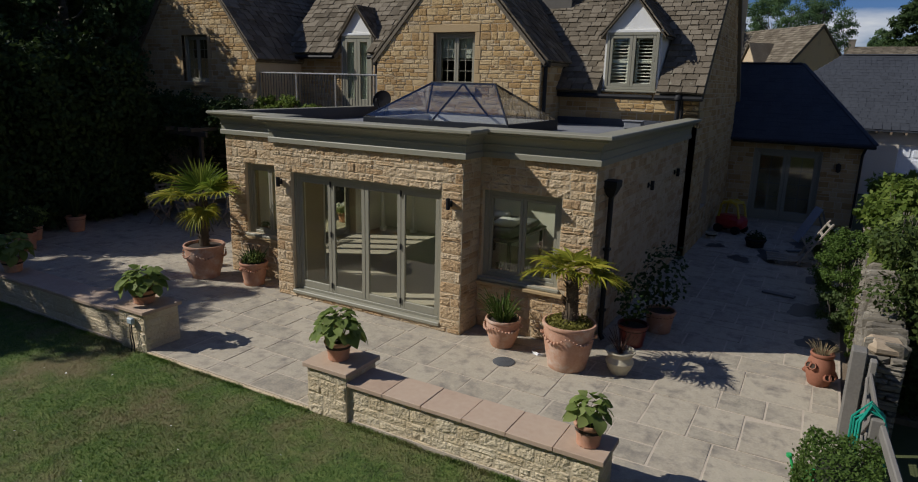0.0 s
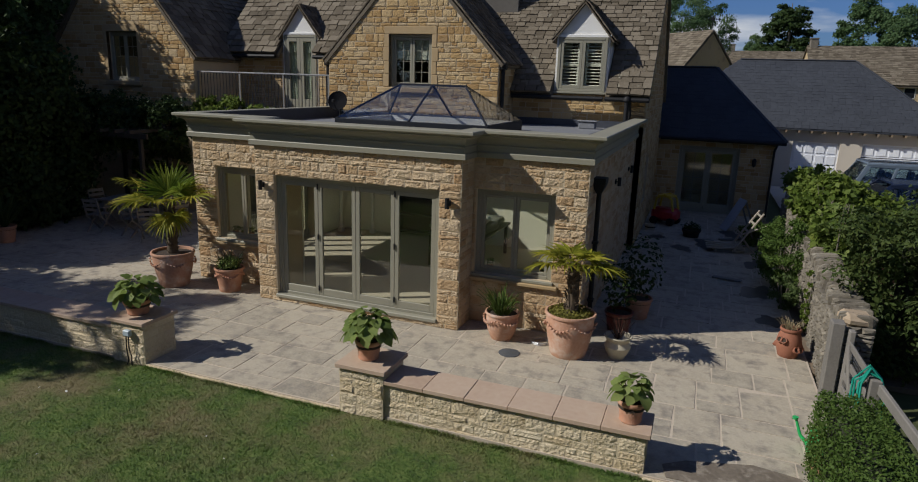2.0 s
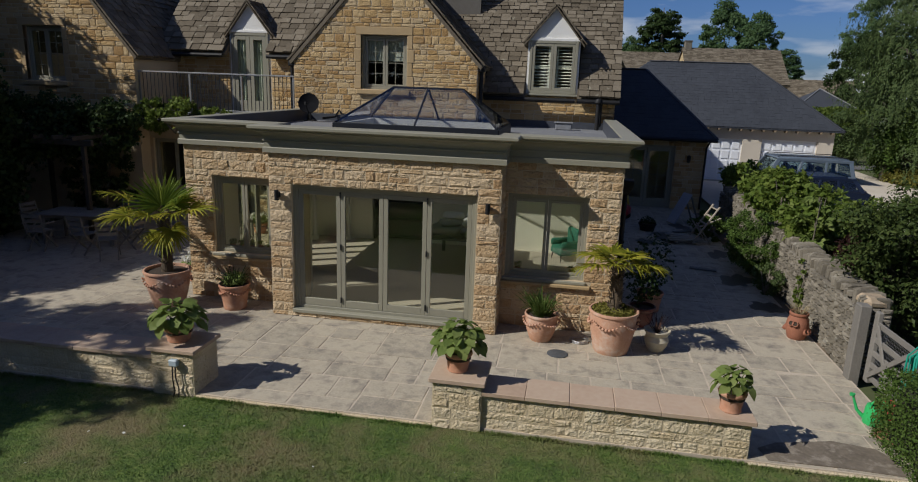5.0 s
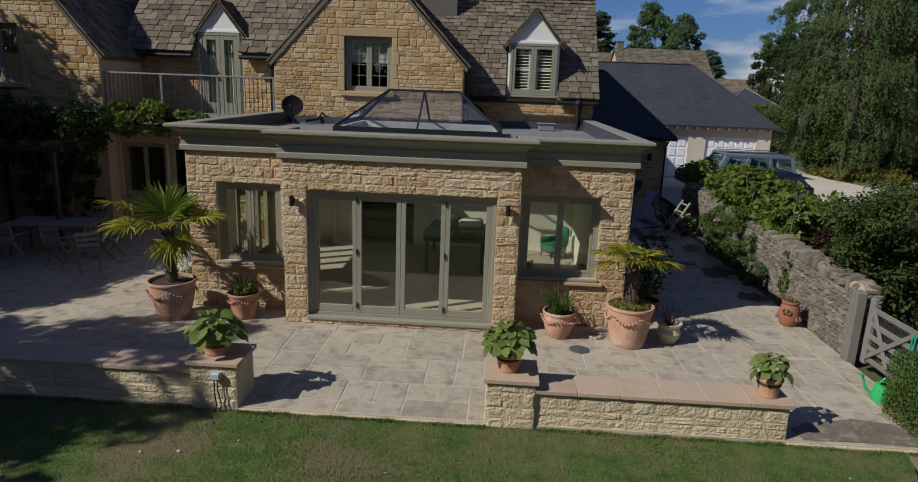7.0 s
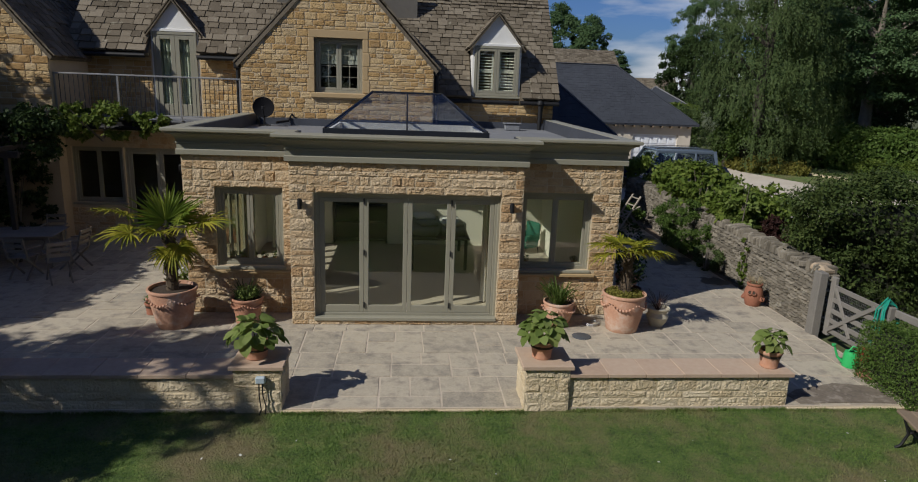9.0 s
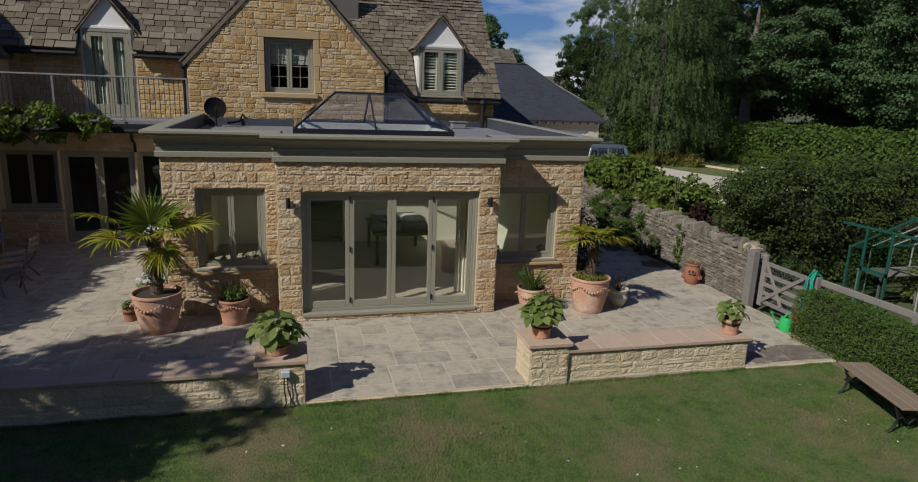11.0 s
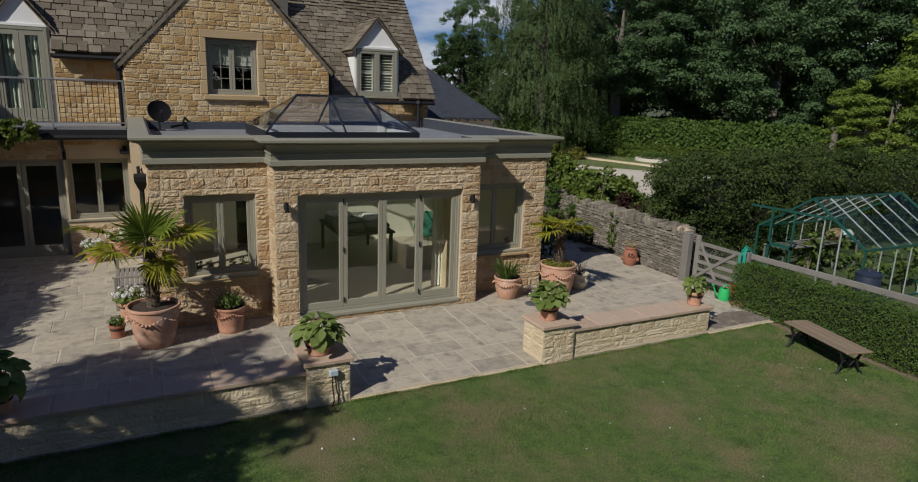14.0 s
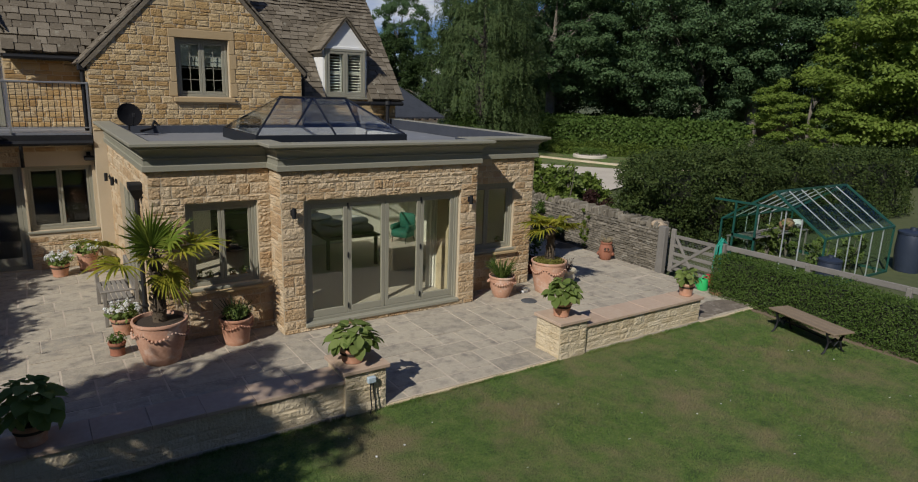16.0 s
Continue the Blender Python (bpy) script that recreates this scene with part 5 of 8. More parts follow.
gate = thing("five_bar_gate", "silver-grey timber five-bar garden gate with mesh backing", "gate")
part("gate_post", Build().box(.56, .72, 8.16, 8.36, -.1, 1.16, .015), M_GATE, gate, "thick weathered gate post")
G0, G1 = Vector((.76, 8.08, 0)), Vector((.78, 6.86, 0))
part("hinge_stile", Build().box(.74, .81, 8.0, 8.12, .05, 1.12, .01), M_GATE, gate)
part("latch_stile", Build().box(.75, .82, 6.82, 6.92, .08, .98, .01), M_GATE, gate)
for z in (.16, .34, .52, .72, .95):
    part("bar", Build().bar((G0.x, 8.0, z), (G1.x, 6.92, z), .03, .085, bevel=.006), M_GATE, gate)
part("brace", Build().bar((G0.x - .03, 8.0, .16), (G1.x - .03, 7.0, .92), .025, .07, bevel=.005), M_GATE, gate)
part("brace", Build().bar((G0.x - .03, 7.95, .95), (G1.x - .03, 7.45, .2), .025, .07, bevel=.005), M_GATE, gate)
mesh = Build()
for k in range(26):
    yy = 6.94 + k * .042
    mesh.box(.795, .797, yy, yy + .003, .12, .95)
for k in range(18):
    zz = .13 + k * .046
    mesh.box(.795, .797, 6.94, 8.0, zz, zz + .003)
tagged(part("wire_mesh", mesh, M_RAIL, gate, fix=False), kind="stuff")
fence = thing("timber_fence", "low weathered grey timber rail fence behind the hedge", "fence")
part("fence_post", Build().box(.70, .82, 6.62, 6.74, -.1, 1.06, .012), M_GATE, fence)
for k in range(6):
    ya, yb = 6.62 - k * 1.8, 6.62 - (k + 1) * 1.8
    xa, xb = .80 + .115 * k, .80 + .115 * (k + 1)
    part("fence_rail", Build().bar((xa, ya, .97), (xb, yb, .97), .05, .12, bevel=.01), M_GATE, fence)
    part("fence_rail", Build().bar((xa, ya, .5), (xb, yb, .5), .04, .1, bevel=.01), M_GATE, fence)
    part("fence_post", Build().box(xb - .05, xb + .05, yb - .05, yb + .05, -.1, 1.0, .01), M_GATE, fence)

# ---- greenhouse ----
M_GREEN = surface("green_powder_coat", [(0.01, 0.06, 0.045), (0.016, 0.085, 0.065)], 0.45, 20, 2, 0.03)
M_ALU = surface("bare_aluminium", [(0.52, 0.55, 0.55), (0.64, 0.66, 0.66)], 0.4, 20, 2, 0.05, metal=0.5)
gh = thing("greenhouse", "green-framed glass greenhouse with aluminium glazing bars", "greenhouse")
A0, A1, B0, B1, EV, RG, GB = 3.2, 6.62, 5.7, 8.44, 1.12, 2.03, -.12
BM = (B0 + B1) / 2
for x in (A0, A1):
    for y in (B0, B1):
        part("corner_post", Build().box(x - .02, x + .02, y - .02, y + .02, GB, EV), M_GREEN, gh)
    part("gable_rafter", Build().bar((x, B0, EV), (x, BM, RG), .04, .05), M_GREEN, gh)
    part("gable_rafter", Build().bar((x, B1, EV), (x, BM, RG), .04, .05), M_GREEN, gh)
    part("sill_bar", Build().bar((x, B0, GB + .03), (x, B1, GB + .03), .05, .06), M_GREEN, gh)
for y, z in ((B0, EV), (B1, EV), (BM, RG), (B0, GB + .03), (B1, GB + .03)):
    part("long_bar", Build().bar((A0, y, z), (A1, y, z), .045, .05), M_GREEN, gh)
for k in range(1, 6):
    x = A0 + (A1 - A0) * k / 6
    for y in (B0, B1):
        part("glazing_bar", Build().bar((x, y, GB), (x, y, EV), .022, .022), M_ALU, gh)
        part("glazing_bar", Build().bar((x, y, EV), (x, BM, RG), .026, .022), M_ALU, gh)
for y in (B0 + .6, B0 + 1.02, B1 - .36, B1 - .36 - .62):
    zt = EV + (RG - EV) * (1 - abs(y - BM) / (BM - B0))
    part("glazing_bar", Build().bar((A0, y, GB), (A0, y, min(zt, 1.66)), .026, .026), M_ALU, gh)
part("door_rail", Build().bar((A0 - .03, B0 + .9, 1.66), (A0 - .03, B1 + .25, 1.62), .05, .05), M_GREEN, gh)
part("sliding_door", Build().box(A0 - .05, A0 - .02, 7.42, 7.47, GB, 1.62).box(A0 - .05, A0 - .02, 8.03, 8.08, GB, 1.62).box(A0 - .05, A0 - .02, 7.42, 8.08, .72, .8), M_GREEN, gh)
for k in range(6):
    x0, x1 = A0 + (A1 - A0) * k / 6 + .012, A0 + (A1 - A0) * (k + 1) / 6 - .012
    for y, s in ((B0, 1), (B1, -1)):
        part("pane", Build().box(x0, x1, y - .003, y + .003, GB + .06, EV - .02), M_GLASS_CLEAR, gh).visible_shadow = False
        if not (k in (2, 3) and s == 1):
            q = [(x0, y, EV + .02), (x1, y, EV + .02), (x1, BM, RG - .01), (x0, BM, RG - .01)]
            part("roof_pane", Build().prism(q, (0, 0, .005)), M_GLASS_CLEAR, gh).visible_shadow = False
        else:
            q = [(x0, y, EV + .02), (x1, y, EV + .02), (x1, y + .85, EV + .575), (x0, y + .85, EV + .575)]
            part("roof_pane", Build().prism(q, (0, 0, .005)), M_GLASS_CLEAR, gh).visible_shadow = False
            q = [(x0, BM, RG + .02), (x1, BM, RG + .02), (x1, BM - .5, RG - .08), (x0, BM - .5, RG - .08)]
            part("roof_vent", Build().prism(q, (0, 0, .012)), M_GLASS_CLEAR, gh, "propped open roof vent").visible_shadow = False
part("gable_pane", Build().prism([(A1, B0, GB + .06), (A1, B1, GB + .06), (A1, B1, EV), (A1, BM, RG), (A1, B0, EV)], (.005, 0, 0)), M_GLASS_CLEAR, gh).visible_shadow = False
part("gable_pane", Build().prism([(A0, B0, GB + .06), (A0, 6.75, GB + .06), (A0, 6.75, 1.8), (A0, B0, EV)], (.005, 0, 0)), M_GLASS_CLEAR, gh).visible_shadow = False
part("gable_pane", Build().prism([(A0, 7.45, GB + .06), (A0, B1, GB + .06), (A0, B1, EV), (A0, 7.45, 1.75)], (.005, 0, 0)), M_GLASS_CLEAR, gh).visible_shadow = False
part("door_pane", Build().box(A0 - .037, A0 - .033, 7.47, 8.03, GB, 1.62), M_GLASS_CLEAR, gh).visible_shadow = False
stage = thing("potting_bench", "slatted greenhouse staging with pots", "bench", pose(4.9, 8.05, GB))
for z in (.75,):
    for k in range(5):
        part("slat", Build().box(-1.5, 1.5, -.28 + k * .13, -.18 + k * .13, z, z + .02), M_GATE, stage)
for x in (-1.45, 0, 1.45):
    for y in (-.25, .3):
        part("leg", Build().box(x - .02, x + .02, y - .02, y + .02, 0, .75), M_GATE, stage)

tagged(part("compost_bag", Build().box(-.26, .26, -.16, .16, 0, .30, .10), surface("brown_paper_sack", [(0.30, 0.17, 0.09), (0.40, 0.26, 0.15)], .8, 20, 4, .3), m=pose(5.75, 8.08, GB + .77, 0, 0, 12), smooth=50), "slumped brown compost sack on the greenhouse staging", "sack")
tagged(part("fleece_bundle", Build().box(-.2, .2, -.15, .15, 0, .26, .11), surface("pale_garden_fleece", [(0.46, 0.47, 0.44), (0.60, 0.61, 0.58)], .95, 14, 5, .8), m=pose(6.22, 8.06, GB + .77, 0, 0, -20), smooth=60), "crumpled pale garden fleece on the greenhouse staging", "fleece")


def butt(x, y, z, r, h, label):
    w = thing("water_butt", label, "water butt", pose(x, y, z))
    part("barrel", Build().lathe([(0, 0), (r * .85, 0), (r * .93, h * .2), (r, h * .5), (r * .95, h * .85), (r * .9, h * .9)], 20), M_BUTT, w, smooth=50)
    part("lid", Build().lathe([(r * .97, h * .88), (r * .98, h * .93), (r * .6, h * .97), (r * .25, h * .98), (r * .22, h * 1.03), (0, h * 1.03)], 20), M_BUTT, w, smooth=50)


M_BUTT = surface("blue_black_plastic", [(0.018, 0.026, 0.045), (0.03, 0.04, 0.062)], 0.45, 20, 2, 0.05)
butt(2.85, 5.35, -.12, .26, .95, "dark blue plastic water butt beside the greenhouse")
butt(7.3, 5.5, -.12, .36, 1.15, "large dark water butt behind the greenhouse")

# ---- lawn bench: plank seat on cast-iron legs ----
bench = thing("backless_bench", "backless plank bench on black cast-iron legs", "bench", pose(-.53, 3.92, -.045, 0, 0, -14))
for k in range(3):
    part("seat_plank", Build().box(-.24 + k * .16, -.085 + k * .16, -.73, .73, .40, .435, .008), M_BENCH, bench)
for y in (-.56, .56):
    pts = [(-.26, y, 0), (-.2, y, .04), (-.14, y, .2), (-.19, y, .33), (-.22, y, .4)]
    part("leg", Build().tube(pts, .018, 6).tube([(-p[0], p[1], p[2]) for p in pts], .018, 6).tube([(-.14, y, .2), (0, y, .27), (.14, y, .2)], .015, 6).tube([(-.2, y, .36), (.2, y, .36)], .015, 6).tube([(-.19, y, .33), (0, y, .13), (.19, y, .33)], .012, 6), M_BLACK, bench, smooth=60)
part("stretcher", Build().tube([(0, -.56, .2), (0, .56, .2)], .014, 6), M_BLACK, bench)

# ---- trees and hedges ----


def clump_leaves(rng, centres, radii, per, size, long=1.5, droop=0.0, flat=0.75, spread=0.8, under=1.0):
    """Leaves in loose clumps round the centres. under: the share of leaves that hang on a clump's lower side."""
    pts, nor = [], []
    for c, r in zip(centres, radii):
        d = rng.normal(0, 1, (per, 3))
        d /= np.linalg.norm(d, axis=1, keepdims=True)
        if under < 1:
            up = (d[:, 2] < 0) & (rng.uniform(0, 1, per) > under)
            d[up, 2] *= -1
        wob = 1 + .22 * np.sin(d[:, 0] * 5 + c[0]) * np.sin(d[:, 1] * 5 + c[1])
        q = d * (r * wob * rng.uniform(0.35, 1.05, per) ** 0.6)[:, None]
        q[:, 2] *= flat
        pts.append(c + q)
        nor.append(d + np.array([0, 0, 0.4]))
    return leaf_array(np.concatenate(pts), np.concatenate(nor), size, rng, long, droop, spread)


def broad_crown(seed, height, radius, base, n_clumps, per, size, lump=(.10, .26), spread=0.8, under=1.0, flat=0.75, shell=0.4):
    rng = np.random.default_rng(seed)
    mid, half = (height + base) / 2, (height - base) / 2
    cs, rs = [], []
    for k in range(n_clumps):
        d = rng.normal(0, 1, 3)
        d /= np.linalg.norm(d)
        s = rng.uniform(0.5, 1.0) ** shell
        c = np.array([d[0] * radius * s, d[1] * radius * s, mid + d[2] * half * s])
        c[:2] *= 1 + 0.18 * math.sin(5 * math.atan2(d[1], d[0]) + seed)
        rs.append(radius * rng.uniform(*lump))
        cs.append(c)
    return clump_leaves(rng, cs, rs, per, size, flat=flat, spread=spread, under=under)


def weeping_crown(seed, height, radius, base, boughs, strands, per, size):
    """Many short cascades of fine hanging twigs, in tiers over an egg-shaped crown."""
    rng = np.random.default_rng(seed)
    pts, nor = [], []
    for q in range(boughs):
        h = rng.uniform(.10, 1.0)
        a = rng.uniform(0, 2 * math.pi)
        w = radius * (1 - max(0, (h - .42) / .60) ** 2.2) ** .5 * (1 + .16 * math.sin(3 * a + 5 * h + seed)) * rng.uniform(.55, 1.04)
        c = np.array([w * math.cos(a), w * math.sin(a), base + (height - base) * h])
        out = np.array([math.cos(a), math.sin(a), 0])
        size_q, drop = rng.uniform(.30, .62), rng.uniform(.8, 2.2)
        for k in range(strands):
            o = rng.normal(0, size_q, 3) * np.array([1, 1, .35])
            ln = min(drop * rng.uniform(.45, 1.1), c[2] + o[2] - base + .3)
            t = rng.uniform(0, 1, per)
            arch = .45 * np.sqrt(t) * size_q
            p = c + o + out * arch[:, None] + rng.normal(0, .045, (per, 3))
            p[:, 2] -= ln * t
            pts.append(p)
            nor.append(np.tile(out * (1.0 if w > .5 * radius else .4) + o * .8 + np.array([0, 0, .55]), (per, 1)))
    return leaf_array(np.concatenate(pts), np.concatenate(nor), size, rng, 2.6, 2.6, .42)


def trunk_build(seed, height, r, limbs, reach, start):
    rng = random.Random(seed)
    b = Build()
    pts = [(0, 0, -.2), (r * .2, 0, height * .2), (-r * .3, r * .3, height * .45), (r * .4, 0, height * .75), (0, 0, height)]
    b.tube(pts, [r * 1.35, r, r * .8, r * .5, r * .12], 10)
    for k in range(limbs):
        a, z = rng.uniform(0, 6.28), rng.uniform(start, height * .75)
        ln = reach * rng.uniform(.55, 1)
        p = [Vector((0, 0, z))]
        for s in (.35, .7, 1):
            p.append(Vector((math.cos(a) * ln * s, math.sin(a) * ln * s, z + ln * .75 * s ** .8 + rng.uniform(-.2, .2))))
        b.tube(p, [r * .42, r * .3, r * .17, r * .05], 6)
        e = p[2]
        for q in range(3):
            a2 = a + rng.uniform(-1, 1)
            b.tube([e, e + Vector((math.cos(a2) * ln * .3, math.sin(a2) * ln * .3, ln * .3)), e + Vector((math.cos(a2) * ln * .5, math.sin(a2) * ln * .5, ln * .35))], [r * .16, r * .09, r * .03], 5)
    return b


def tree(name, m, leaves, trunk, leaf_material, label, bark=M_BARK, group=""):
    t = thing(name, label, "tree", m, group)
    part("trunk", trunk, bark, t, smooth=60)
    part("crown", quads_mesh("crown", leaves, 4, leaf_material), None, t)
    return t


def plant(ob, x, y, turn=0, s=1.0, sz=None):
    return copy_thing(ob, pose(x, y, -.1, 0, 0, turn) @ Matrix.Diagonal((s, s, sz or s, 1)))


oak = tree("oak_tree", pose(31.6, 36.4, -.1), broad_crown(1, 15, 6.2, 1.8, 210, 400, .19, lump=(.11, .22), spread=.45, under=.25, flat=.62), trunk_build(1, 12, .42, 9, 4.5, 3), M_LEAF_OAK, "broad oak tree in full dark green leaf", group="far wood")
for x, y, t, s, sz in ((25.5, 40, 40, 1.0, 1.0), (32.5, 31.5, 100, .9, 1.0), (38.5, 33.0, 170, 1.1, 1.05), (43, 27, 220, 1.1, 1.0), (28, 48, 15, 1.1, 1.1), (37, 44, 250, 1.2, 1.1), (47, 36, 10, 1.2, 1.1), (48, 20, 60, 1.1, 1.0), (50, 9, 130, 1.1, 1.0), (-4.7, 73, 200, .75, .95), (-15, 62, 20, 1.0, .9), (37, 62, 20, 1.2, .9)):
    plant(oak, x, y, t, s, sz)
ash = tree("ash_tree", pose(35.8, 28.9, -.1), broad_crown(7, 15.5, 5.2, 4.6, 170, 400, .18, lump=(.11, .22), spread=.45, under=.25, flat=.62), trunk_build(5, 13, .46, 8, 4, 4.5), M_LEAF_OAK, "tall ash tree with a grey bare trunk", M_BARK, "far wood")
for x, y, t, s, sz in ((22.5, 37.5, 60, .85, .85), (41.5, 24.5, 140, 1.0, 1.0), (34, 52, 30, 1.1, 1.1), (23.3, 63.5, 0, .62, .92), (45, 76, 100, 1.3, 1.0)):
    plant(ash, x, y, t, s, sz)
tree("weeping_willow", pose(13.7, 34.5, -.1), weeping_crown(3, 14.8, 3.15, .5, 310, 18, 20, .13), trunk_build(8, 10, .36, 3, 2.2, 3), M_LEAF_WILLOW, "large weeping willow trailing over the drive", M_BARK_DARK)
bright = tree("maple_tree", pose(27.8, 14.0, -.1), broad_crown(11, 11.5, 4.8, .6, 190, 330, .20, lump=(.11, .22), spread=.5, under=.3, flat=.5), trunk_build(9, 9, .2, 8, 3.5, 2), M_LEAF_MAPLE, "bright yellow-green maple tree in sun", group="garden trees")
plant(bright, 29, 11.5, 90, 1.0, 1.0)
plant(bright, 23.6, 17.6, 200, .58, .52)
plant(bright, 16.5, 38.5, 30, .42, .42)
tree("conifer_tree", pose(7.2, 93, -.1), broad_crown(13, 15.4, 3.1, 0, 210, 170, .30, lump=(.16, .34), spread=.5, under=.4, flat=.42), trunk_build(10, 15, .35, 0, 1, 1), M_LEAF_DARK, "dark pointed conifer tree in the distance", group="far conifers")
poplar = tree("birch_tree", pose(19.6, 93, -.1), broad_crown(17, 14.6, 2.7, 1.0, 190, 170, .28, lump=(.14, .34), under=.6), trunk_build(12, 12, .22, 6, 2.0, 2), M_LEAF_OAK, "slim pointed birch tree on the far skyline", group="far skyline trees")
for x, y, t, s, sz in ((16.3, 98, 60, 1.1, 1.14), (3.8, 99, 20, .6, .8), (23.0, 92, 200, .9, .68)):
    plant(poplar, x, y, t, s, sz)

# trees added on the garden's west side, mostly unseen, to shade the terrace
shade = tree("beech_tree", pose(-18.7, 1.6, -.1), broad_crown(23, 9.2, 2.55, 2.8, 210, 92, .17, lump=(.07, .20), shell=.55), trunk_build(15, 8, .28, 9, 2.4, 2.6), M_LEAF_OAK, "beech tree added west of the lawn to cast dappled shade", group="west trees")
for x, y, t, s, sz in ((-22.4, 13.0, 140, 1.0, 1.06), (-22.5, 9.5, 200, 1.05, 1.0), (-22.6, 1.0, 320, 1.05, .95), (-27, -4, 90, 1.2, 1.1), (-22.5, -4.5, 30, 1.0, .9)):
    plant(shade, x, y, t, s, sz)

lime = tree("lime_tree", pose(-22.7, 12.1, -.1), broad_crown(37, 9.2, 2.75, 2.2, 150, 210, .17, lump=(.10, .24), shell=.5), trunk_build(21, 8, .26, 8, 2.2, 2.4), M_LEAF_DARK, "dense dark lime tree beyond the wing", group="dark limes")
for x, y, t, s, sz in ((21.7, 62, 80, 1.1, 1.08), (22.4, 55.5, 10, 1.1, .82), (26.5, 57, 140, 1.35, 1.15)):
    plant(lime, x, y, t, s, sz)

holly = tree("holly_tree", pose(-16.5, 3.15, -.1), broad_crown(29, 6.3, 2.0, .9, 150, 150, .14, lump=(.08, .20), shell=.55), trunk_build(18, 5.2, .16, 8, 1.3, 1.2), M_LEAF_DARK, "dense dark holly tree, added for shade and as backdrop", group="west trees")
# unseen southern row behind the camera, added to cut skylight in shaded parts
for k in range(9):
    plant(holly, -33 + k * 6.2, -15.5 + 1.5 * math.sin(k * 2.1), k * 50, 2.3, 2.6 + .2 * math.sin(k * 1.7))
for x, y, t, s, sz in ((-36, 9, 0, 2.3, 1.9), (-35.5, 14.5, 70, 2.3, 2.6), (-35, 20, 140, 2.4, 2.6), (-34.5, 26, 210, 2.4, 2.6), (-34, 32, 280, 2.4, 2.4), (-38, 5, 10, 2.0, 1.5), (-28.5, 16.0, 20, 2.0, 2.5), (-31, 23.5, 100, 2.2, 2.5), (-33, 12.5, 300, 2.2, 2.4), (-40, 38, 40, 2.2, 1.8)):
    plant(holly, x, y, t, s, sz)
# two more unseen hollies that shape the shadow on the lawn
plant(holly, -18.8, -1.4, 80, .9, .8)
plant(holly, -16.9, 1.5, 130, .85, .95)


def box_points(rng, n, x0, x1, y0, y1, z0, z1, rough=0.08, faces="ftbse"):
    """Points and outward normals over the faces of a clipped hedge with a slightly lumpy surface."""
    dx, dy, dz = x1 - x0, y1 - y0, z1 - z0
    area = np.array([dx * dz, dx * dz, dy * dz, dy * dz, dx * dy])
    k = rng.choice(5, n, p=area / area.sum())
    u, v = rng.uniform(0, 1, n), rng.uniform(0, 1, n)
    p, q = np.zeros((n, 3)), np.zeros((n, 3))
    for i, (ax, at, sg) in enumerate(((1, y0, -1), (1, y1, 1), (0, x0, -1), (0, x1, 1), (2, z1, 1))):
        s = k == i
        o = [a for a in range(3) if a != ax]
        lo, hi = (x0, y0, z0), (x1, y1, z1)
        p[s, ax] = at
        p[s, o[0]] = lo[o[0]] + u[s] * (hi[o[0]] - lo[o[0]])
        p[s, o[1]] = lo[o[1]] + v[s] * (hi[o[1]] - lo[o[1]])
        q[s, ax] = sg
    wave = np.sin(p[:, 0] * 2.3 + p[:, 2] * 3.1) + np.sin(p[:, 1] * 2.9 + p[:, 2] * 1.7 + 1) + np.sin(p[:, 0] * 5.1 + p[:, 1] * 4.3)
    c = np.array([(x0 + x1) / 2, (y0 + y1) / 2, (z0 + z1) / 2])
    edge = np.abs((p - c) / np.array([dx, dy, dz]) * 2)
    round_ = np.clip(np.sort(edge, axis=1)[:, 1] - .8, 0, 1)[:, None] * rough * 2.5
    p += q * (wave[:, None] * rough * .4 + rng.normal(0, rough * .45, (n, 1))) - np.sign(p - c) * round_
    return p, q


def hedge(name, box, n, size, material, label, seed, rough=0.08, category="hedge", core=0.12):
    rng = np.random.default_rng(seed)
    x0, x1, y0, y1, z0, z1 = box
    h = thing(name, label, category)
    c = core
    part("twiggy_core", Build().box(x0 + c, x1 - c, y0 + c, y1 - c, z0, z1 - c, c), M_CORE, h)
    p, q = box_points(rng, n, *box, rough)
    inner, qi = box_points(rng, n // 3, x0 + c * .6, x1 - c * .6, y0 + c * .6, y1 - c * .6, z0, z1 - c * .6, rough)
    lv = leaf_array(np.concatenate([p, inner]), np.concatenate([q, qi]), size, rng, 1.6, 0, .7)
    tagged(part("leaves", quads_mesh("leaves", lv, 4, material), None, h), kind="stuff")
    return h


# near-black for solid hedge cores: shade between the leaves, put into colour
M_CORE = surface("leaf_gap_shade", [(0.012, 0.015, 0.006), (0.025, 0.028, 0.012)], 0.95, 12, 3, 0.6)
hedge("box_hedge", (.20, .82, -9, 6.55, -.05, .92), 100000, .036, M_LEAF_HEDGE, "clipped dense green box hedge beside the lawn", 1, .06)
yr = np.random.default_rng(202)
yew = thing("yew_hedge", "tall dark green yew hedge behind the gate, its end rounded", "hedge")
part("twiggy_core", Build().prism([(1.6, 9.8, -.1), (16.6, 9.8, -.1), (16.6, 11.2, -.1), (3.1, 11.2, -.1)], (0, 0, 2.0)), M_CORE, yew)


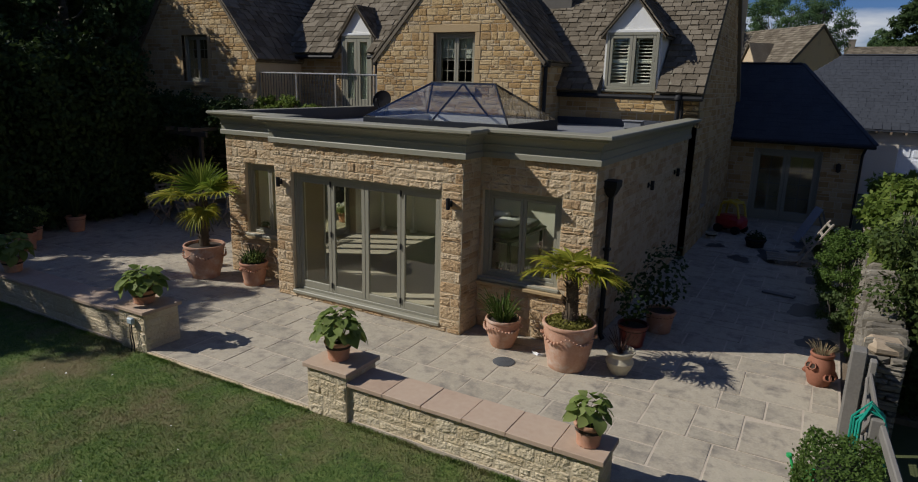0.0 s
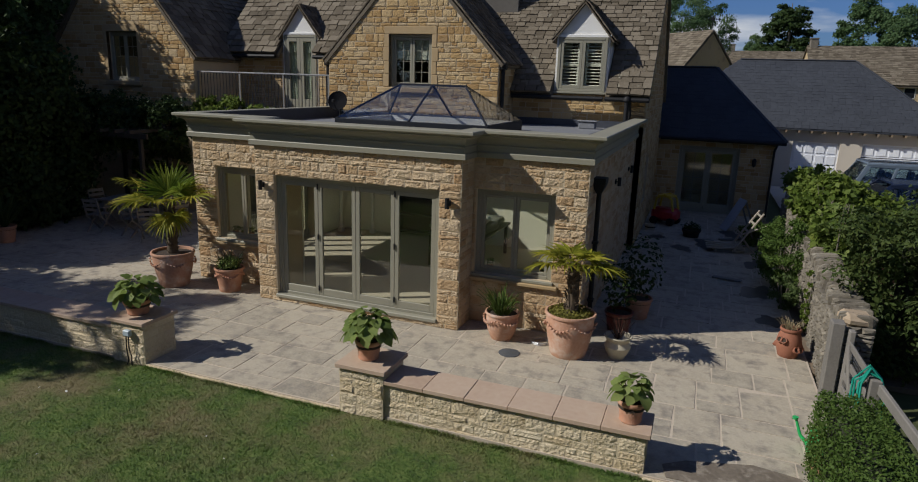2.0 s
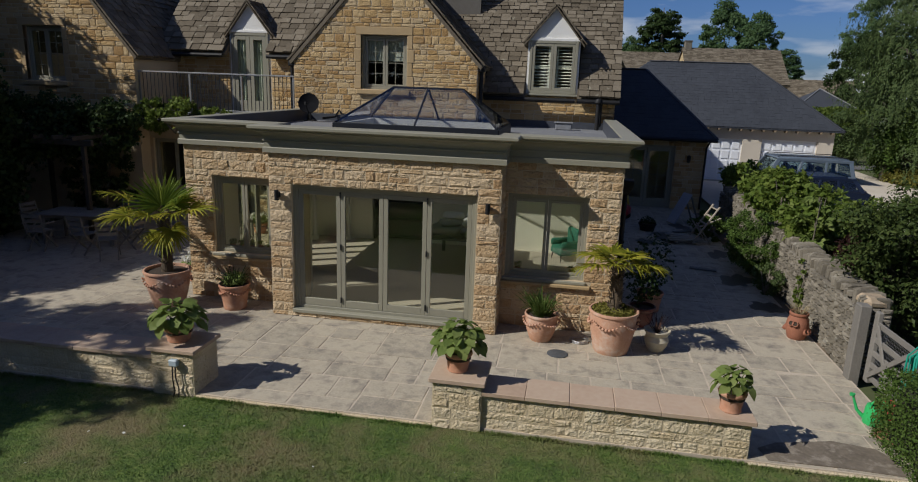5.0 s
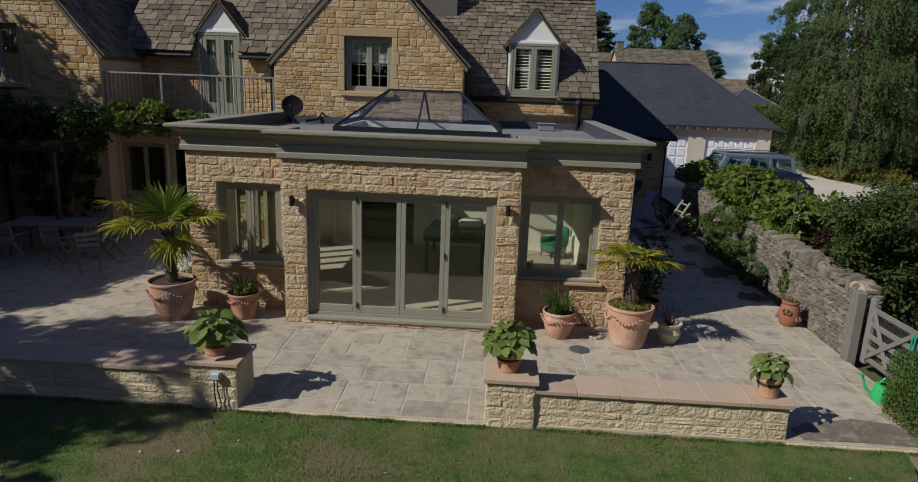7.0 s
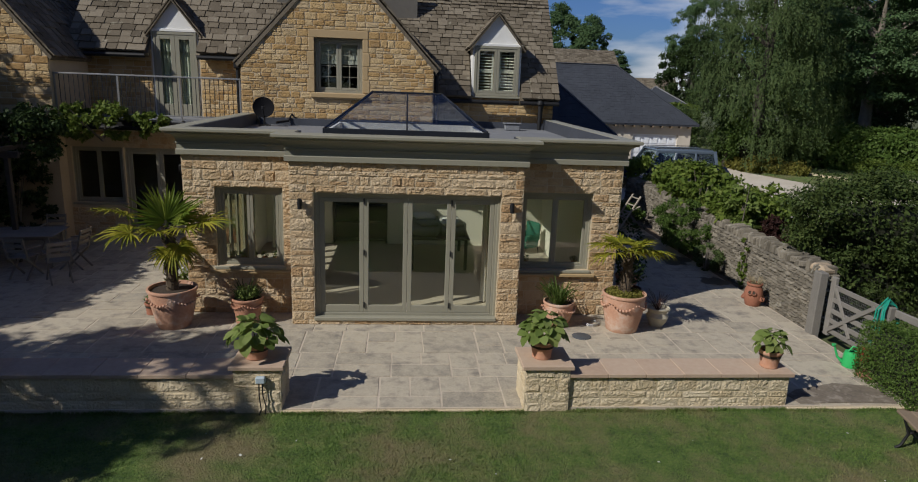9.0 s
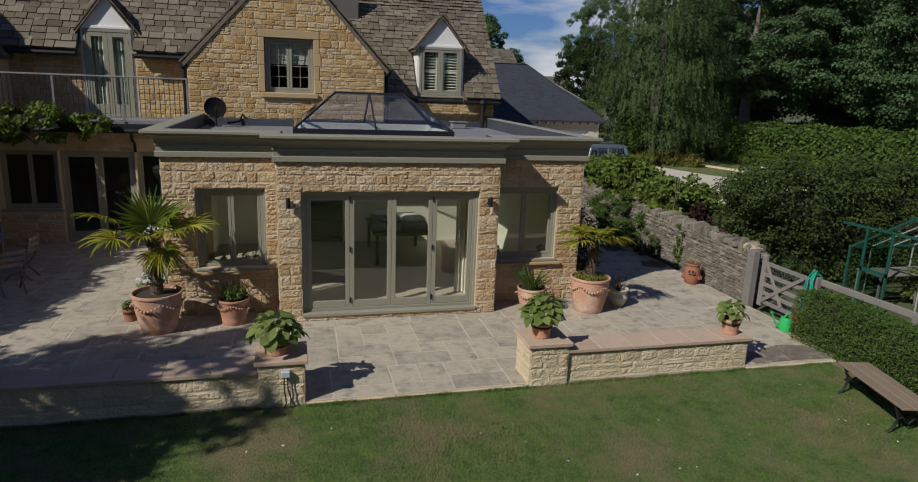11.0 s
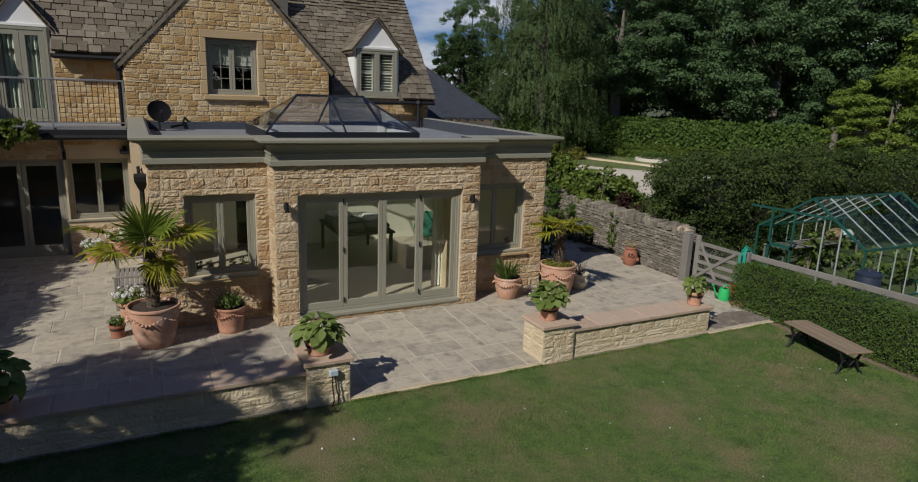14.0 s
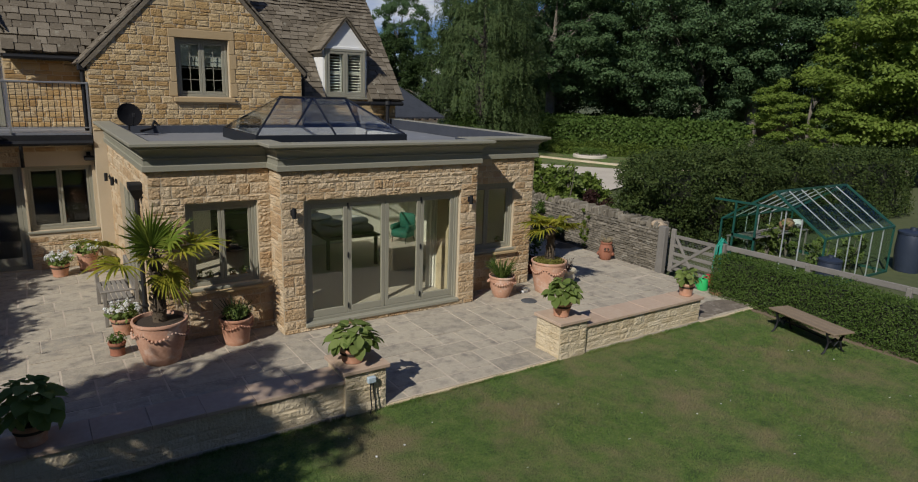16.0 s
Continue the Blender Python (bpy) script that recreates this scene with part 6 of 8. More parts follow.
def slanted_end(p):
    """Turns the hedge's square west end into one that runs back from the gate."""
    p[:, 0] += np.clip((4.5 - p[:, 0]) / 2.15, 0, 1) * ((p[:, 1] - 9.4) * .92 - 1.6)
    p[:, 0] = np.where(p[:, 2] < 1.3, np.maximum(p[:, 0], 1.3), p[:, 0])
    return p


yp, yq = box_points(yr, 60000, 2.35, 17, 9.35, 11.6, -.1, 2.34, .20)
yc, yd = box_points(yr, 900, 2.30, 17, 9.4, 11.5, .0, 2.38, .28)
near = yc[:, 0] < 10
yl = [leaf_array(slanted_end(yp), yq, .085, yr, 1.6, 0, .7), clump_leaves(yr, list(slanted_end(yc[near] + yd[near] * .04)), list(yr.uniform(.14, .38, near.sum())), 170, .085, 2.6, .3, .85, .55, .5)]
tagged(part("leaves", quads_mesh("leaves", np.concatenate(yl), 4, M_LEAF_YEW), None, yew), kind="stuff")
hedge("far_hedge", (17.5, 46, 36.2, 38.5, -.1, 2.3), 30000, .24, M_LEAF_HEDGE, "long clipped beech hedge across the drive", 3, .15, core=.3)
hh = hedge("far_hedge", (-11, 3.9, -1.2, 1.2, -.1, 2.4), 22000, .24, M_LEAF_HEDGE, "long clipped beech hedge across the drive", 4, .15, core=.3)
hh.matrix_basis = pose(27.0, 28.0, 0, 0, 0, -50)
hedge("far_hedge", (13.6, 17.6, 50.5, 52.3, -.1, 3.2), 9000, .2, M_LEAF_BRIGHT, "clipped bright green hedge before the conservatory", 14, .12, core=.3)
h2 = hedge("low_hedge", (-6, 6, -.6, .6, -.1, .55), 14000, .14, M_LEAF_BRIGHT, "low loose green planting beside the drive", 5, .25, core=.2)
h2.matrix_basis = pose(23.6, 29.2, 0, 0, 0, -48)
h3 = hedge("low_hedge", (-2.0, 2.0, -.4, .4, -.1, .5), 6000, .13, M_LEAF_MOSS, "loose yellow-green planting at the drive's edge", 6, .25, core=.2)
h3.matrix_basis = pose(13.9, 33.1, 0, 0, 0, -42)
hedge("laurel_hedge", (-20.6, -17.15, 6.4, 12.2, -.1, 4.55), 56000, .15, M_LEAF_DARK, "tall dense laurel hedge at the terrace's shaded west end", 7, .42, core=.45)


def shrub(name, m, radius, height, n_clumps, per, size, material, label, seed, stems=6, category="shrub", droop=.3):
    rng = np.random.default_rng(seed)
    cs, rs = [], []
    for k in range(n_clumps):
        d = rng.normal(0, 1, 3)
        d /= np.linalg.norm(d)
        s = rng.uniform(.4, 1) ** .5
        cs.append(np.array([d[0] * radius[0] * s, d[1] * radius[1] * s, height * .5 + d[2] * height * .46 * s]))
        rs.append(min(radius) * rng.uniform(.18, .36))
    t = thing(name, label, category, m)
    b, rr = Build(), random.Random(seed)
    for k in range(stems):
        a, w = rr.uniform(0, 6.28), rr.uniform(.3, .8)
        b.tube([(0, 0, 0), (math.cos(a) * radius[0] * w * .5, math.sin(a) * radius[1] * w * .5, height * .4), (math.cos(a) * radius[0] * w, math.sin(a) * radius[1] * w, height * .8)], [.02, .014, .005], 5)
    part("stem", b, M_BARK, t)
    tagged(part("leaves", quads_mesh("leaves", clump_leaves(rng, cs, rs, per, size, 1.7, droop), 4, material), None, t), kind="stuff")
    return t


# shrubs along the drystone wall
shrub("wall_shrub", pose(.50, 12.3, -.05), (.28, .6), .75, 26, 130, .055, M_LEAF_WILLOW, "bushy green shrub against the drystone wall", 1)
shrub("wall_shrub", pose(.66, 14.2, -.05), (.52, 1.4), 1.52, 95, 190, .05, M_LEAF_HEDGE, "bushy green shrub against the drystone wall", 2)
shrub("wall_shrub", pose(.35, 17.6, -.05), (.45, 1.0), .8, 30, 120, .075, M_LEAF_HEDGE, "low shrub against the shaded wall", 9)
for k, (x, y, z, rx, ry, h, n_) in enumerate(((1.4, 13.1, .95, .5, .95, 1.05, 38), (1.45, 15.0, .95, .65, 1.15, 1.45, 44), (1.65, 16.7, 1.0, .75, 1.4, 1.3, 40), (1.85, 19.6, .95, .7, 1.8, 1.15, 40), (1.25, 12.3, .85, .30, .34, 1.55, 12))):
    shrub("climbing_vine", pose(x, y, z), (rx, ry), h, n_, 62, .15, M_LEAF_BROAD if k == 4 else M_LEAF_VINE, "climbing vine tumbling over the drystone wall", 20 + k, category="climber", droop=1.0)
shrub("climbing_vine", pose(2.6, 16.2, -.05), (.8, 2.0), 1.95, 70, 62, .14, M_LEAF_VINE, "leafy climber heaped behind the drystone wall", 61, category="climber")
shrub("climbing_vine", pose(2.35, 12.85, -.05), (.75, .85), 1.95, 60, 66, .14, M_LEAF_VINE, "leafy climber heaped behind the drystone wall", 64, category="climber")
shrub("climbing_vine", pose(3.0, 14.5, -.05), (.8, .9), 1.9, 56, 66, .14, M_LEAF_VINE, "leafy climber heaped behind the drystone wall", 65, category="climber")
shrub("willow_bush", pose(14.6, 34.4, -.1), (1.5, 1.3), 2.9, 70, 120, .15, M_LEAF_WILLOW, "rounded green bush at the willow's foot", 63, 5)
shrub("wisteria", pose(-16.2, 14.0, .0), (1.1, .5), 2.6, 70, 90, .10, M_LEAF_DARK, "dark climber against the wall under the pergola", 46, 5, "climber")
shrub("lilac_bush", pose(12.9, 44.0, -.1), (1.9, 1.7), 3.4, 70, 120, .17, M_LEAF_WILLOW, "rounded green bush beside the lane", 47, 5)
shrub("willow_bush", pose(13.0, 35.2, -.1), (1.5, 1.4), 3.2, 90, 130, .15, M_LEAF_HEDGE, "rounded green bush at the willow's foot", 48, 5)
shrub("wall_ivy", pose(.70, 11.0, -.02), (.07, .16), 1.3, 26, 60, .05, M_LEAF_VINE, "narrow strand of ivy climbing the drystone wall", 71, 3, "climber")
shrub("copper_shrub", pose(2.0, 11.8, -.1), (.45, .5), 1.6, 38, 100, .10, M_LEAF_COPPER, "dark copper-leaved shrub beyond the wall", 31)
shrub("climbing_vine", pose(-14.2, 14.45, 2.5), (1.4, .35), .95, 60, 60, .11, M_LEAF_BRIGHT, "vine trailing along the balcony edge", 33, 4, "climber")
shrub("climbing_vine", pose(-12.95, 14.45, 2.75), (.4, .25), .5, 18, 50, .10, M_LEAF_BRIGHT, "vine trailing along the balcony edge", 34, 3, "climber")
pg = thing("pergola", "dark timber pergola at the shaded terrace end, grown over with vine", "pergola")
for x, y in ((-17.73, 11.1), (-15.25, 12.3), (-17.73, 14.0)):
    part("post", Build().box(x - .05, x + .05, y - .05, y + .05, -.05, 2.3, .008), M_PERGOLA, pg)
for y in (12.3, 14.0):
    part("beam", Build().box(-18.2, -15.0, y - .04, y + .04, 2.3, 2.44, .008), M_PERGOLA, pg)
for k in range(6):
    x = -17.9 + k * .52
    part("rafter", Build().box(x - .025, x + .025, 11.0 if k == 0 else 12.0, 14.3, 2.44, 2.54, .006), M_PERGOLA, pg)
shrub("wisteria", pose(-17.3, 12.9, 1.65), (1.5, 1.0), 1.9, 110, 110, .10, M_LEAF_DARK, "dense wisteria mounded over the pergola", 35, 5, "climber")
shrub("wisteria", pose(-15.7, 13.4, 1.95), (1.15, .85), 1.45, 90, 100, .10, M_LEAF_DARK, "dense wisteria mounded over the pergola", 45, 5, "climber")
shrub("laurel_bush", pose(-22.3, 11.0, .3), (2.0, 1.8), 4.6, 170, 120, .13, M_LEAF_HEDGE, "tall laurel bush with sunlit top", 39, 5)
shrub("laurel_bush", pose(-25.2, 11.2, .2), (2.2, 1.8), 4.4, 150, 110, .14, M_LEAF_HEDGE, "tall laurel bush with sunlit top", 41, 5)
for k, (x, y) in enumerate(((4.0, 6.3), (5.0, 6.5), (5.9, 6.3), (4.6, 7.9), (5.6, 7.9))):
    shrub("tomato_plant", pose(x, y, -.1), (.25, .3), 1.1, 22, 40, .10, M_LEAF_BROAD, "leafy tomato plant inside the greenhouse", 40 + k, 3, "plant")

pl = thing("round_planter", "round stone-edged planter with clipped green planting", "planter", pose(20.0, 30.3, -.05))
part("stone_ring", Build().lathe([(1.15, 0), (1.15, .17), (1.12, .20), (.92, .20), (.9, .18), (.9, .14), (0, .14)], 28), M_RENDER, pl, smooth=40)
bushes = np.random.default_rng(91)
q_ = bushes.uniform(-.85, .85, (1500, 3)) * np.array([1, 1, .2]) + np.array([0, 0, .42])
tagged(part("leaves", quads_mesh("leaves", leaf_array(q_, np.tile([0, 0, 1.0], (1500, 1)), .1, bushes), 4, M_LEAF_HEDGE), None, pl), kind="stuff")

litter = np.random.default_rng(12)
lp = np.stack([litter.uniform(-11, -.5, 70), litter.uniform(-1.5, 5.2, 70), np.full(70, -.012)], 1)
tagged(part("fallen_leaves", quads_mesh("fallen_leaves", leaf_array(lp, np.tile([0, 0, 1.0], (70, 1)), .035, litter, 1.4, 0, .3), 4, M_FLOWER), None), "few small pale fallen leaves on the lawn", "leaves", kind="stuff")

# mown grass
rng = np.random.default_rng(77)
n = 210000
gx, gy = rng.uniform(-15.5, 0.15, n), -3.5 + 9.0 * rng.uniform(0, 1, n) ** .8
ok_ = gy < 5.497
gx, gy = gx[ok_], gy[ok_]
n = len(gx)
a, h = rng.uniform(0, 6.28, n), rng.uniform(.010, .034, n)
lean = rng.uniform(-.03, .03, (n, 2))
base = np.stack([gx, gy, np.full(n, -.055)], 1)
w = .008
v0 = base + np.stack([np.cos(a) * w, np.sin(a) * w, np.zeros(n)], 1)
v1 = base - np.stack([np.cos(a) * w, np.sin(a) * w, np.zeros(n)], 1)
v2 = base + np.stack([lean[:, 0], lean[:, 1], h + .01], 1)
# longer tufts along the stone edges
m_ = 9000
ex = np.concatenate([rng.uniform(-8.33, -5.17, m_ // 4), rng.uniform(-1.48, .1, m_ // 8), rng.uniform(-4.6, -1.5, m_ // 4), rng.uniform(-15, -8.9, m_ - m_ // 4 - m_ // 8 - m_ // 4)])
ey = np.where((ex > -4.6) & (ex < -1.5) | (ex < -8.4), 5.51, 5.485) - np.abs(rng.normal(0, .03, m_))
ea, eh = rng.uniform(0, 6.28, m_), rng.uniform(.02, .055, m_) * (.55 + .45 * np.sin(ex * 7) * np.sin(ex * 2.3))
eb = np.stack([ex, ey, np.full(m_, -.055)], 1)
ew = np.stack([np.cos(ea) * w, np.sin(ea) * w, np.zeros(m_)], 1)
e2 = eb + np.stack([rng.normal(0, .025, m_), rng.normal(0.01, .025, m_), eh + .02], 1)
v0, v1, v2 = np.concatenate([v0, eb + ew]), np.concatenate([v1, eb - ew]), np.concatenate([v2, e2])
tagged(part("grass", quads_mesh("grass", np.stack([v0, v1, v2], 1), 3, M_BLADE), None), "short mown grass blades, green with straw patches", "grass", kind="stuff")

# ---- pots and plants ----


def leaf_kinds(name, material, k, seed, long=1.0, wide=.62, bend=.35, fold=.12):
    """Unit broad leaves: base at the origin, pointing along +y, folded at the midrib and arching down."""
    rng, out = random.Random(seed), []
    for _ in range(k):
        b, w, bd = Build(), wide * rng.uniform(.85, 1.15), bend * rng.uniform(.5, 1.4)
        rows = []
        for t, q in ((0, .06), (.18, .38), (.42, .5), (.68, .40), (.88, .18), (1, .0)):
            z, y = -bd * t * t, t * long
            j = rng.uniform(-.02, .02)
            rows.append([(-q * w + j, y, z + fold * q), (j, y, z - fold * .3 * q), (q * w + j, y, z + fold * q)])
        vs = [p for r in rows for p in r]
        fs = [(i * 3 + s, i * 3 + s + 1, i * 3 + s + 4, i * 3 + s + 3) for i in range(5) for s in (0, 1)]
        b.add(vs, fs)
        me = b.mesh(name, material)
        me.polygons.foreach_set("use_smooth", [True] * len(me.polygons))
        out.append(me)
    return out


def pot_build(rim, foot, h, lip=.035, belly=0.0):
    """A thick-walled flower pot with a rolled rim."""
    w = max(.018, rim * .07)
    prof = [(0, 0), (foot, 0), (foot + .01, .012)]
    for t in (.2, .4, .6, .8):
        prof.append((foot + (rim - w * .6 - foot) * t + belly * math.sin(math.pi * t), h * t * .9))
    prof += [(rim - w * .7, h - lip * 1.6), (rim, h - lip * 1.3), (rim + .008, h - lip * .6), (rim, h), (rim - w, h), (rim - w * 1.2, h - .04), (rim - w * 1.3, h - .08)]
    return Build().lathe(prof, 32)


def swag(rim, h, belly, k=5):
    """A moulded garland looped round a pot: a strand of round beads that swells towards the middle of each loop."""
    b = Build()
    for i in range(k):
        for q in range(9):
            t = (q + .5) / 9
            a = 2 * math.pi * (i + t) / k
            z = h * .83 - .17 * h * math.sin(math.pi * t)
            r = rim * (.985 - .3 * (h * .8 - z) / h) + belly
            s_ = .013 + .013 * math.sin(math.pi * t)
            b.lathe([(0, -s_), (s_ * .75, -s_ * .66), (s_, 0), (s_ * .75, s_ * .66), (0, s_)], 8, (r * math.cos(a), r * math.sin(a), z))
    return b


def potted(name, label, category, m, rim, foot, h, material=M_TERRA, belly=0.0, swags=0, fill=M_SOIL, group=""):
    p = thing(name, label, category, m, group)
    pot = part("pot", pot_build(rim, foot, h, belly=belly), material, p, smooth=40)
    part("soil", Build().lathe([(0, h - .035), (rim * .5, h - .04), (rim * .93, h - .055), (rim * .93, h - .09), (0, h - .09)], 24), fill, p, smooth=60)
    if swags:
        tagged(part("garland", swag(rim, h, belly, swags), material, pot, smooth=60), kind="stuff")
    return p


HYD = leaf_kinds("leaf", M_LEAF_BROAD, 8, 4, 1.0, .92, .42, .12)


def hydrangea(m, label, seed, n=60, rim=.165, h=.25, spread=.34, tall=.42, lean=(0, 0), leaf=(.12, .19)):
    p = potted("potted_hydrangea", label, "potted plant", m, rim, rim * .72, h, group="hydrangeas on the garden wall")
    rng = random.Random(seed)
    for k in range(9):
        a, b = rng.uniform(0, 6.28), Build()
        b.tube([(math.cos(a) * .04, math.sin(a) * .04, h - .05), (math.cos(a) * .1, math.sin(a) * .1, h + tall * .4), (math.cos(a) * .17 + lean[0] * .5, math.sin(a) * .17 + lean[1] * .5, h + tall * .75)], [.007, .006, .004], 5)
        part("stem", b, M_LEAF_STRAP, p)
    for k in range(n):
        a = 2.399 * k + rng.uniform(-.4, .4)
        t = (k + .5) / n
        r = spread * (.12 + .55 * (1 - t) ** .6) * rng.uniform(.7, 1.1)
        z = h + .03 + tall * (.22 + .78 * t) * rng.uniform(.85, 1.05)
        s = rng.uniform(*leaf) * (1.1 - .25 * t)
        ob = new("leaf", HYD[rng.randrange(8)])
        ob.parent = p
        ob.matrix_basis = pose(math.cos(a) * r + lean[0] * t, math.sin(a) * r + lean[1] * t, z, 14 - 50 * (1 - t) + rng.uniform(-20, 20), rng.uniform(-32, 32), math.degrees(a) - 90) @ Matrix.Diagonal((s, s, s, 1))
    return p


hydrangea(pose(-8.69, 5.78, .618, 0, 0, 20), "green hydrangea in a terracotta pot on a pier", 1, 78, .19, .21, .44, .28)
hydrangea(pose(-4.91, 5.78, .618, 0, 0, 100), "green hydrangea in a terracotta pot on a pier", 2, 80, .17, .25, .36, .36)
hydrangea(pose(-1.68, 5.76, .488, 0, 0, 200), "loose young hydrangea in a terracotta pot on the wall", 3, 46, .155, .25, .25, .27, (0, 0), (.10, .15))
hydrangea(pose(-12.35, 5.76, .488, 0, 0, 300), "dark hydrangea in a terracotta pot on the shaded wall", 4, 90, .18, .24, .44, .42)


def strap_plant(p, base, n, ln, material, seed, width=.013, arch=.8, spread=.1):
    """A tuft of arching strap leaves, each a blade of its own."""
    rng = random.Random(seed)
    kinds = []
    for k in range(5):
        b, rows, ar = Build(), [], arch * rng.uniform(.6, 1.3)
        for t, w in ((0, .8), (.3, 1), (.6, .85), (.85, .5), (1, .05)):
            y, z = math.sin(t * ar) / max(ar, .1), (math.cos(t * ar * 1.0) * t)
            rows.append([(-w, y * .75, z), (0, y * .75, z - .02), (w, y * .75, z)])
        b.add([q for r in rows for q in r], [(i * 3 + s, i * 3 + s + 1, i * 3 + s + 4, i * 3 + s + 3) for i in range(4) for s in (0, 1)])
        kinds.append(b.mesh("blade", material))
    for k in range(n):
        a = rng.uniform(0, 6.28)
        s = ln * rng.uniform(.6, 1.1)
        ob = new("blade", kinds[rng.randrange(5)])
        ob.parent = p
        ob.matrix_basis = pose(math.cos(a) * spread * rng.random(), math.sin(a) * spread * rng.random(), base, rng.uniform(-8, 25), rng.uniform(-10, 10), math.degrees(a) - 90) @ Matrix.Diagonal((width, s, s, 1))


def bushy_plant(p, base, r, h, n, size, material, seed, bits="leaves"):
    rng = np.random.default_rng(seed)
    d = rng.normal(0, 1, (n, 3))
    d /= np.linalg.norm(d, axis=1, keepdims=True)
    q = d * rng.uniform(.3, 1, (n, 1)) ** .5 * np.array([r, r, h / 2]) + np.array([0, 0, base + h / 2])
    lv = leaf_array(q, d + np.array([0, 0, .5]), size, rng, 1.5, .2, .6)
    return tagged(part(bits, quads_mesh(bits, lv, 4, material), None, p), kind="stuff")


def fan_leaf(rng, turn, rise, stalk, r, droop, seg=24):
    """One fan-palm leaf: a bare stalk, then a pleated fan whose blade tips hang."""
    b = Build()
    a, e = radians(turn), radians(rise)
    d = Vector((-math.sin(a) * math.cos(e), math.cos(a) * math.cos(e), math.sin(e)))
    side = d.cross(Vector((0, 0, 1))).normalized() if abs(rise) < 85 else Vector((1, 0, 0))
    roll = radians(rng.uniform(-16, 16))
    side = (side * math.cos(roll) + d.cross(side) * math.sin(roll)).normalized()
    up = side.cross(d)
    sag = Vector((0, 0, -.10 * stalk * math.cos(e)))
    hub = d * stalk + sag
    b.tube([(0, 0, 0), d * stalk * .5 + sag * .2, hub], [.012, .009, .006], 5)
    for k in range(seg):
        f = math.radians(-112 + 224 * k / (seg - 1)) + rng.uniform(-.035, .035)
        ln = r * (.80 + .24 * math.cos(f * .75)) * rng.uniform(.86, 1.06)
        way = d * math.cos(f) + side * math.sin(f) + up * (.30 * abs(math.sin(f)) + rng.uniform(-.05, .05))
        way.normalize()
        flat = (-d * math.sin(f) + side * math.cos(f)).normalized()
        crown = way.cross(flat)
        dr = droop * rng.uniform(.55, 1.4)
        vs = []
        for t, w in ((.03, .004), (.38, .026), (.66, .017), (.86, .009), (1.0, .001)):
            p = hub + way * ln * t + Vector((0, 0, -dr * ln * max(0, t - .25) ** 1.8))
            p -= way * ln * dr * .35 * max(0, t - .45) ** 2
            vs += [p - flat * w, p + crown * .010 * min(1, w * 60), p + flat * w]
        b.add([tuple(v) for v in vs], [(i * 3 + q, i * 3 + q + 1, i * 3 + q + 4, i * 3 + q + 3) for i in range(4) for q in (0, 1)])
    return b


def palm(m, label, rim, foot, h, trunk, r, leaves, seed, material, fill):
    p = potted("potted_palm", label, "palm", m, rim, foot, h, material, .02, 5, fill, "palms in large pots")
    rng = random.Random(seed)
    b = Build()
    z0 = h - .06
    b.tube([(0, 0, z0), (.02, 0, z0 + trunk * .4), (.0, .01, z0 + trunk * .8), (0, 0, z0 + trunk)], [r * 1.15, r, r * 1.05, r * .55], 14)
    for k in range(150):
        a, t = rng.uniform(0, 6.28), rng.uniform(0, 1)
        z = z0 + trunk * t
        q = Vector((math.cos(a), math.sin(a), 0))
        b.bar(q * r * .8 + Vector((0, 0, z)), q * (r + rng.uniform(.015, .05)) + Vector((0, 0, z + rng.uniform(.03, .09))), .022, .008)
    part("trunk", b, M_PALM_TRUNK, p, "fibrous dark palm trunk", fix=False)
    for a, el, stalk, ln, hang in leaves:
        z = z0 + trunk * rng.uniform(.92, 1.0) - (.14 if el < 0 else 0)
        part("fan_leaf", fan_leaf(rng, a, el, stalk, ln, hang), M_LEAF_PALM if el < 35 else M_LEAF_PALM_GREEN, p, m=pose(0, 0, z), fix=False)
    return p


lv_left = [(55, 70, .16, .72, .10), (20, 62, .2, .58, .2), (288, 46, .32, .62, .4), (95, 22, .68, .64, .5), (120, 8, .58, .56, .65), (268, 14, .56, .60, .45), (236, 12, .40, .48, .55), (165, 12, .32, .42, .6), (205, -30, .24, .44, .6), (250, -34, .22, .40, .6), (345, 30, .34, .48, .4)]
palm(pose(-10.66, 8.5, 0), "potted fan palm in a large garlanded terracotta urn", .40, .255, .68, 1.09, .088, lv_left, 5, M_TERRA_PALE, M_SOIL)
lv_right = [(22, 24, .26, .44, .5), (72, 10, .34, .50, .6), (108, 4, .34, .48, .65), (160, 18, .26, .44, .6), (208, 12, .28, .46, .6), (252, 8, .36, .52, .55), (284, 0, .36, .50, .6), (325, 16, .30, .46, .5), (85, 34, .22, .42, .5), (240, 34, .2, .40, .5)]
palm(pose(-2.87, 8.42, 0), "potted fan palm with a flat crown in a garlanded urn", .385, .265, .69, .84, .085, lv_right, 6, M_TERRA_PALE, M_MOSS)
mt = thing("pot_groundcover", "yellow-green groundcover round the palm's trunk", "plant", pose(-2.87, 8.42, .62))
bushy_plant(mt, .0, .34, .13, 1500, .038, M_LEAF_MOSS, 21)


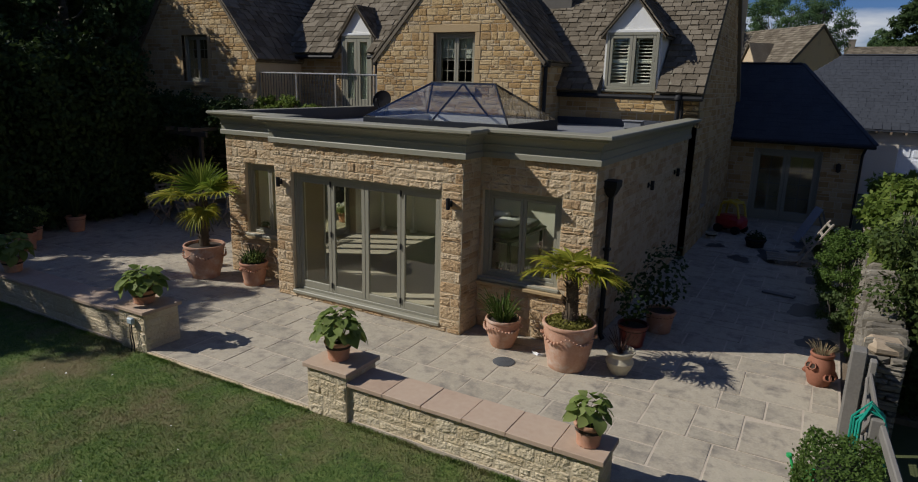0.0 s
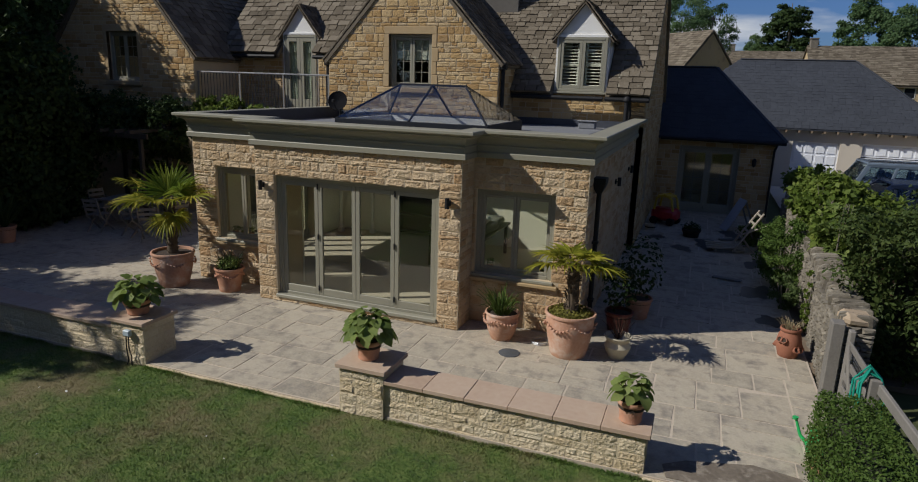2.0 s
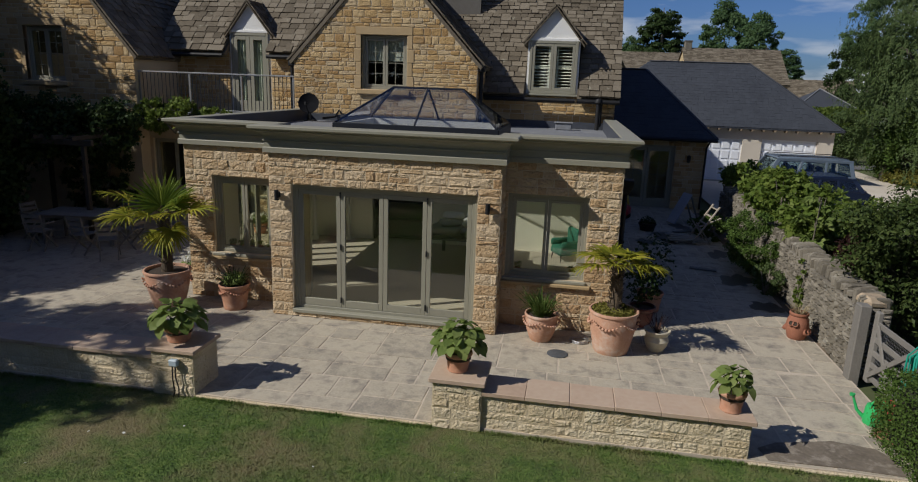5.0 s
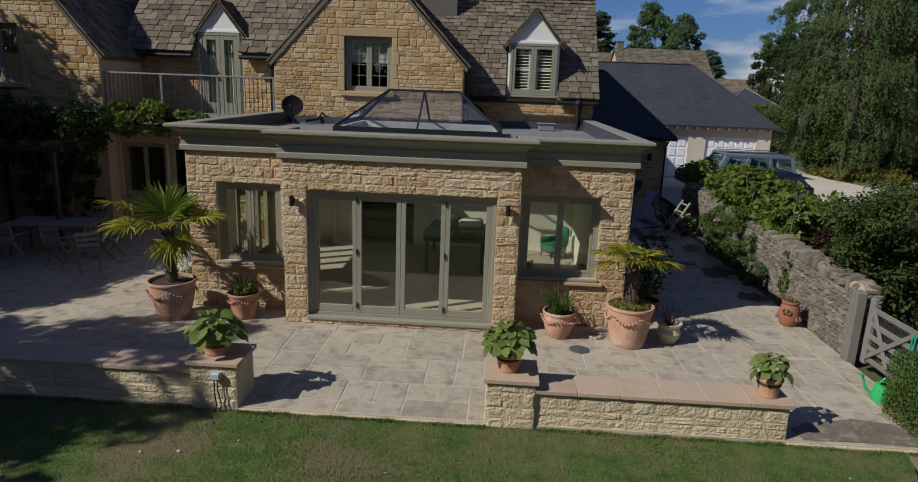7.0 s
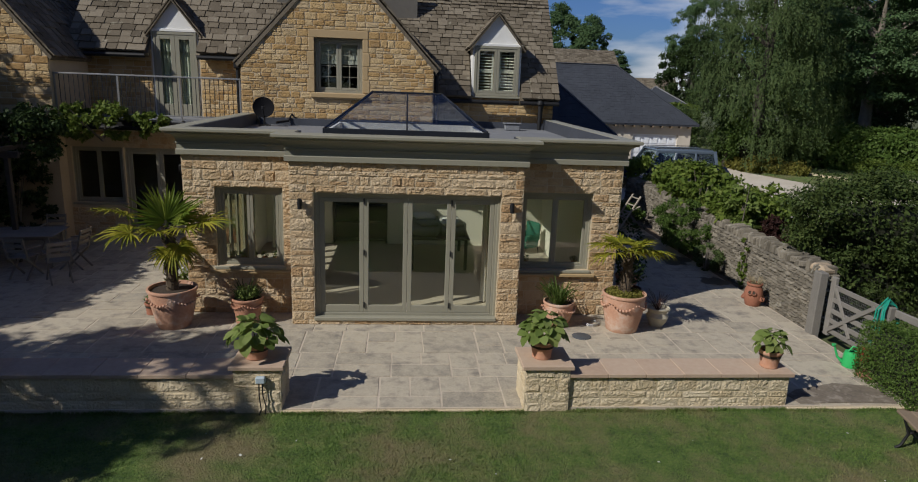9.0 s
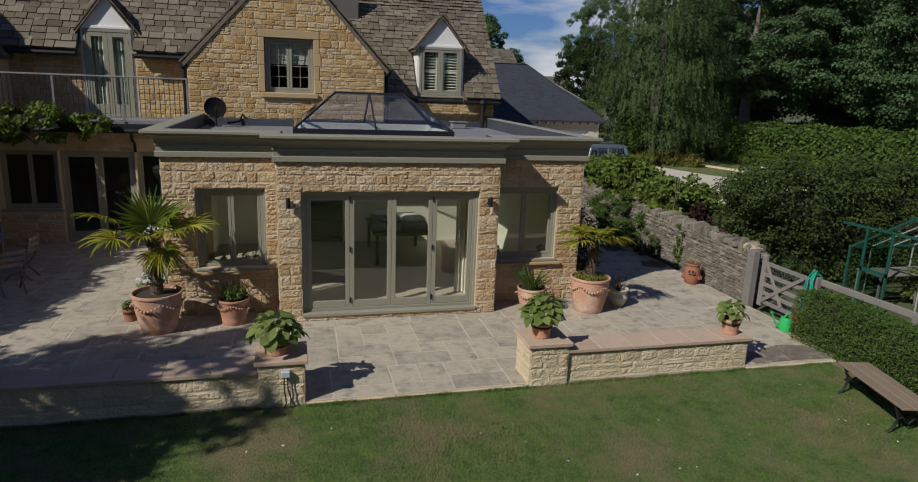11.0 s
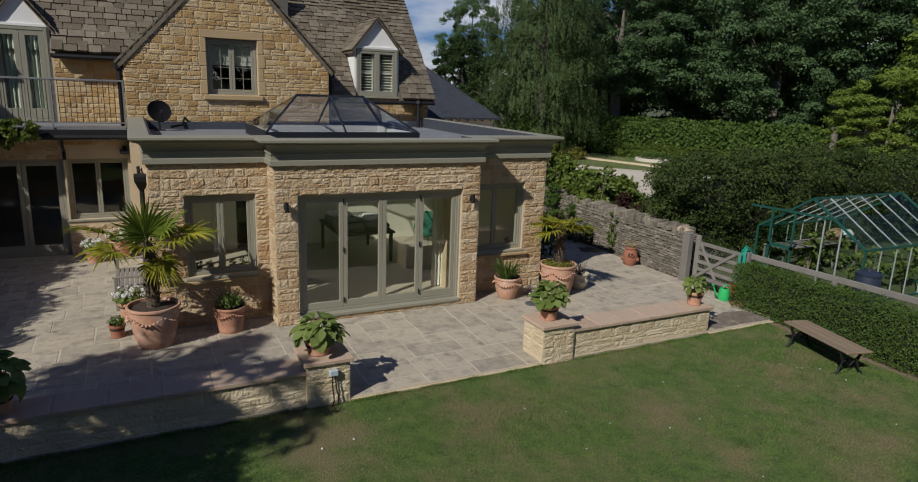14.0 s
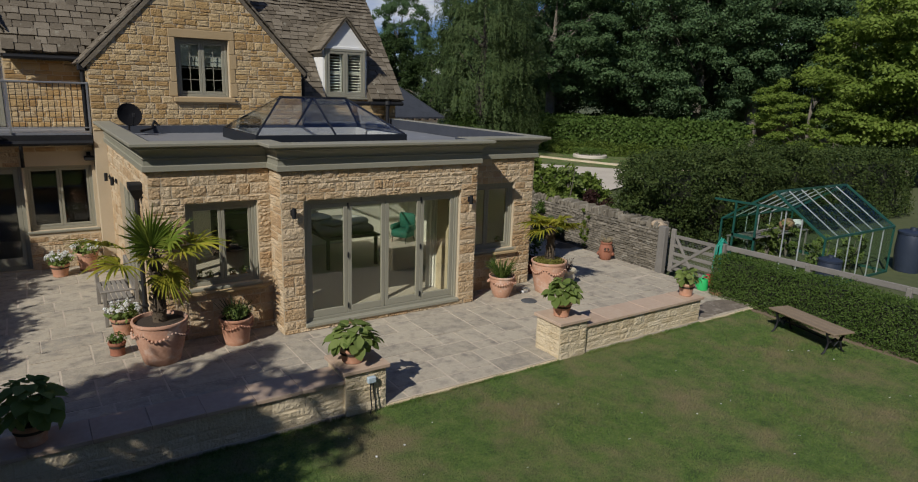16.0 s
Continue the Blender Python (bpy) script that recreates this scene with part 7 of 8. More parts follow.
p = potted("potted_agapanthus", "strap-leaved agapanthus in a garlanded terracotta pot", "potted plant", pose(-4.0, 8.60, 0), .275, .165, .46, M_TERRA_PALE, .03, 4)
strap_plant(p, .40, 110, .52, M_LEAF_STRAP, 1, .012, 1.0, .13)
p = potted("potted_rosemary", "dark bushy plant in a tapered terracotta pot", "potted plant", pose(-9.48, 8.68, 0), .27, .19, .46, M_TERRA, .0, 4)
strap_plant(p, .42, 70, .36, M_LEAF_DARK, 2, .010, 1.0, .16)
bushy_plant(p, .42, .22, .24, 500, .05, M_LEAF_BROAD, 3)
urn = thing("urn_pot", "cream glazed urn with a bronze cordyline", "potted plant", pose(-2.15, 8.60, 0))
part("pot", Build().lathe([(0, 0), (.12, 0), (.125, .02), (.17, .1), (.20, .19), (.175, .24), (.165, .27), (.195, .32), (.215, .345), (.21, .36), (.19, .355), (.17, .31), (.1, .30), (0, .30)], 28), M_URN, urn, smooth=40)
strap_plant(urn, .29, 26, .34, M_LEAF_RED, 4, .008, .7, .03)
p = potted("red_pot", "dark red glazed pot with an evergreen shrub", "potted plant", pose(-2.28, 9.75, 0), .24, .17, .36, surface("oxblood_glaze", [(0.10, 0.02, 0.015), (0.16, 0.035, 0.025)], 0.3, 20, 3, 0.05))
bushy_plant(p, .34, .32, .9, 330, .08, M_LEAF_DARK, 5)
p = potted("potted_olive", "tall leafy shrub in a dark pot beside the wall", "potted plant", pose(-2.05, 10.6, 0), .25, .18, .38, M_TERRA)
bushy_plant(p, .36, .40, 1.2, 420, .085, M_LEAF_DARK, 6)

straw = potted("strawberry_pot", "terracotta strawberry pot with side pockets and dry stems", "pot", pose(.34, 9.80, 0), .15, .13, .47, M_TERRA_DARK, .05)
for k in range(9):
    a, z = 2 * math.pi * k / 4.5 + (.35 if k > 4 else 0), (.30 if k % 2 else .17)
    q = Matrix.Translation((math.cos(a) * .192, math.sin(a) * .192, z)) @ Matrix.Rotation(a, 4, "Z") @ Matrix.Rotation(radians(62), 4, "Y")
    b = Build().lathe([(.05, -.035), (.055, .0), (.05, .02), (.038, .018), (.036, -.01)], 12)
    b.v = [tuple(q @ Vector(v)) for v in b.v]
    part("pocket", b, M_TERRA_DARK, straw, smooth=50)
    b = Build().lathe([(0, .004), (.04, .004), (.04, -.02), (0, -.02)], 12)
    b.v = [tuple(q @ Vector(v)) for v in b.v]
    part("pocket_soil", b, M_SOIL, straw)
strap_plant(straw, .42, 60, .22, surface("dry_straw", [(0.22, 0.17, 0.09), (0.32, 0.26, 0.15)], 0.9, 20, 2, 0), 7, .005, .9, .1)


def flower_pot(x, y, seed, rim=.2, h=.3, r=.26, label="white geraniums in a terracotta pot", z=0.0, blooms=26):
    p = potted("flower_pot", label, "potted plant", pose(x, y, z), rim, rim * .72, h, M_TERRA, group="white flower pots")
    bushy_plant(p, h - .04, r, .26, 320, .075, M_LEAF_BROAD, seed)
    rng = random.Random(seed)
    for k in range(blooms):
        a, e = rng.uniform(0, 6.28), rng.uniform(.1, 1.0)
        c = Vector((math.cos(a) * r * math.sqrt(1 - e * e * .8), math.sin(a) * r * math.sqrt(1 - e * e * .8), h + .10 + e * .16))
        b = Build()
        for q in range(14):
            d = Vector((rng.gauss(0, 1), rng.gauss(0, 1), rng.gauss(.4, .8))).normalized()
            t = d.orthogonal().normalized()
            s = d.cross(t)
            o = c + d * .035
            b.add([o - t * .018, o + s * .018 + d * .006, o + t * .018, o - s * .018 + d * .006], [(0, 1, 2, 3)])
        part("bloom", b, M_FLOWER, p, fix=False)
    return p


flower_pot(-11.02, 9.98, 1)
flower_pot(-11.75, 14.2, 2, .19, .28, .25)
flower_pot(-11.2, 14.45, 3, .22, .42, .30)
p = potted("herb_pot", "small weathered pot with a silvery herb", "potted plant", pose(-11.22, 9.05, 0), .125, .1, .22, M_TERRA_DARK)
bushy_plant(p, .2, .14, .16, 260, .035, M_LEAF_HEDGE, 9)
p = potted("yucca_pot", "spiky yucca in a terracotta pot by the hedge", "potted plant", pose(-16.5, 9.3, 0), .24, .17, .4, M_TERRA)
strap_plant(p, .38, 60, .8, M_LEAF_DARK, 10, .02, .5, .06)
p = potted("shrub_pot", "leafy shrub in a large pot at the shaded terrace end", "potted plant", pose(-15.6, 7.6, 0), .26, .19, .42, M_TERRA)
bushy_plant(p, .4, .4, .6, 700, .09, M_LEAF_DARK, 11)
p = potted("shrub_pot", "leafy shrub in a pot at the shaded terrace end", "potted plant", pose(-16.4, 8.2, 0), .22, .16, .36, M_TERRA)
bushy_plant(p, .34, .35, .5, 600, .08, M_LEAF_BROAD, 12)
tagged(part("drain_cover", Build().lathe([(0, .012), (.15, .012), (.165, .006), (.165, -.01), (0, -.01)], 28, (-3.70, 8.04, .004)), surface("cast_iron_drain", [(0.05, 0.055, 0.06), (0.10, 0.105, 0.11)], .7, 40, 4, .3), smooth=40), "round dark cast-iron drain cover in the paving", "drain cover")
b = Build()
rng = random.Random(2)
for k in range(5):
    r, z = .13 + rng.uniform(-.03, .03), .012 + k * .006
    b.tube([(-3.36 + math.cos(a * .52) * r + rng.uniform(-.01, .01), 8.66 + math.sin(a * .52) * r, z) for a in range(13)], .005, 5)
tagged(part("cable_coil", b, M_RAIL), "loose coil of grey cable on the paving", "cable")

# ---- things by the gate ----
M_CANGREEN = surface("bright_green_plastic", [(0.02, 0.34, 0.09), (0.03, 0.42, 0.12)], 0.4, 20, 2, 0.03)
can = thing("watering_can", "bright green plastic watering can on the paving", "watering can", pose(.36, 6.82, 0, 0, 0, 160))
part("can_body", Build().lathe([(0, 0), (.12, 0), (.125, .02), (.115, .2), (.10, .25), (.07, .26), (.06, .25)], 20), M_CANGREEN, can, smooth=40)
part("spout", Build().tube([(.1, 0, .05), (.2, 0, .14), (.27, 0, .33)], [.03, .02, .014], 8).lathe([(0, 0), (.035, 0), (.03, -.03)], 10, (.275, 0, .345)), M_CANGREEN, can, smooth=50)
part("handle", Build().tube([(.05, 0, .25), (0, 0, .34), (-.11, 0, .31), (-.15, 0, .18), (-.11, 0, .06)], .014, 8), M_CANGREEN, can, smooth=60)
tagged(part("plant_saucer", Build().lathe([(0, .015), (.14, .015), (.165, .05), (.18, .055), (.16, .0), (0, 0)], 24, (.40, 6.45, 0)), M_TERRA, smooth=40), "shallow terracotta plant saucer on the paving", "saucer")
mc = thing("metal_can", "old grey galvanised watering can by the hedge", "watering can", pose(.56, 6.30, 0, 0, 0, 220))
part("can_body", Build().lathe([(0, 0), (.10, 0), (.10, .2), (.06, .25), (.05, .25)], 18), M_RAIL, mc, smooth=40)
part("spout", Build().tube([(.09, 0, .05), (.2, 0, .2)], [.022, .012], 8), M_RAIL, mc)
part("handle", Build().tube([(.04, 0, .25), (-.04, 0, .33), (-.12, 0, .2), (-.1, 0, .08)], .01, 6), M_RAIL, mc)
M_HOSE = surface("turquoise_hose", [(0.01, 0.24, 0.17), (0.02, 0.32, 0.23)], 0.4, 20, 2, 0)
hose = thing("garden_hose", "turquoise garden hose coiled over the fence post", "hose", pose(.74, 6.68, 0))
rng = random.Random(6)
for k in range(9):
    dx, dz, y0 = rng.uniform(-.07, .03), rng.uniform(.3, .7), rng.uniform(-.2, .16)
    pts = [(-.11 + dx, y0, 1.05 - dz), (-.12 + dx, y0 * .6, 1.0), (-.05, y0 * .3, 1.10 + .012 * k), (.06, y0 * .5, 1.08), (.12, y0 * .8, .9), (.12, y0 * 1.3, 1.0 - dz * .6)]
    part("loop", Build().tube(pts, .0115, 6), M_HOSE, hose, smooth=60)
part("loose_end", Build().tube([(-.11, .05, .7), (-.13, .12, .5), (-.12, .05, .25), (-.15, -.1, .1)], .011, 6), M_HOSE, hose, smooth=60)
toys = thing("red_toy_tractor", "red plastic ride-on toy by the gate", "toy", pose(.62, 6.86, 0, 0, 0, 40))
M_RED = surface("red_plastic", [(0.36, 0.02, 0.025), (0.45, 0.03, 0.035)], 0.4, 20, 2, 0)
part("toy_body", Build().box(-.18, .18, -.09, .09, .08, .22, .03).box(-.17, -.06, -.08, .08, .2, .34, .02), M_RED, toys)
for x in (-.12, .12):
    for y in (-.1, .1):
        part("toy_wheel", Build().lathe([(0, -.02), (.07, -.02), (.07, .02), (0, .02)], 12), M_BLACK, toys, m=pose(x, y, .07, 90, 0, 0))

# ---- fittings on the walls and roof ----


def wall_lamp(x, y, z, turn, label="small black cylinder wall light"):
    w = thing("wall_light", label + " on the stone wall", "wall light", pose(x, y, z, 0, 0, turn), "outdoor wall lights")
    part("back_plate", Build().box(-.035, .035, -.03, .0, -.05, .05, .008), M_BLACK, w)
    part("lamp_body", Build().lathe([(0, -.085), (.036, -.085), (.036, .085), (0, .085)], 16, (0, -.085, 0)), M_BLACK, w, smooth=40)
    part("arm", Build().box(-.012, .012, -.06, -.028, -.012, .012), M_BLACK, w)


wall_lamp(-8.52, YB - .02, 2.15, 0)
wall_lamp(-4.96, YB - .02, 2.15, 0)
wall_lamp(X1 + .02, 12.2, 2.2, 90)
wall_lamp(X1 + .02, 14.5, 2.2, 90)
wall_lamp(X0 - .02, 14.3, 2.10, -90)
wall_lamp(X0 - .02, 13.1, 2.17, -90)


def hopper(x, y, side, label):
    h = thing("rainwater_hopper", label, "downpipe", pose(x, y, 0))
    s = side
    b = Build()
    rows = [(.14, .1, 2.60), (.15, .11, 2.58), (.145, .105, 2.5), (.08, .07, 2.38), (.05, .05, 2.34)]
    vs = [(s * .09 + sx * w * .75, sy * w, z) for w, d, z in rows for sx, sy in ((-1, -1), (1, -1), (1, 1), (-1, 1))]
    fs = [(i * 4 + k, i * 4 + (k + 1) % 4, (i + 1) * 4 + (k + 1) % 4, (i + 1) * 4 + k) for i in range(4) for k in range(4)] + [(0, 1, 2, 3), (19, 18, 17, 16)]
    part("hopper_head", b.add(vs, fs), M_BLACK, h)
    part("pipe", Build().tube([(s * .09, 0, 2.36), (s * .09, 0, .12), (s * .14, 0, .04)], .04, 10), M_BLACK, h, smooth=50)
    for z in (.5, 1.5):
        part("bracket", Build().box(s * .09 - .05, s * .09 + .05, -.055, .055, z, z + .04), M_BLACK, h)


hopper(X1, 9.62, 1, "black rainwater hopper and downpipe on the east wall")
hopper(X0, 9.74, -1, "black rainwater hopper and downpipe on the west wall")
tagged(part("floodlight", Build().box(-11.06, -10.86, 14.72, 14.88, 2.42, 2.52, .015).box(-11.0, -10.92, 14.86, 14.9, 2.44, 2.6), M_BLACK), "black floodlight under the balcony", "floodlight")
dish = thing("satellite_dish", "dark grey satellite dish on the flat roof", "satellite dish", pose(-10.2, 13.95, 3.03))
b = Build().lathe([(0, .0), (.1, .008), (.18, .03), (.25, .065), (.255, .07), (.25, .077), (.18, .042), (0, .014)], 24)
q = Matrix.Translation((0, 0, .42)) @ Matrix.Rotation(radians(70), 4, "X") @ Matrix.Rotation(radians(12), 4, "Y")
b.v = [tuple(q @ Vector(v)) for v in b.v]
part("reflector", b, surface("matt_black_mesh", [(0.008, 0.008, 0.009), (0.016, 0.016, 0.018)], 0.9, 60, 4, 0.1, gloss=0.05), dish, smooth=50)
part("arm", Build().tube([(0, 0, .2), (.05, -.2, .25), (.06, -.34, .42)], .012, 6), M_BLACK, dish)
part("receiver", Build().box(.03, .09, -.38, -.30, .40, .48, .01), M_BLACK, dish)
part("mast", Build().tube([(0, .08, 0), (0, .08, .45)], .022, 8).box(-.12, .12, -.05, .2, 0, .02), M_BLACK, dish)
tagged(part("roof_cable", Build().tube([(-9.95, 14.2, 3.1), (-9.7, 14.4, 3.14), (-9.62, 14.5, 3.3), (-9.5, 14.5, 3.15)], .03, 8), M_BLACK, smooth=50), "short black pipe bend on the flat roof", "pipe")
flue = thing("roof_flue", "short black metal flue with a cowl on the flat roof", "flue", pose(-3.12, 15.6, 3.03))
part("pipe", Build().tube([(0, 0, 0), (0, 0, .62)], .055, 10), M_BLACK, flue, smooth=50)
part("cowl", Build().lathe([(0, .8), (.07, .78), (.1, .72), (.1, .68), (.06, .66), (.06, .6)], 14), M_BLACK, flue, smooth=40)
vent = thing("roof_box", "small grey metal vent box on the flat roof", "vent", pose(-3.95, 15.1, 3.03))
part("vent_body", Build().box(-.2, .2, -.12, .12, 0, .17, .02), M_LEAD, vent)
part("lid", Build().box(-.24, .24, -.15, .15, .17, .195, .01), M_LEAD, vent)
sb = thing("socket_box", "pale blue-grey outdoor socket box with cable on a pier", "socket", pose(-8.57, 5.465, .44))
part("socket_case", Build().box(-.06, .06, -.045, .02, -.045, .045, .012), surface("pale_blue_plastic", [(0.35, 0.42, 0.46), (0.42, 0.50, 0.54)], .5, 20, 2, 0), sb)
part("cable", Build().tube([(0.02, -.02, -.04), (.025, -.03, -.2), (.06, -.03, -.35), (.05, -.03, -.48)], .009, 6).tube([(-.02, -.02, -.04), (-.02, -.03, -.22), (.0, -.03, -.4), (-.03, -.03, -.48)], .009, 6), M_BLACK, sb)

# window dressings
M_LINEN_GREY = surface("pale_grey_linen", [(0.40, 0.42, 0.42), (0.50, 0.52, 0.51)], .9, 20, 2, .1)
bl = thing("roman_blind", "half-drawn white blind inside the gable window", "blind", pose(GWIN[0], GY + .24, GWIN[2]))
w_ = GWIN[1] - GWIN[0]
for x0, x1 in ((.07, w_ / 2 - .03), (w_ / 2 + .03, w_ - .07)):
    bb = Build()
    zs = [(1.28, 0), (1.0, 0), (.995, .008), (.80, .008), (.795, .016), (.70, .016), (.69, .0)]
    vs = [(x, -y, z) for z, y in zs for x in (x0, x1)]
    part("blind_cloth", bb.add(vs, [(2 * i, 2 * i + 1, 2 * i + 3, 2 * i + 2) for i in range(len(zs) - 1)]), M_LINEN_GREY, bl, fix=False)
sh = thing("window_shutters", "white louvred shutters inside the dormer window", "shutters", pose(DRM_R[0] + .05, 15.95, 3.96))
ww = (DRM_R[1] - DRM_R[0] - .1) / 2
lou = Build().box(-ww / 2 + .12, ww / 2 - .12, -.028, .028, -.004, .004, m=Matrix.Rotation(radians(20), 4, "X")).mesh("louvre", M_WHITE)
for k in range(2):
    cx = ww * (k + .5)
    part("shutter_frame", Build().box(cx - ww / 2 + .08, cx - ww / 2 + .13, -.015, .015, .04, 1.2).box(cx + ww / 2 - .13, cx + ww / 2 - .08, -.015, .015, .04, 1.2).box(cx - ww / 2 + .13, cx + ww / 2 - .13, -.015, .015, .58, .64), M_WHITE, sh)
    for j in range(14):
        ob = new("louvre", lou)
        ob.parent, ob.matrix_basis = sh, pose(cx, 0, .10 + j * .078)
cu = thing("curtains", "pale full-length curtains behind the balcony doors", "curtain", pose(DRM_L[0] + .1, LY + .09, 3.12))
M_CURTAIN = surface("sage_curtain", [(0.46, 0.50, 0.46), (0.58, 0.62, 0.57)], .9, 20, 2, .1)
for x0, x1 in ((.02, .49), (.55, 1.02)):
    vs = []
    for i in range(25):
        t = i / 24
        for z in (0, 1.95):
            vs.append((x0 + (x1 - x0) * t, .03 * math.sin(t * 30), z))
    part("curtain", Build().add(vs, [(2 * i, 2 * i + 2, 2 * i + 3, 2 * i + 1) for i in range(24)]), M_CURTAIN, cu, fix=False)

# ---- terrace furniture ----


def teak_bench(m, ln=1.45):
    t = thing("teak_bench", "silvered teak garden bench against the west wall", "bench", m)
    for x in (-ln / 2 + .03, ln / 2 - .03):
        part("leg", Build().box(x - .03, x + .03, -.28, -.22, 0, .62, .006), M_WOOD, t)
        part("leg", Build().box(x - .03, x + .03, .22, .28, 0, .92, .006), M_WOOD, t)
        part("armrest", Build().box(x - .035, x + .035, -.31, .24, .62, .65, .008), M_WOOD, t)
        part("side_rail", Build().box(x - .02, x + .02, -.22, .22, .36, .43), M_WOOD, t)
    for k in range(6):
        part("seat_slat", Build().box(-ln / 2 + .03, ln / 2 - .03, -.27 + k * .082, -.205 + k * .082, .42, .44, .005), M_WOOD, t)
    part("back_rail", Build().box(-ln / 2 + .06, ln / 2 - .06, .235, .27, .86, .93, .008), M_WOOD, t)
    part("back_rail", Build().box(-ln / 2 + .06, ln / 2 - .06, .235, .265, .5, .55, .008), M_WOOD, t)
    for k in range(13):
        x = -ln / 2 + .14 + k * (ln - .28) / 12
        part("back_slat", Build().box(x - .018, x + .018, .242, .26, .55, .86), M_WOOD, t)
    return t


teak_bench(pose(-10.98, 11.1, 0, 0, 0, -90))
tab = thing("garden_table", "dark slatted garden table in the shade", "table", pose(-15.2, 12.1, 0, 0, 0, 8))
for k in range(10):
    part("table_slat", Build().box(-.95, .95, -.5 + k * .1, -.41 + k * .1, .71, .735, .005), M_WOOD, tab)
for x in (-.8, .8):
    for y in (-.4, .4):
        part("leg", Build().box(x - .035, x + .035, y - .035, y + .035, 0, .71, .006), M_WOOD, tab)
part("apron", Build().box(-.82, .82, -.42, -.39, .63, .71).box(-.82, .82, .39, .42, .63, .71), M_WOOD, tab)


def folding_chair(m):
    c = thing("folding_chair", "folding wooden slatted chair at the garden table", "chair", m, "chairs round the garden table")
    for x in (-.2, .2):
        part("leg", Build().bar((x, -.26, 0), (x, .2, .46), .025, .035), M_WOOD, c)
        part("back_leg", Build().bar((x * .9, .24, 0), (x * .9, -.2, .46), .025, .035), M_WOOD, c)
        part("back_post", Build().bar((x, .16, .42), (x, .28, .88), .025, .035), M_WOOD, c)
        part("armrest", Build().bar((x * 1.15, -.2, .63), (x * 1.15, .24, .66), .04, .02), M_WOOD, c)
    for k in range(5):
        part("seat_slat", Build().box(-.2, .2, -.2 + k * .085, -.135 + k * .085, .45, .465), M_WOOD, c)
    for k in range(3):
        part("back_slat", Build().box(-.2, .2, .2 + k * .03, .215 + k * .03, .56 + k * .12, .63 + k * .12), M_WOOD, c)
    return c


ch = folding_chair(pose(-14.5, 11.15, 0, 0, 0, 175))
for x, y, a in ((-15.6, 11.1, 190), (-13.85, 11.9, 265), (-14.9, 13.1, 5), (-16.5, 12.0, 80), (-13.7, 10.9, 215)):
    copy_thing(ch, pose(x, y, 0, 0, 0, a))

# ---- clutter in the side passage ----
M_YEL = surface("yellow_plastic", [(0.50, 0.34, 0.02), (0.6, 0.42, 0.03)], .4, 20, 2, 0)
tc = thing("toy_car", "red and yellow plastic ride-in toy car", "toy", pose(-2.1, 19.6, 0, 0, 0, -20))
part("toy_body", Build().box(-.4, .4, -.25, .25, .12, .5, .1), M_RED, tc, smooth=40)
for y in (-.2, .2):
    part("roof_pillar", Build().tube([(-.3, y, .45), (-.25, y, .8), (.0, y, .92), (.22, y, .8), (.3, y, .45)], .035, 8), M_YEL, tc, smooth=60)
part("toy_roof", Build().box(-.24, .22, -.24, .24, .84, .9, .03), M_YEL, tc)
for x in (-.26, .26):
    for y in (-.24, .24):
        part("toy_wheel", Build().lathe([(0, -.05), (.12, -.05), (.12, .05), (0, .05)], 14), M_BLACK, tc, m=pose(x, y, .12, 90, 0, 0))
p = potted("plant_tub", "low pale tub beside the house wall", "tub", pose(-2.45, 18.5, 0), .16, .12, .16, M_URN)
p = potted("plant_tub", "dark tub with a low plant in the passage", "tub", pose(-1.3, 18.1, 0), .26, .2, .22, M_BLACK)
bushy_plant(p, .2, .26, .2, 260, .06, M_LEAF_DARK, 14)
M_SLIDE = surface("pale_blue_board", [(0.30, 0.34, 0.40), (0.40, 0.44, 0.50)], .6, 20, 2, .05)
sl = thing("leaning_board", "pale board leaning beside the outbuilding", "board", pose(-.1, 19.6, 0, 0, 0, 20))
part("board_panel", Build().bar((-.35, 0, .02), (.15, 0, .95), .5, .03), M_SLIDE, sl)
part("board_leg", Build().bar((.5, -.2, 0), (.15, -.2, .9), .04, .04).bar((.5, .2, 0), (.15, .2, .9), .04, .04), M_GATE, sl)
for k, (x, y, a, ln, z) in enumerate(((-.35, 17.4, 8, 1.0, .03), (-.15, 18.2, 30, .9, .03), (-.45, 13.9, -12, .6, .03))):
    tagged(part("loose_plank", Build().box(-ln / 2, ln / 2, -.07, .07, 0, .035, .006), M_GATE, m=pose(x, y, z - .02, 0, 0, a)), "weathered loose plank lying on the paving", "plank", "loose planks")
M_BLEACHED = surface("bleached_pale_timber", [(0.27, 0.235, 0.18), (0.38, 0.335, 0.27)], 0.85, 40, 4, 0.25, vary=0.3)
br = thing("broken_chair", "collapsed pale timber garden chair by the stone wall", "chair", pose(-.16, 16.8, 0, 0, 0, 8) @ Matrix.Scale(1.12, 4))
for y in (-.22, .22):
    part("back_rail", Build().bar((-.12, y, .04), (.44, y, .96), .05, .035, bevel=.006), M_BLEACHED, br)
    part("leg", Build().bar((.34, y * .8, .02), (-.06, y * .8, .55), .045, .03, bevel=.006), M_BLEACHED, br)
for t in (.35, .52, .72, .92):
    part("back_slat", Build().bar((-.12 + .56 * t, -.21, .04 + .92 * t), (-.12 + .56 * t, .21, .04 + .92 * t), .06, .02, bevel=.004), M_BLEACHED, br)
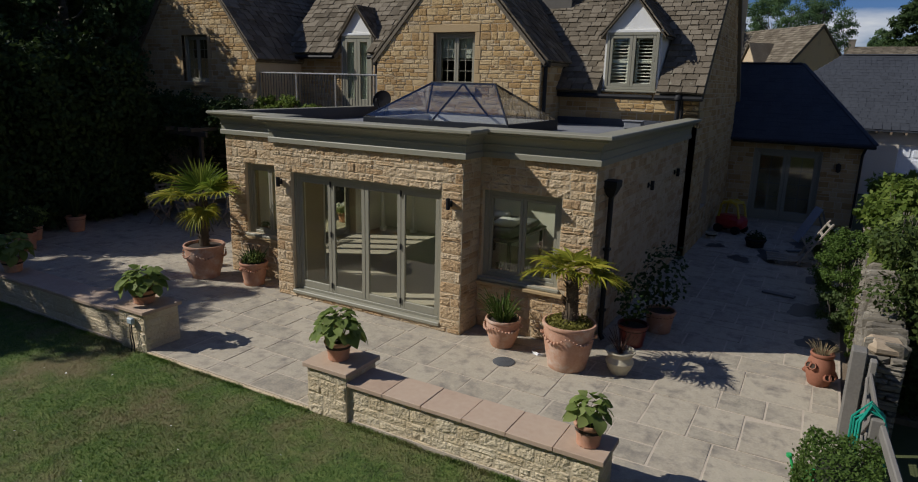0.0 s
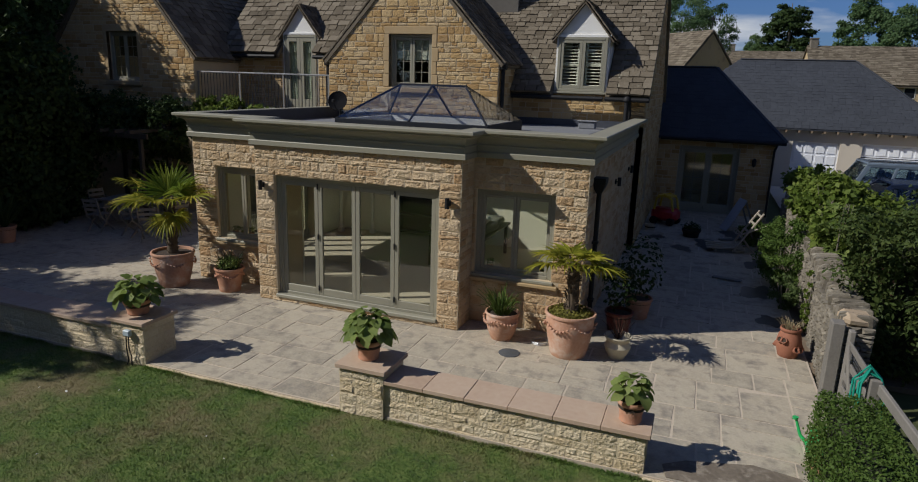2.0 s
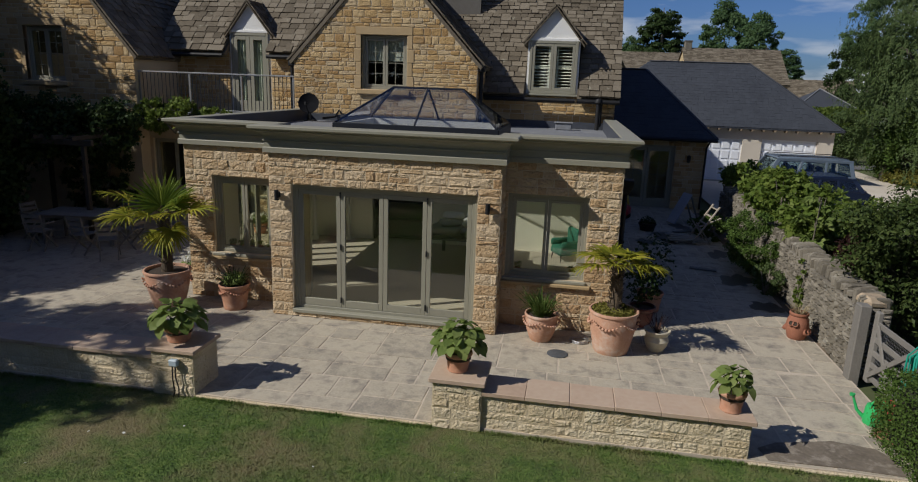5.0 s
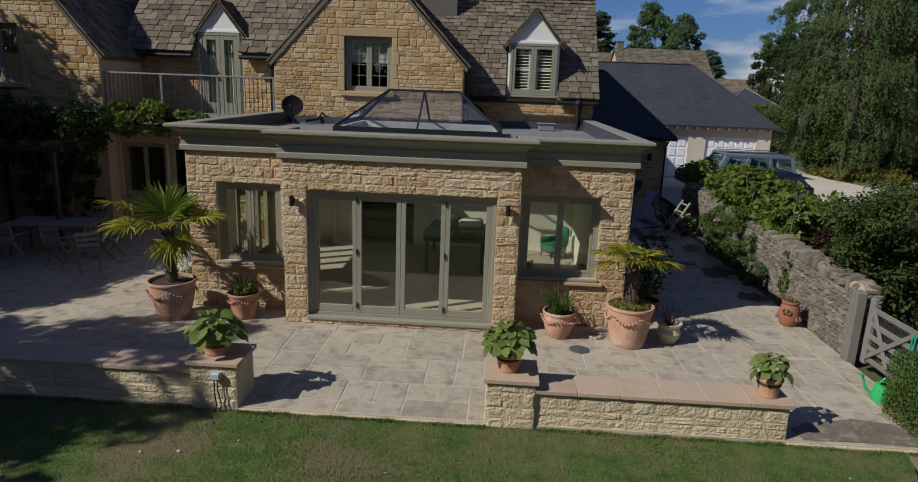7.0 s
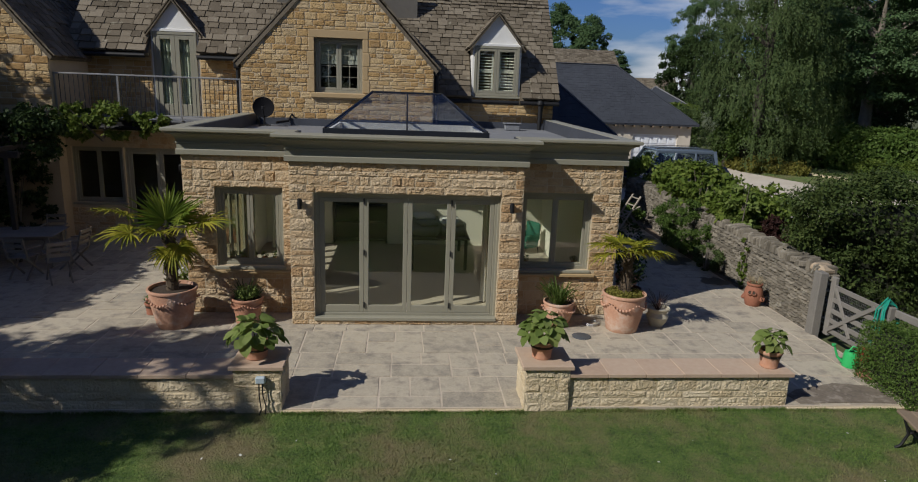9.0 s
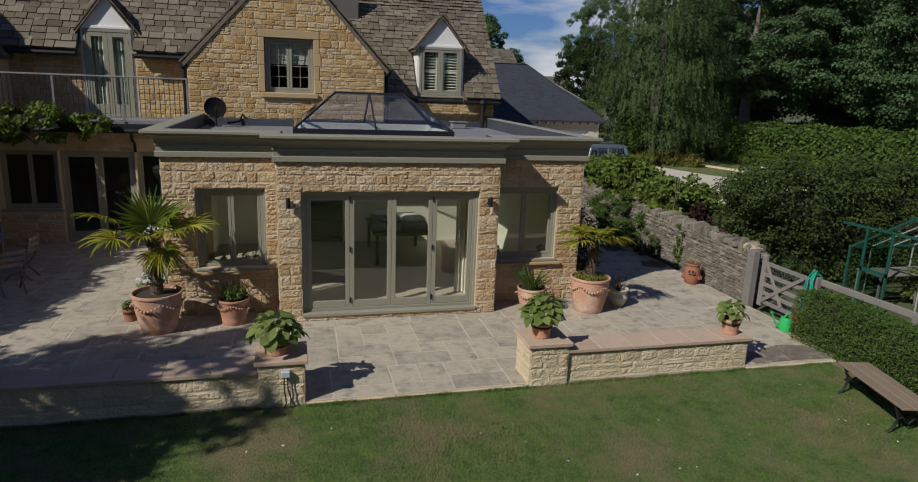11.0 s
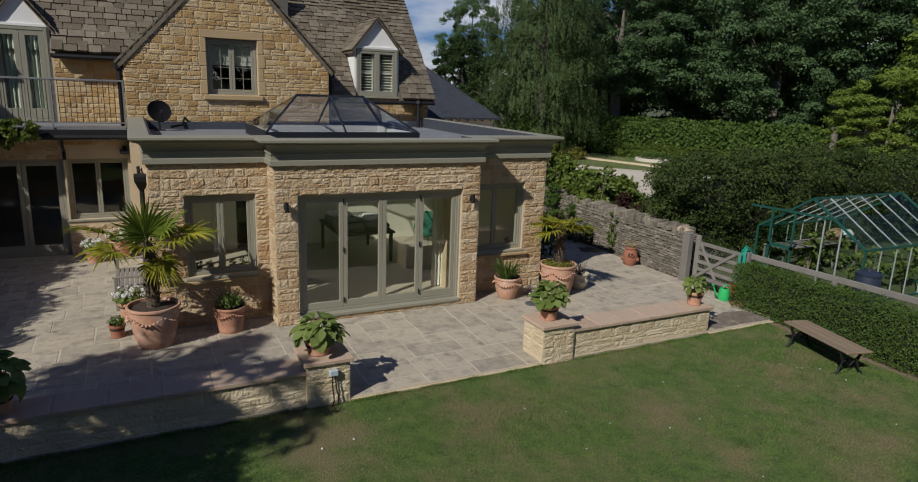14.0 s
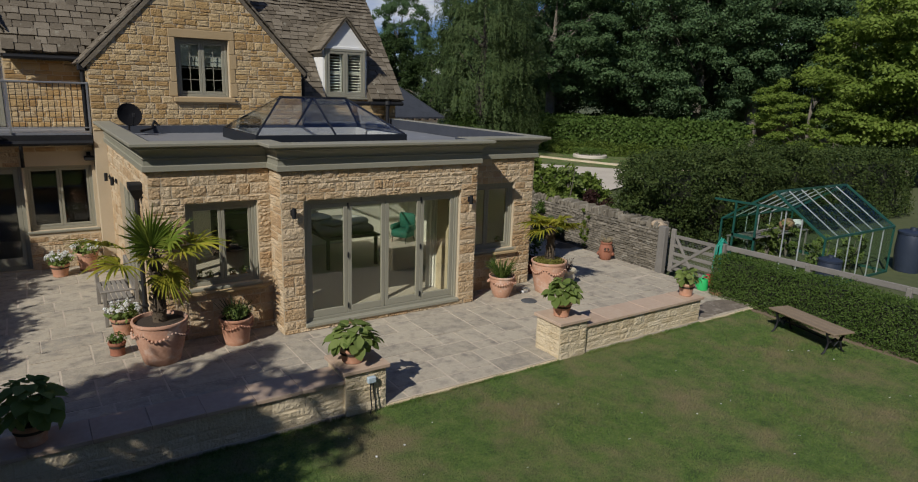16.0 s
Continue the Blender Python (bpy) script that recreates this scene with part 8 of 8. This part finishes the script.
part("stretcher", Build().bar((.62, .1, .62), (-.02, -.1, .40), .05, .03, bevel=.006), M_BLEACHED, br)
for k in range(4):
    part("seat_slat", Build().bar((-.68, -.2 + k * .13, .10 + .02 * k), (.12, -.2 + k * .13, .13), .09, .025, bevel=.005), M_BLEACHED, br)
for x in (-.5, -.05):
    part("seat_batten", Build().bar((x, -.25, .055), (x, .24, .075), .06, .05, bevel=.006), M_BLEACHED, br)

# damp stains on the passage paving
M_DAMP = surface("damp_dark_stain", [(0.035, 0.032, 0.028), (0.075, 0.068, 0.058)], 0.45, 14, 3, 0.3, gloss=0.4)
rng = random.Random(19)
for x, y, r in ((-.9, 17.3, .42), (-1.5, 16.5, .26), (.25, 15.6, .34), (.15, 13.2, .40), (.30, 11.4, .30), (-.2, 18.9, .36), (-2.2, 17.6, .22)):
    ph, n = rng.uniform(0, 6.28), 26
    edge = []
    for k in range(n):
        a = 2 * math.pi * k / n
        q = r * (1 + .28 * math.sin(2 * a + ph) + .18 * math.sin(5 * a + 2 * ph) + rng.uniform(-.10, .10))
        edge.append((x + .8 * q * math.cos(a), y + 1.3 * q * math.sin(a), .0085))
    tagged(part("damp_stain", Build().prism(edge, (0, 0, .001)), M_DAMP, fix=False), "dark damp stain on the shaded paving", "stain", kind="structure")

# ---- inside the garden room ----
M_LINEN = surface("white_linen", [(0.62, 0.61, 0.58), (0.74, 0.73, 0.70)], .9, 20, 2, .15)
M_DUST = surface("grey_blanket", [(0.16, 0.16, 0.15), (0.24, 0.24, 0.22)], .95, 30, 3, .4)
M_DARKWOOD = surface("dark_stained_wood", [(0.03, 0.022, 0.016), (0.06, 0.045, 0.032)], .5, 40, 3, .1)
M_GREENCLOTH = surface("emerald_velvet", [(0.012, 0.10, 0.07), (0.02, 0.15, 0.10)], .8, 30, 3, .2)
tb = thing("covered_table", "dark-legged table piled with folded bedding", "table", pose(-6.0, 12.6, FLOOR, 0, 0, 0))
part("tabletop", Build().box(-.68, .68, -.95, .95, .70, .75, .01), M_DARKWOOD, tb)
for x in (-.6, .6):
    for y in (-.86, .86):
        part("leg", Build().box(x - .035, x + .035, y - .035, y + .035, 0, .70, .006), M_DARKWOOD, tb)
for k, (x, y, z, sx, sy, sz, mt) in enumerate(((-.28, -.3, .75, .72, 1.0, .17, M_DUST), (.36, -.35, .75, .56, .9, .19, M_DUST), (0, .5, .75, 1.15, .7, .16, M_DUST), (.30, -.35, .94, .50, .55, .13, M_LINEN), (-.3, .45, .91, .5, .5, .12, M_LINEN), (-.25, -.35, .92, .45, .5, .10, M_DUST))):
    tagged(part("folded_blanket", Build().box(-sx / 2, sx / 2, -sy / 2, sy / 2, 0, sz, .055), mt, m=pose(-6.0 + x, 12.6 + y, FLOOR + z, 0, 0, 6 * (k - 2)), smooth=60), "folded blanket in a pile on the table", "blanket", "folded linen")
gc = thing("green_armchair", "emerald green upholstered armchair at the back of the room", "armchair", pose(-3.70, 13.5, FLOOR, 0, 0, -60) @ Matrix.Scale(.78, 4))
part("seat", Build().box(-.32, .32, -.32, .3, .18, .44, .06), M_GREENCLOTH, gc, smooth=50)
part("backrest", Build().box(-.32, .32, .22, .36, .40, .98, .06), M_GREENCLOTH, gc, smooth=50)
for x in (-.36, .26):
    part("arm", Build().box(x, x + .11, -.3, .28, .40, .62, .04), M_GREENCLOTH, gc, smooth=50)
for x in (-.26, .26):
    for y in (-.25, .28):
        part("leg", Build().tube([(x, y, .19), (x * 1.08, y * 1.08, 0)], [.022, .014], 8), M_DARKWOOD, gc)


def white_post(x, y):
    t = thing("wooden_column", "slender white turned column in the garden room", "column", pose(x, y, FLOOR), "white columns")
    part("plinth", Build().box(-.07, .07, -.07, .07, 0, .12, .01), M_LINEN, t)
    part("shaft", Build().lathe([(.05, .12), (.045, .2), (.04, 1.3), (.036, 2.5), (.05, 2.56), (.07, 2.6)], 16), M_LINEN, t, smooth=50)


white_post(-9.15, 13.85)
white_post(-9.95, 13.6)
bc = thing("bookcase", "dark alcove cupboard at the back of the room", "cupboard", pose(-7.9, 14.44, FLOOR))
part("carcass", Build().box(-.68, -.64, -.3, 0, 0, 2.03).box(.64, .68, -.3, 0, 0, 2.03).box(-.64, .64, -.02, 0, 0, 2.03).box(-.64, .64, -.3, -.02, 1.99, 2.03), M_DARKWOOD, bc)
for z in (.05, .5, .95, 1.4):
    part("shelf", Build().box(-.64, .64, -.29, -.02, z, z + .03), M_DARKWOOD, bc)
dr = thing("curtain", "white curtain gathered beside the east wall", "curtain", pose(-5.3, 9.5, FLOOR))
vs = []
for i in range(21):
    t = i / 20
    for z in (.02, 2.4):
        vs.append((-.02 + .4 * t, .05 * math.sin(t * 26) + .03, z))
part("curtain_cloth", Build().add(vs, [(2 * i, 2 * i + 2, 2 * i + 3, 2 * i + 1) for i in range(20)]), M_LINEN, dr, fix=False)
for w_, n_ in ((WIN_L, 5), (WIN_R, 2)):
    for k in range(n_):
        x = w_[0] + .2 + k * (w_[1] - w_[0] - .4) / max(1, n_ - 1)
        q = potted("windowsill_pot", "small potted plant on the inner window ledge", "potted plant", pose(x, YF + .27, w_[2] + .015), .05, .038, .09, M_TERRA, group="sill pots")
        bushy_plant(q, .08, .07, .12, 60, .04, M_LEAF_BROAD, 50 + k)

# ---- stones, slabs: pieces of walls and pavements ----
HI, WI = (0.115, 0.16), (0.15, 0.42)


def face(parent, u0, u1, levels, holes, origin, along, out, material, seed, proud=0.017, top=None, most=300, high=HI, wide=WI, split=0.10, shapes=ROUGH, joint=0.008):
    rng = random.Random(seed)
    st = list(courses(rng, spans_of(u0, u1, holes, top), levels, high, wide, joint + (0.006 if shapes is DRESSED else 0), split))
    lay(parent, st, origin, along, out, proud, material, shapes, seed, most=most)


S, E_, Wd = (0, -1, 0), (1, 0, 0), (-1, 0, 0)
grow = lambda h, a=0.0, c=0.0: (h[0] - a, h[1] + a, h[2] - c, h[3] + c)
face(wall_bay, XB0, XB1, [0, DOOR[2] - .05, DOOR[3], 2.86], [(DOOR[0], DOOR[1], DOOR[2] - .05, DOOR[3])], (0, YB, 0), (1, 0, 0), S, M_STONE, 51)
for w_, wl_, u0, u1, sd in ((wall_left, WIN_L, X0, XB0, 52), (wall_right, WIN_R, XB1, X1, 53)):
    face(w_, u0, u1, [0, wl_[2] - .125, wl_[2], wl_[3], 2.86], [(wl_[0] - .12, wl_[1] + .12, wl_[2] - .125, wl_[2]), wl_], (0, YF, 0), (1, 0, 0), S, M_STONE, sd)
face(wall_ret, YB + .012, YF, [0, 2.86], [], (XB0, 0, 0), (0, 1, 0), Wd, M_STONE, 54)
face(wall_ret, YB + .012, YF, [0, 2.86], [], (XB1, 0, 0), (0, 1, 0), E_, M_STONE, 55)
face(wall_west, YF + .012, 14.58, [0, SIDE_W[3], 2.86], [SIDE_W], (X0, 0, 0), (0, 1, 0), Wd, M_STONE, 56, most=200)
face(wall_east, YF + .012, 15.9, [0, 2.86], [], (X1, 0, 0), (0, 1, 0), E_, M_STONE, 57, most=200)


def gable_top(u0, u1, z1, apex):
    k = (apex[1] - z1) / (apex[0] - u0)
    return lambda v: (u0, u1) if v <= z1 else (u0 + (v - z1) / k + .03, u1 - (v - z1) / k - .03)


def surround(parent, w, y, side=0.14, head=0.19):
    """Dressed blocks round a window, and its sill, in a wall that faces south."""
    a, b_, c, d = w
    hh, holes = (d - c) / 4, [(a - side, b_ + side, d, d + head), (a - .1, b_ + .1, c - .16, c)]
    part("lintel", Build().box(a - side, b_ + side, y - .022, y + .1, d, d + head, .01), M_ASHLAR, parent, "dressed stone lintel")
    part("sill", Build().box(a - .1, b_ + .1, y - .10, y + .12, c - .13, c - .01, .015), M_ASHLAR, parent, "projecting dressed stone sill")
    for k in range(4):
        s = side * (1.3 if k % 2 == 0 else 1.0)
        for x0, x1 in ((a - s, a), (b_, b_ + s)):
            part("jamb_block", Build().box(x0 + .005, x1, y - .02, y + .1, c + k * hh + .004, c + (k + 1) * hh - .004, .01), M_ASHLAR, parent)
        holes.append((a - s, b_ + s, c + k * hh, c + (k + 1) * hh))
    return holes


hs = surround(gable, GWIN, GY)
lv = sorted({3.08, 3.45, GWIN[2] - .16, GWIN[2], *(GWIN[2] + k * (GWIN[3] - GWIN[2]) / 4 for k in (1, 2, 3)), GWIN[3], GWIN[3] + .19, 6.2, 7.0})
face(gable, GX0, GX1, lv, hs, (0, GY, 0), (1, 0, 0), S, M_STONE_OLD, 61, 0.018, gable_top(GX0, GX1, GZ, GA), 300, (0.10, 0.145), (0.15, 0.36), shapes=DRESSED)
hs = surround(wing, WWIN, 14.5)
lv = sorted({2.2, 3.0, WWIN[2] - .16, WWIN[2], *(WWIN[2] + k * (WWIN[3] - WWIN[2]) / 4 for k in (1, 2, 3)), WWIN[3], WWIN[3] + .19, 6.2, 7.8})
face(wing, WX0, WX1, lv, hs, (0, 14.5, 0), (1, 0, 0), S, M_STONE_OLD, 62, 0.022, gable_top(WX0, WX1, 4.58, WA), 250, (0.11, 0.165), (0.18, 0.45), shapes=DRESSED)
face(wall_gret, GY + .02, 15.9, [3.0, 4.5], [], (GX1, 0, 0), (0, 1, 0), E_, M_STONE_OLD, 63, shapes=DRESSED)
face(wall_gret, GY + .02, 16.45, [3.0, 4.5], [], (GX0, 0, 0), (0, 1, 0), Wd, M_STONE_OLD, 64, shapes=DRESSED)
face(wall_hr, GX1, -2.70, [3.08, 3.84], [], (0, 15.9, 0), (1, 0, 0), S, M_STONE_OLD, 65, shapes=DRESSED)
face(wall_hl, -15.3, GX0, [3.05, 4.72], [(DRM_L[0] - .02, DRM_L[1] + .02, 3.0, 4.8)], (0, LY, 0), (1, 0, 0), S, M_STONE_OLD, 66, shapes=DRESSED)
face(wall_gf, -15.3, GX0, [0, .75, 2.31, 2.72], [FDOOR, grow(FW1, .06, .13), grow(FW2, .06, .13)], (0, GF, 0), (1, 0, 0), S, M_STONE, 67)
face(wall_end, HY0, HY1, [0, .9, 2.2, 3.86, 7.0], [(17.6, 18.5, 0.9, 2.2)], (-2.70, 0, 0), (0, 1, 0), E_, M_STONE_OLD, 68, 0.02, gable_top(HY0, HY1, 3.86, (HRY, HRZ - .05)), 150, shapes=DRESSED)

face(cot, -3.2, .95, [0, 2.22, 2.48], [(-1.98, -.1, 0, 2.22)], (0, 22.2, 0), (1, 0, 0), S, M_STONE_OLD, 69, 0.02, None, 0, shapes=DRESSED)

# ---- garden walls and piers ----


def garden_wall(name, x0, x1, y0, y1, z1, label, seed, caps, material=M_STONE_PALE, ends=(True, True), over=0.045, thick=0.055):
    w = tagged(part(name, Build().box(x0, x1, y0, y1, -0.1, z1), M_MORTAR_PALE), label, "garden wall")
    face(w, x0, x1, [-.05, z1 - .005], [], (0, y0, 0), (1, 0, 0), S, material, seed, 0.012, high=(.13, .16), wide=(.2, .46), split=.06)
    if ends[0]:
        face(w, y0 + .01, y1, [-.05, z1 - .005], [], (x0, 0, 0), (0, 1, 0), Wd, material, seed + 1, 0.012, high=(.13, .16), wide=(.2, .4), split=.06)
    if ends[1]:
        face(w, y0 + .01, y1, [-.05, z1 - .005], [], (x1, 0, 0), (0, 1, 0), E_, material, seed + 2, 0.012, high=(.13, .16), wide=(.2, .4), split=.06)
    rng, x = random.Random(seed), x0 - (over if ends[0] else 0)
    xe = x1 + (over if ends[1] else 0)
    n = max(1, caps)
    for k in range(n):
        a, c = x + (xe - x) * k / n, x + (xe - x) * (k + 1) / n
        part("coping_slab", Build().box(a + .0015, c - .0015, y0 - over, y1 + over, z1, z1 + thick + rng.uniform(-.003, .003), .006), M_CAP, w)
    return w


garden_wall("garden_wall", -4.57, -1.48, 5.55, 5.98, 0.43, "low pale stone garden wall with pink sandstone coping", 71, 6, ends=(False, True))
garden_wall("garden_wall", -17.0, -8.92, 5.55, 5.98, 0.43, "low stone garden wall with coping, mostly in shade", 74, 14, ends=(True, False))
garden_wall("stone_pier", -5.17, -4.57, 5.50, 6.08, 0.56, "square pale stone pier with sandstone cap slab", 77, 1)
garden_wall("stone_pier", -8.92, -8.33, 5.50, 6.08, 0.56, "square pale stone pier with sandstone cap slab", 80, 1)
b = Build().box(-8.33, -5.17, 5.49, 5.53, -0.1, -0.012, .01).box(-1.48, 0.62, 5.49, 5.53, -0.1, -0.012, .01)
tagged(part("lawn_edging", b, M_STONE_PALE), "pale stone edging between terrace and lawn", "kerb", kind="structure")

# paving slabs
rng = random.Random(5)
kinds = []
for k in range(8):
    me = Build().box(-.5, .5, -.5, .5, -0.5, 0.0).mesh("slab", M_PAVE)
    bm = bmesh.new()
    bm.from_mesh(me)
    for v in bm.verts:
        v.co.x += rng.uniform(-.012, .012)
        v.co.y += rng.uniform(-.012, .012)
    bm.to_mesh(me)
    bm.free()
    kinds.append(me)
rest, count, y = Build(), 0, 5.54


def put_slab(x0, x1, y0, y1):
    global count
    g = 0.026
    m = Matrix.LocRotScale(((x0 + x1) / 2, (y0 + y1) / 2, rng.uniform(-.0005, .0035)), Euler((rng.gauss(0, .003), rng.gauss(0, .003), 0)), (x1 - x0 - g, y1 - y0 - g, .04))
    me = kinds[rng.randrange(8)]
    if count < 300:
        ob = new("slab", me)
        ob.parent, ob.matrix_basis = patio, m
    else:
        rest.add([m @ v.co for v in me.vertices], [tuple(p.vertices) for p in me.polygons])
    count += 1


while y < 22.2:
    deep = rng.choice((0.56, 0.62, 0.86, 0.92))
    y2 = y + deep
    spans = [(-17.6, 0.6)] if y < 8.6 else [(-17.6, -10.58), (-2.87, 0.6)] if y < 14.6 else [(-2.87, 0.6)]
    if 8.2 < y < 9.0:
        spans = [(-17.6, 0.6)] if y2 < 9.3 else [(-17.6, -10.58), (-10.58, -2.87), (-2.87, 0.6)]
    for s0, s1 in spans:
        x = s0
        while x < s1 - .05:
            w = rng.choice((0.42, 0.56, 0.62, 0.85, 0.9))
            if s1 - x - w < 0.3:
                w = s1 - x
            if deep > 0.8 and rng.random() < 0.55:
                c = y + deep * rng.choice((0.34, 0.5, 0.66))
                put_slab(x, x + w, y, c)
                if w > .8 and rng.random() < .5:
                    put_slab(x, x + w / 2, c, y2)
                    put_slab(x + w / 2, x + w, c, y2)
                else:
                    put_slab(x, x + w, c, y2)
            else:
                put_slab(x, x + w, y, y2)
            x += w
    y = y2
tagged(part("far_slabs", rest, M_PAVE, patio, fix=False), kind="stuff")
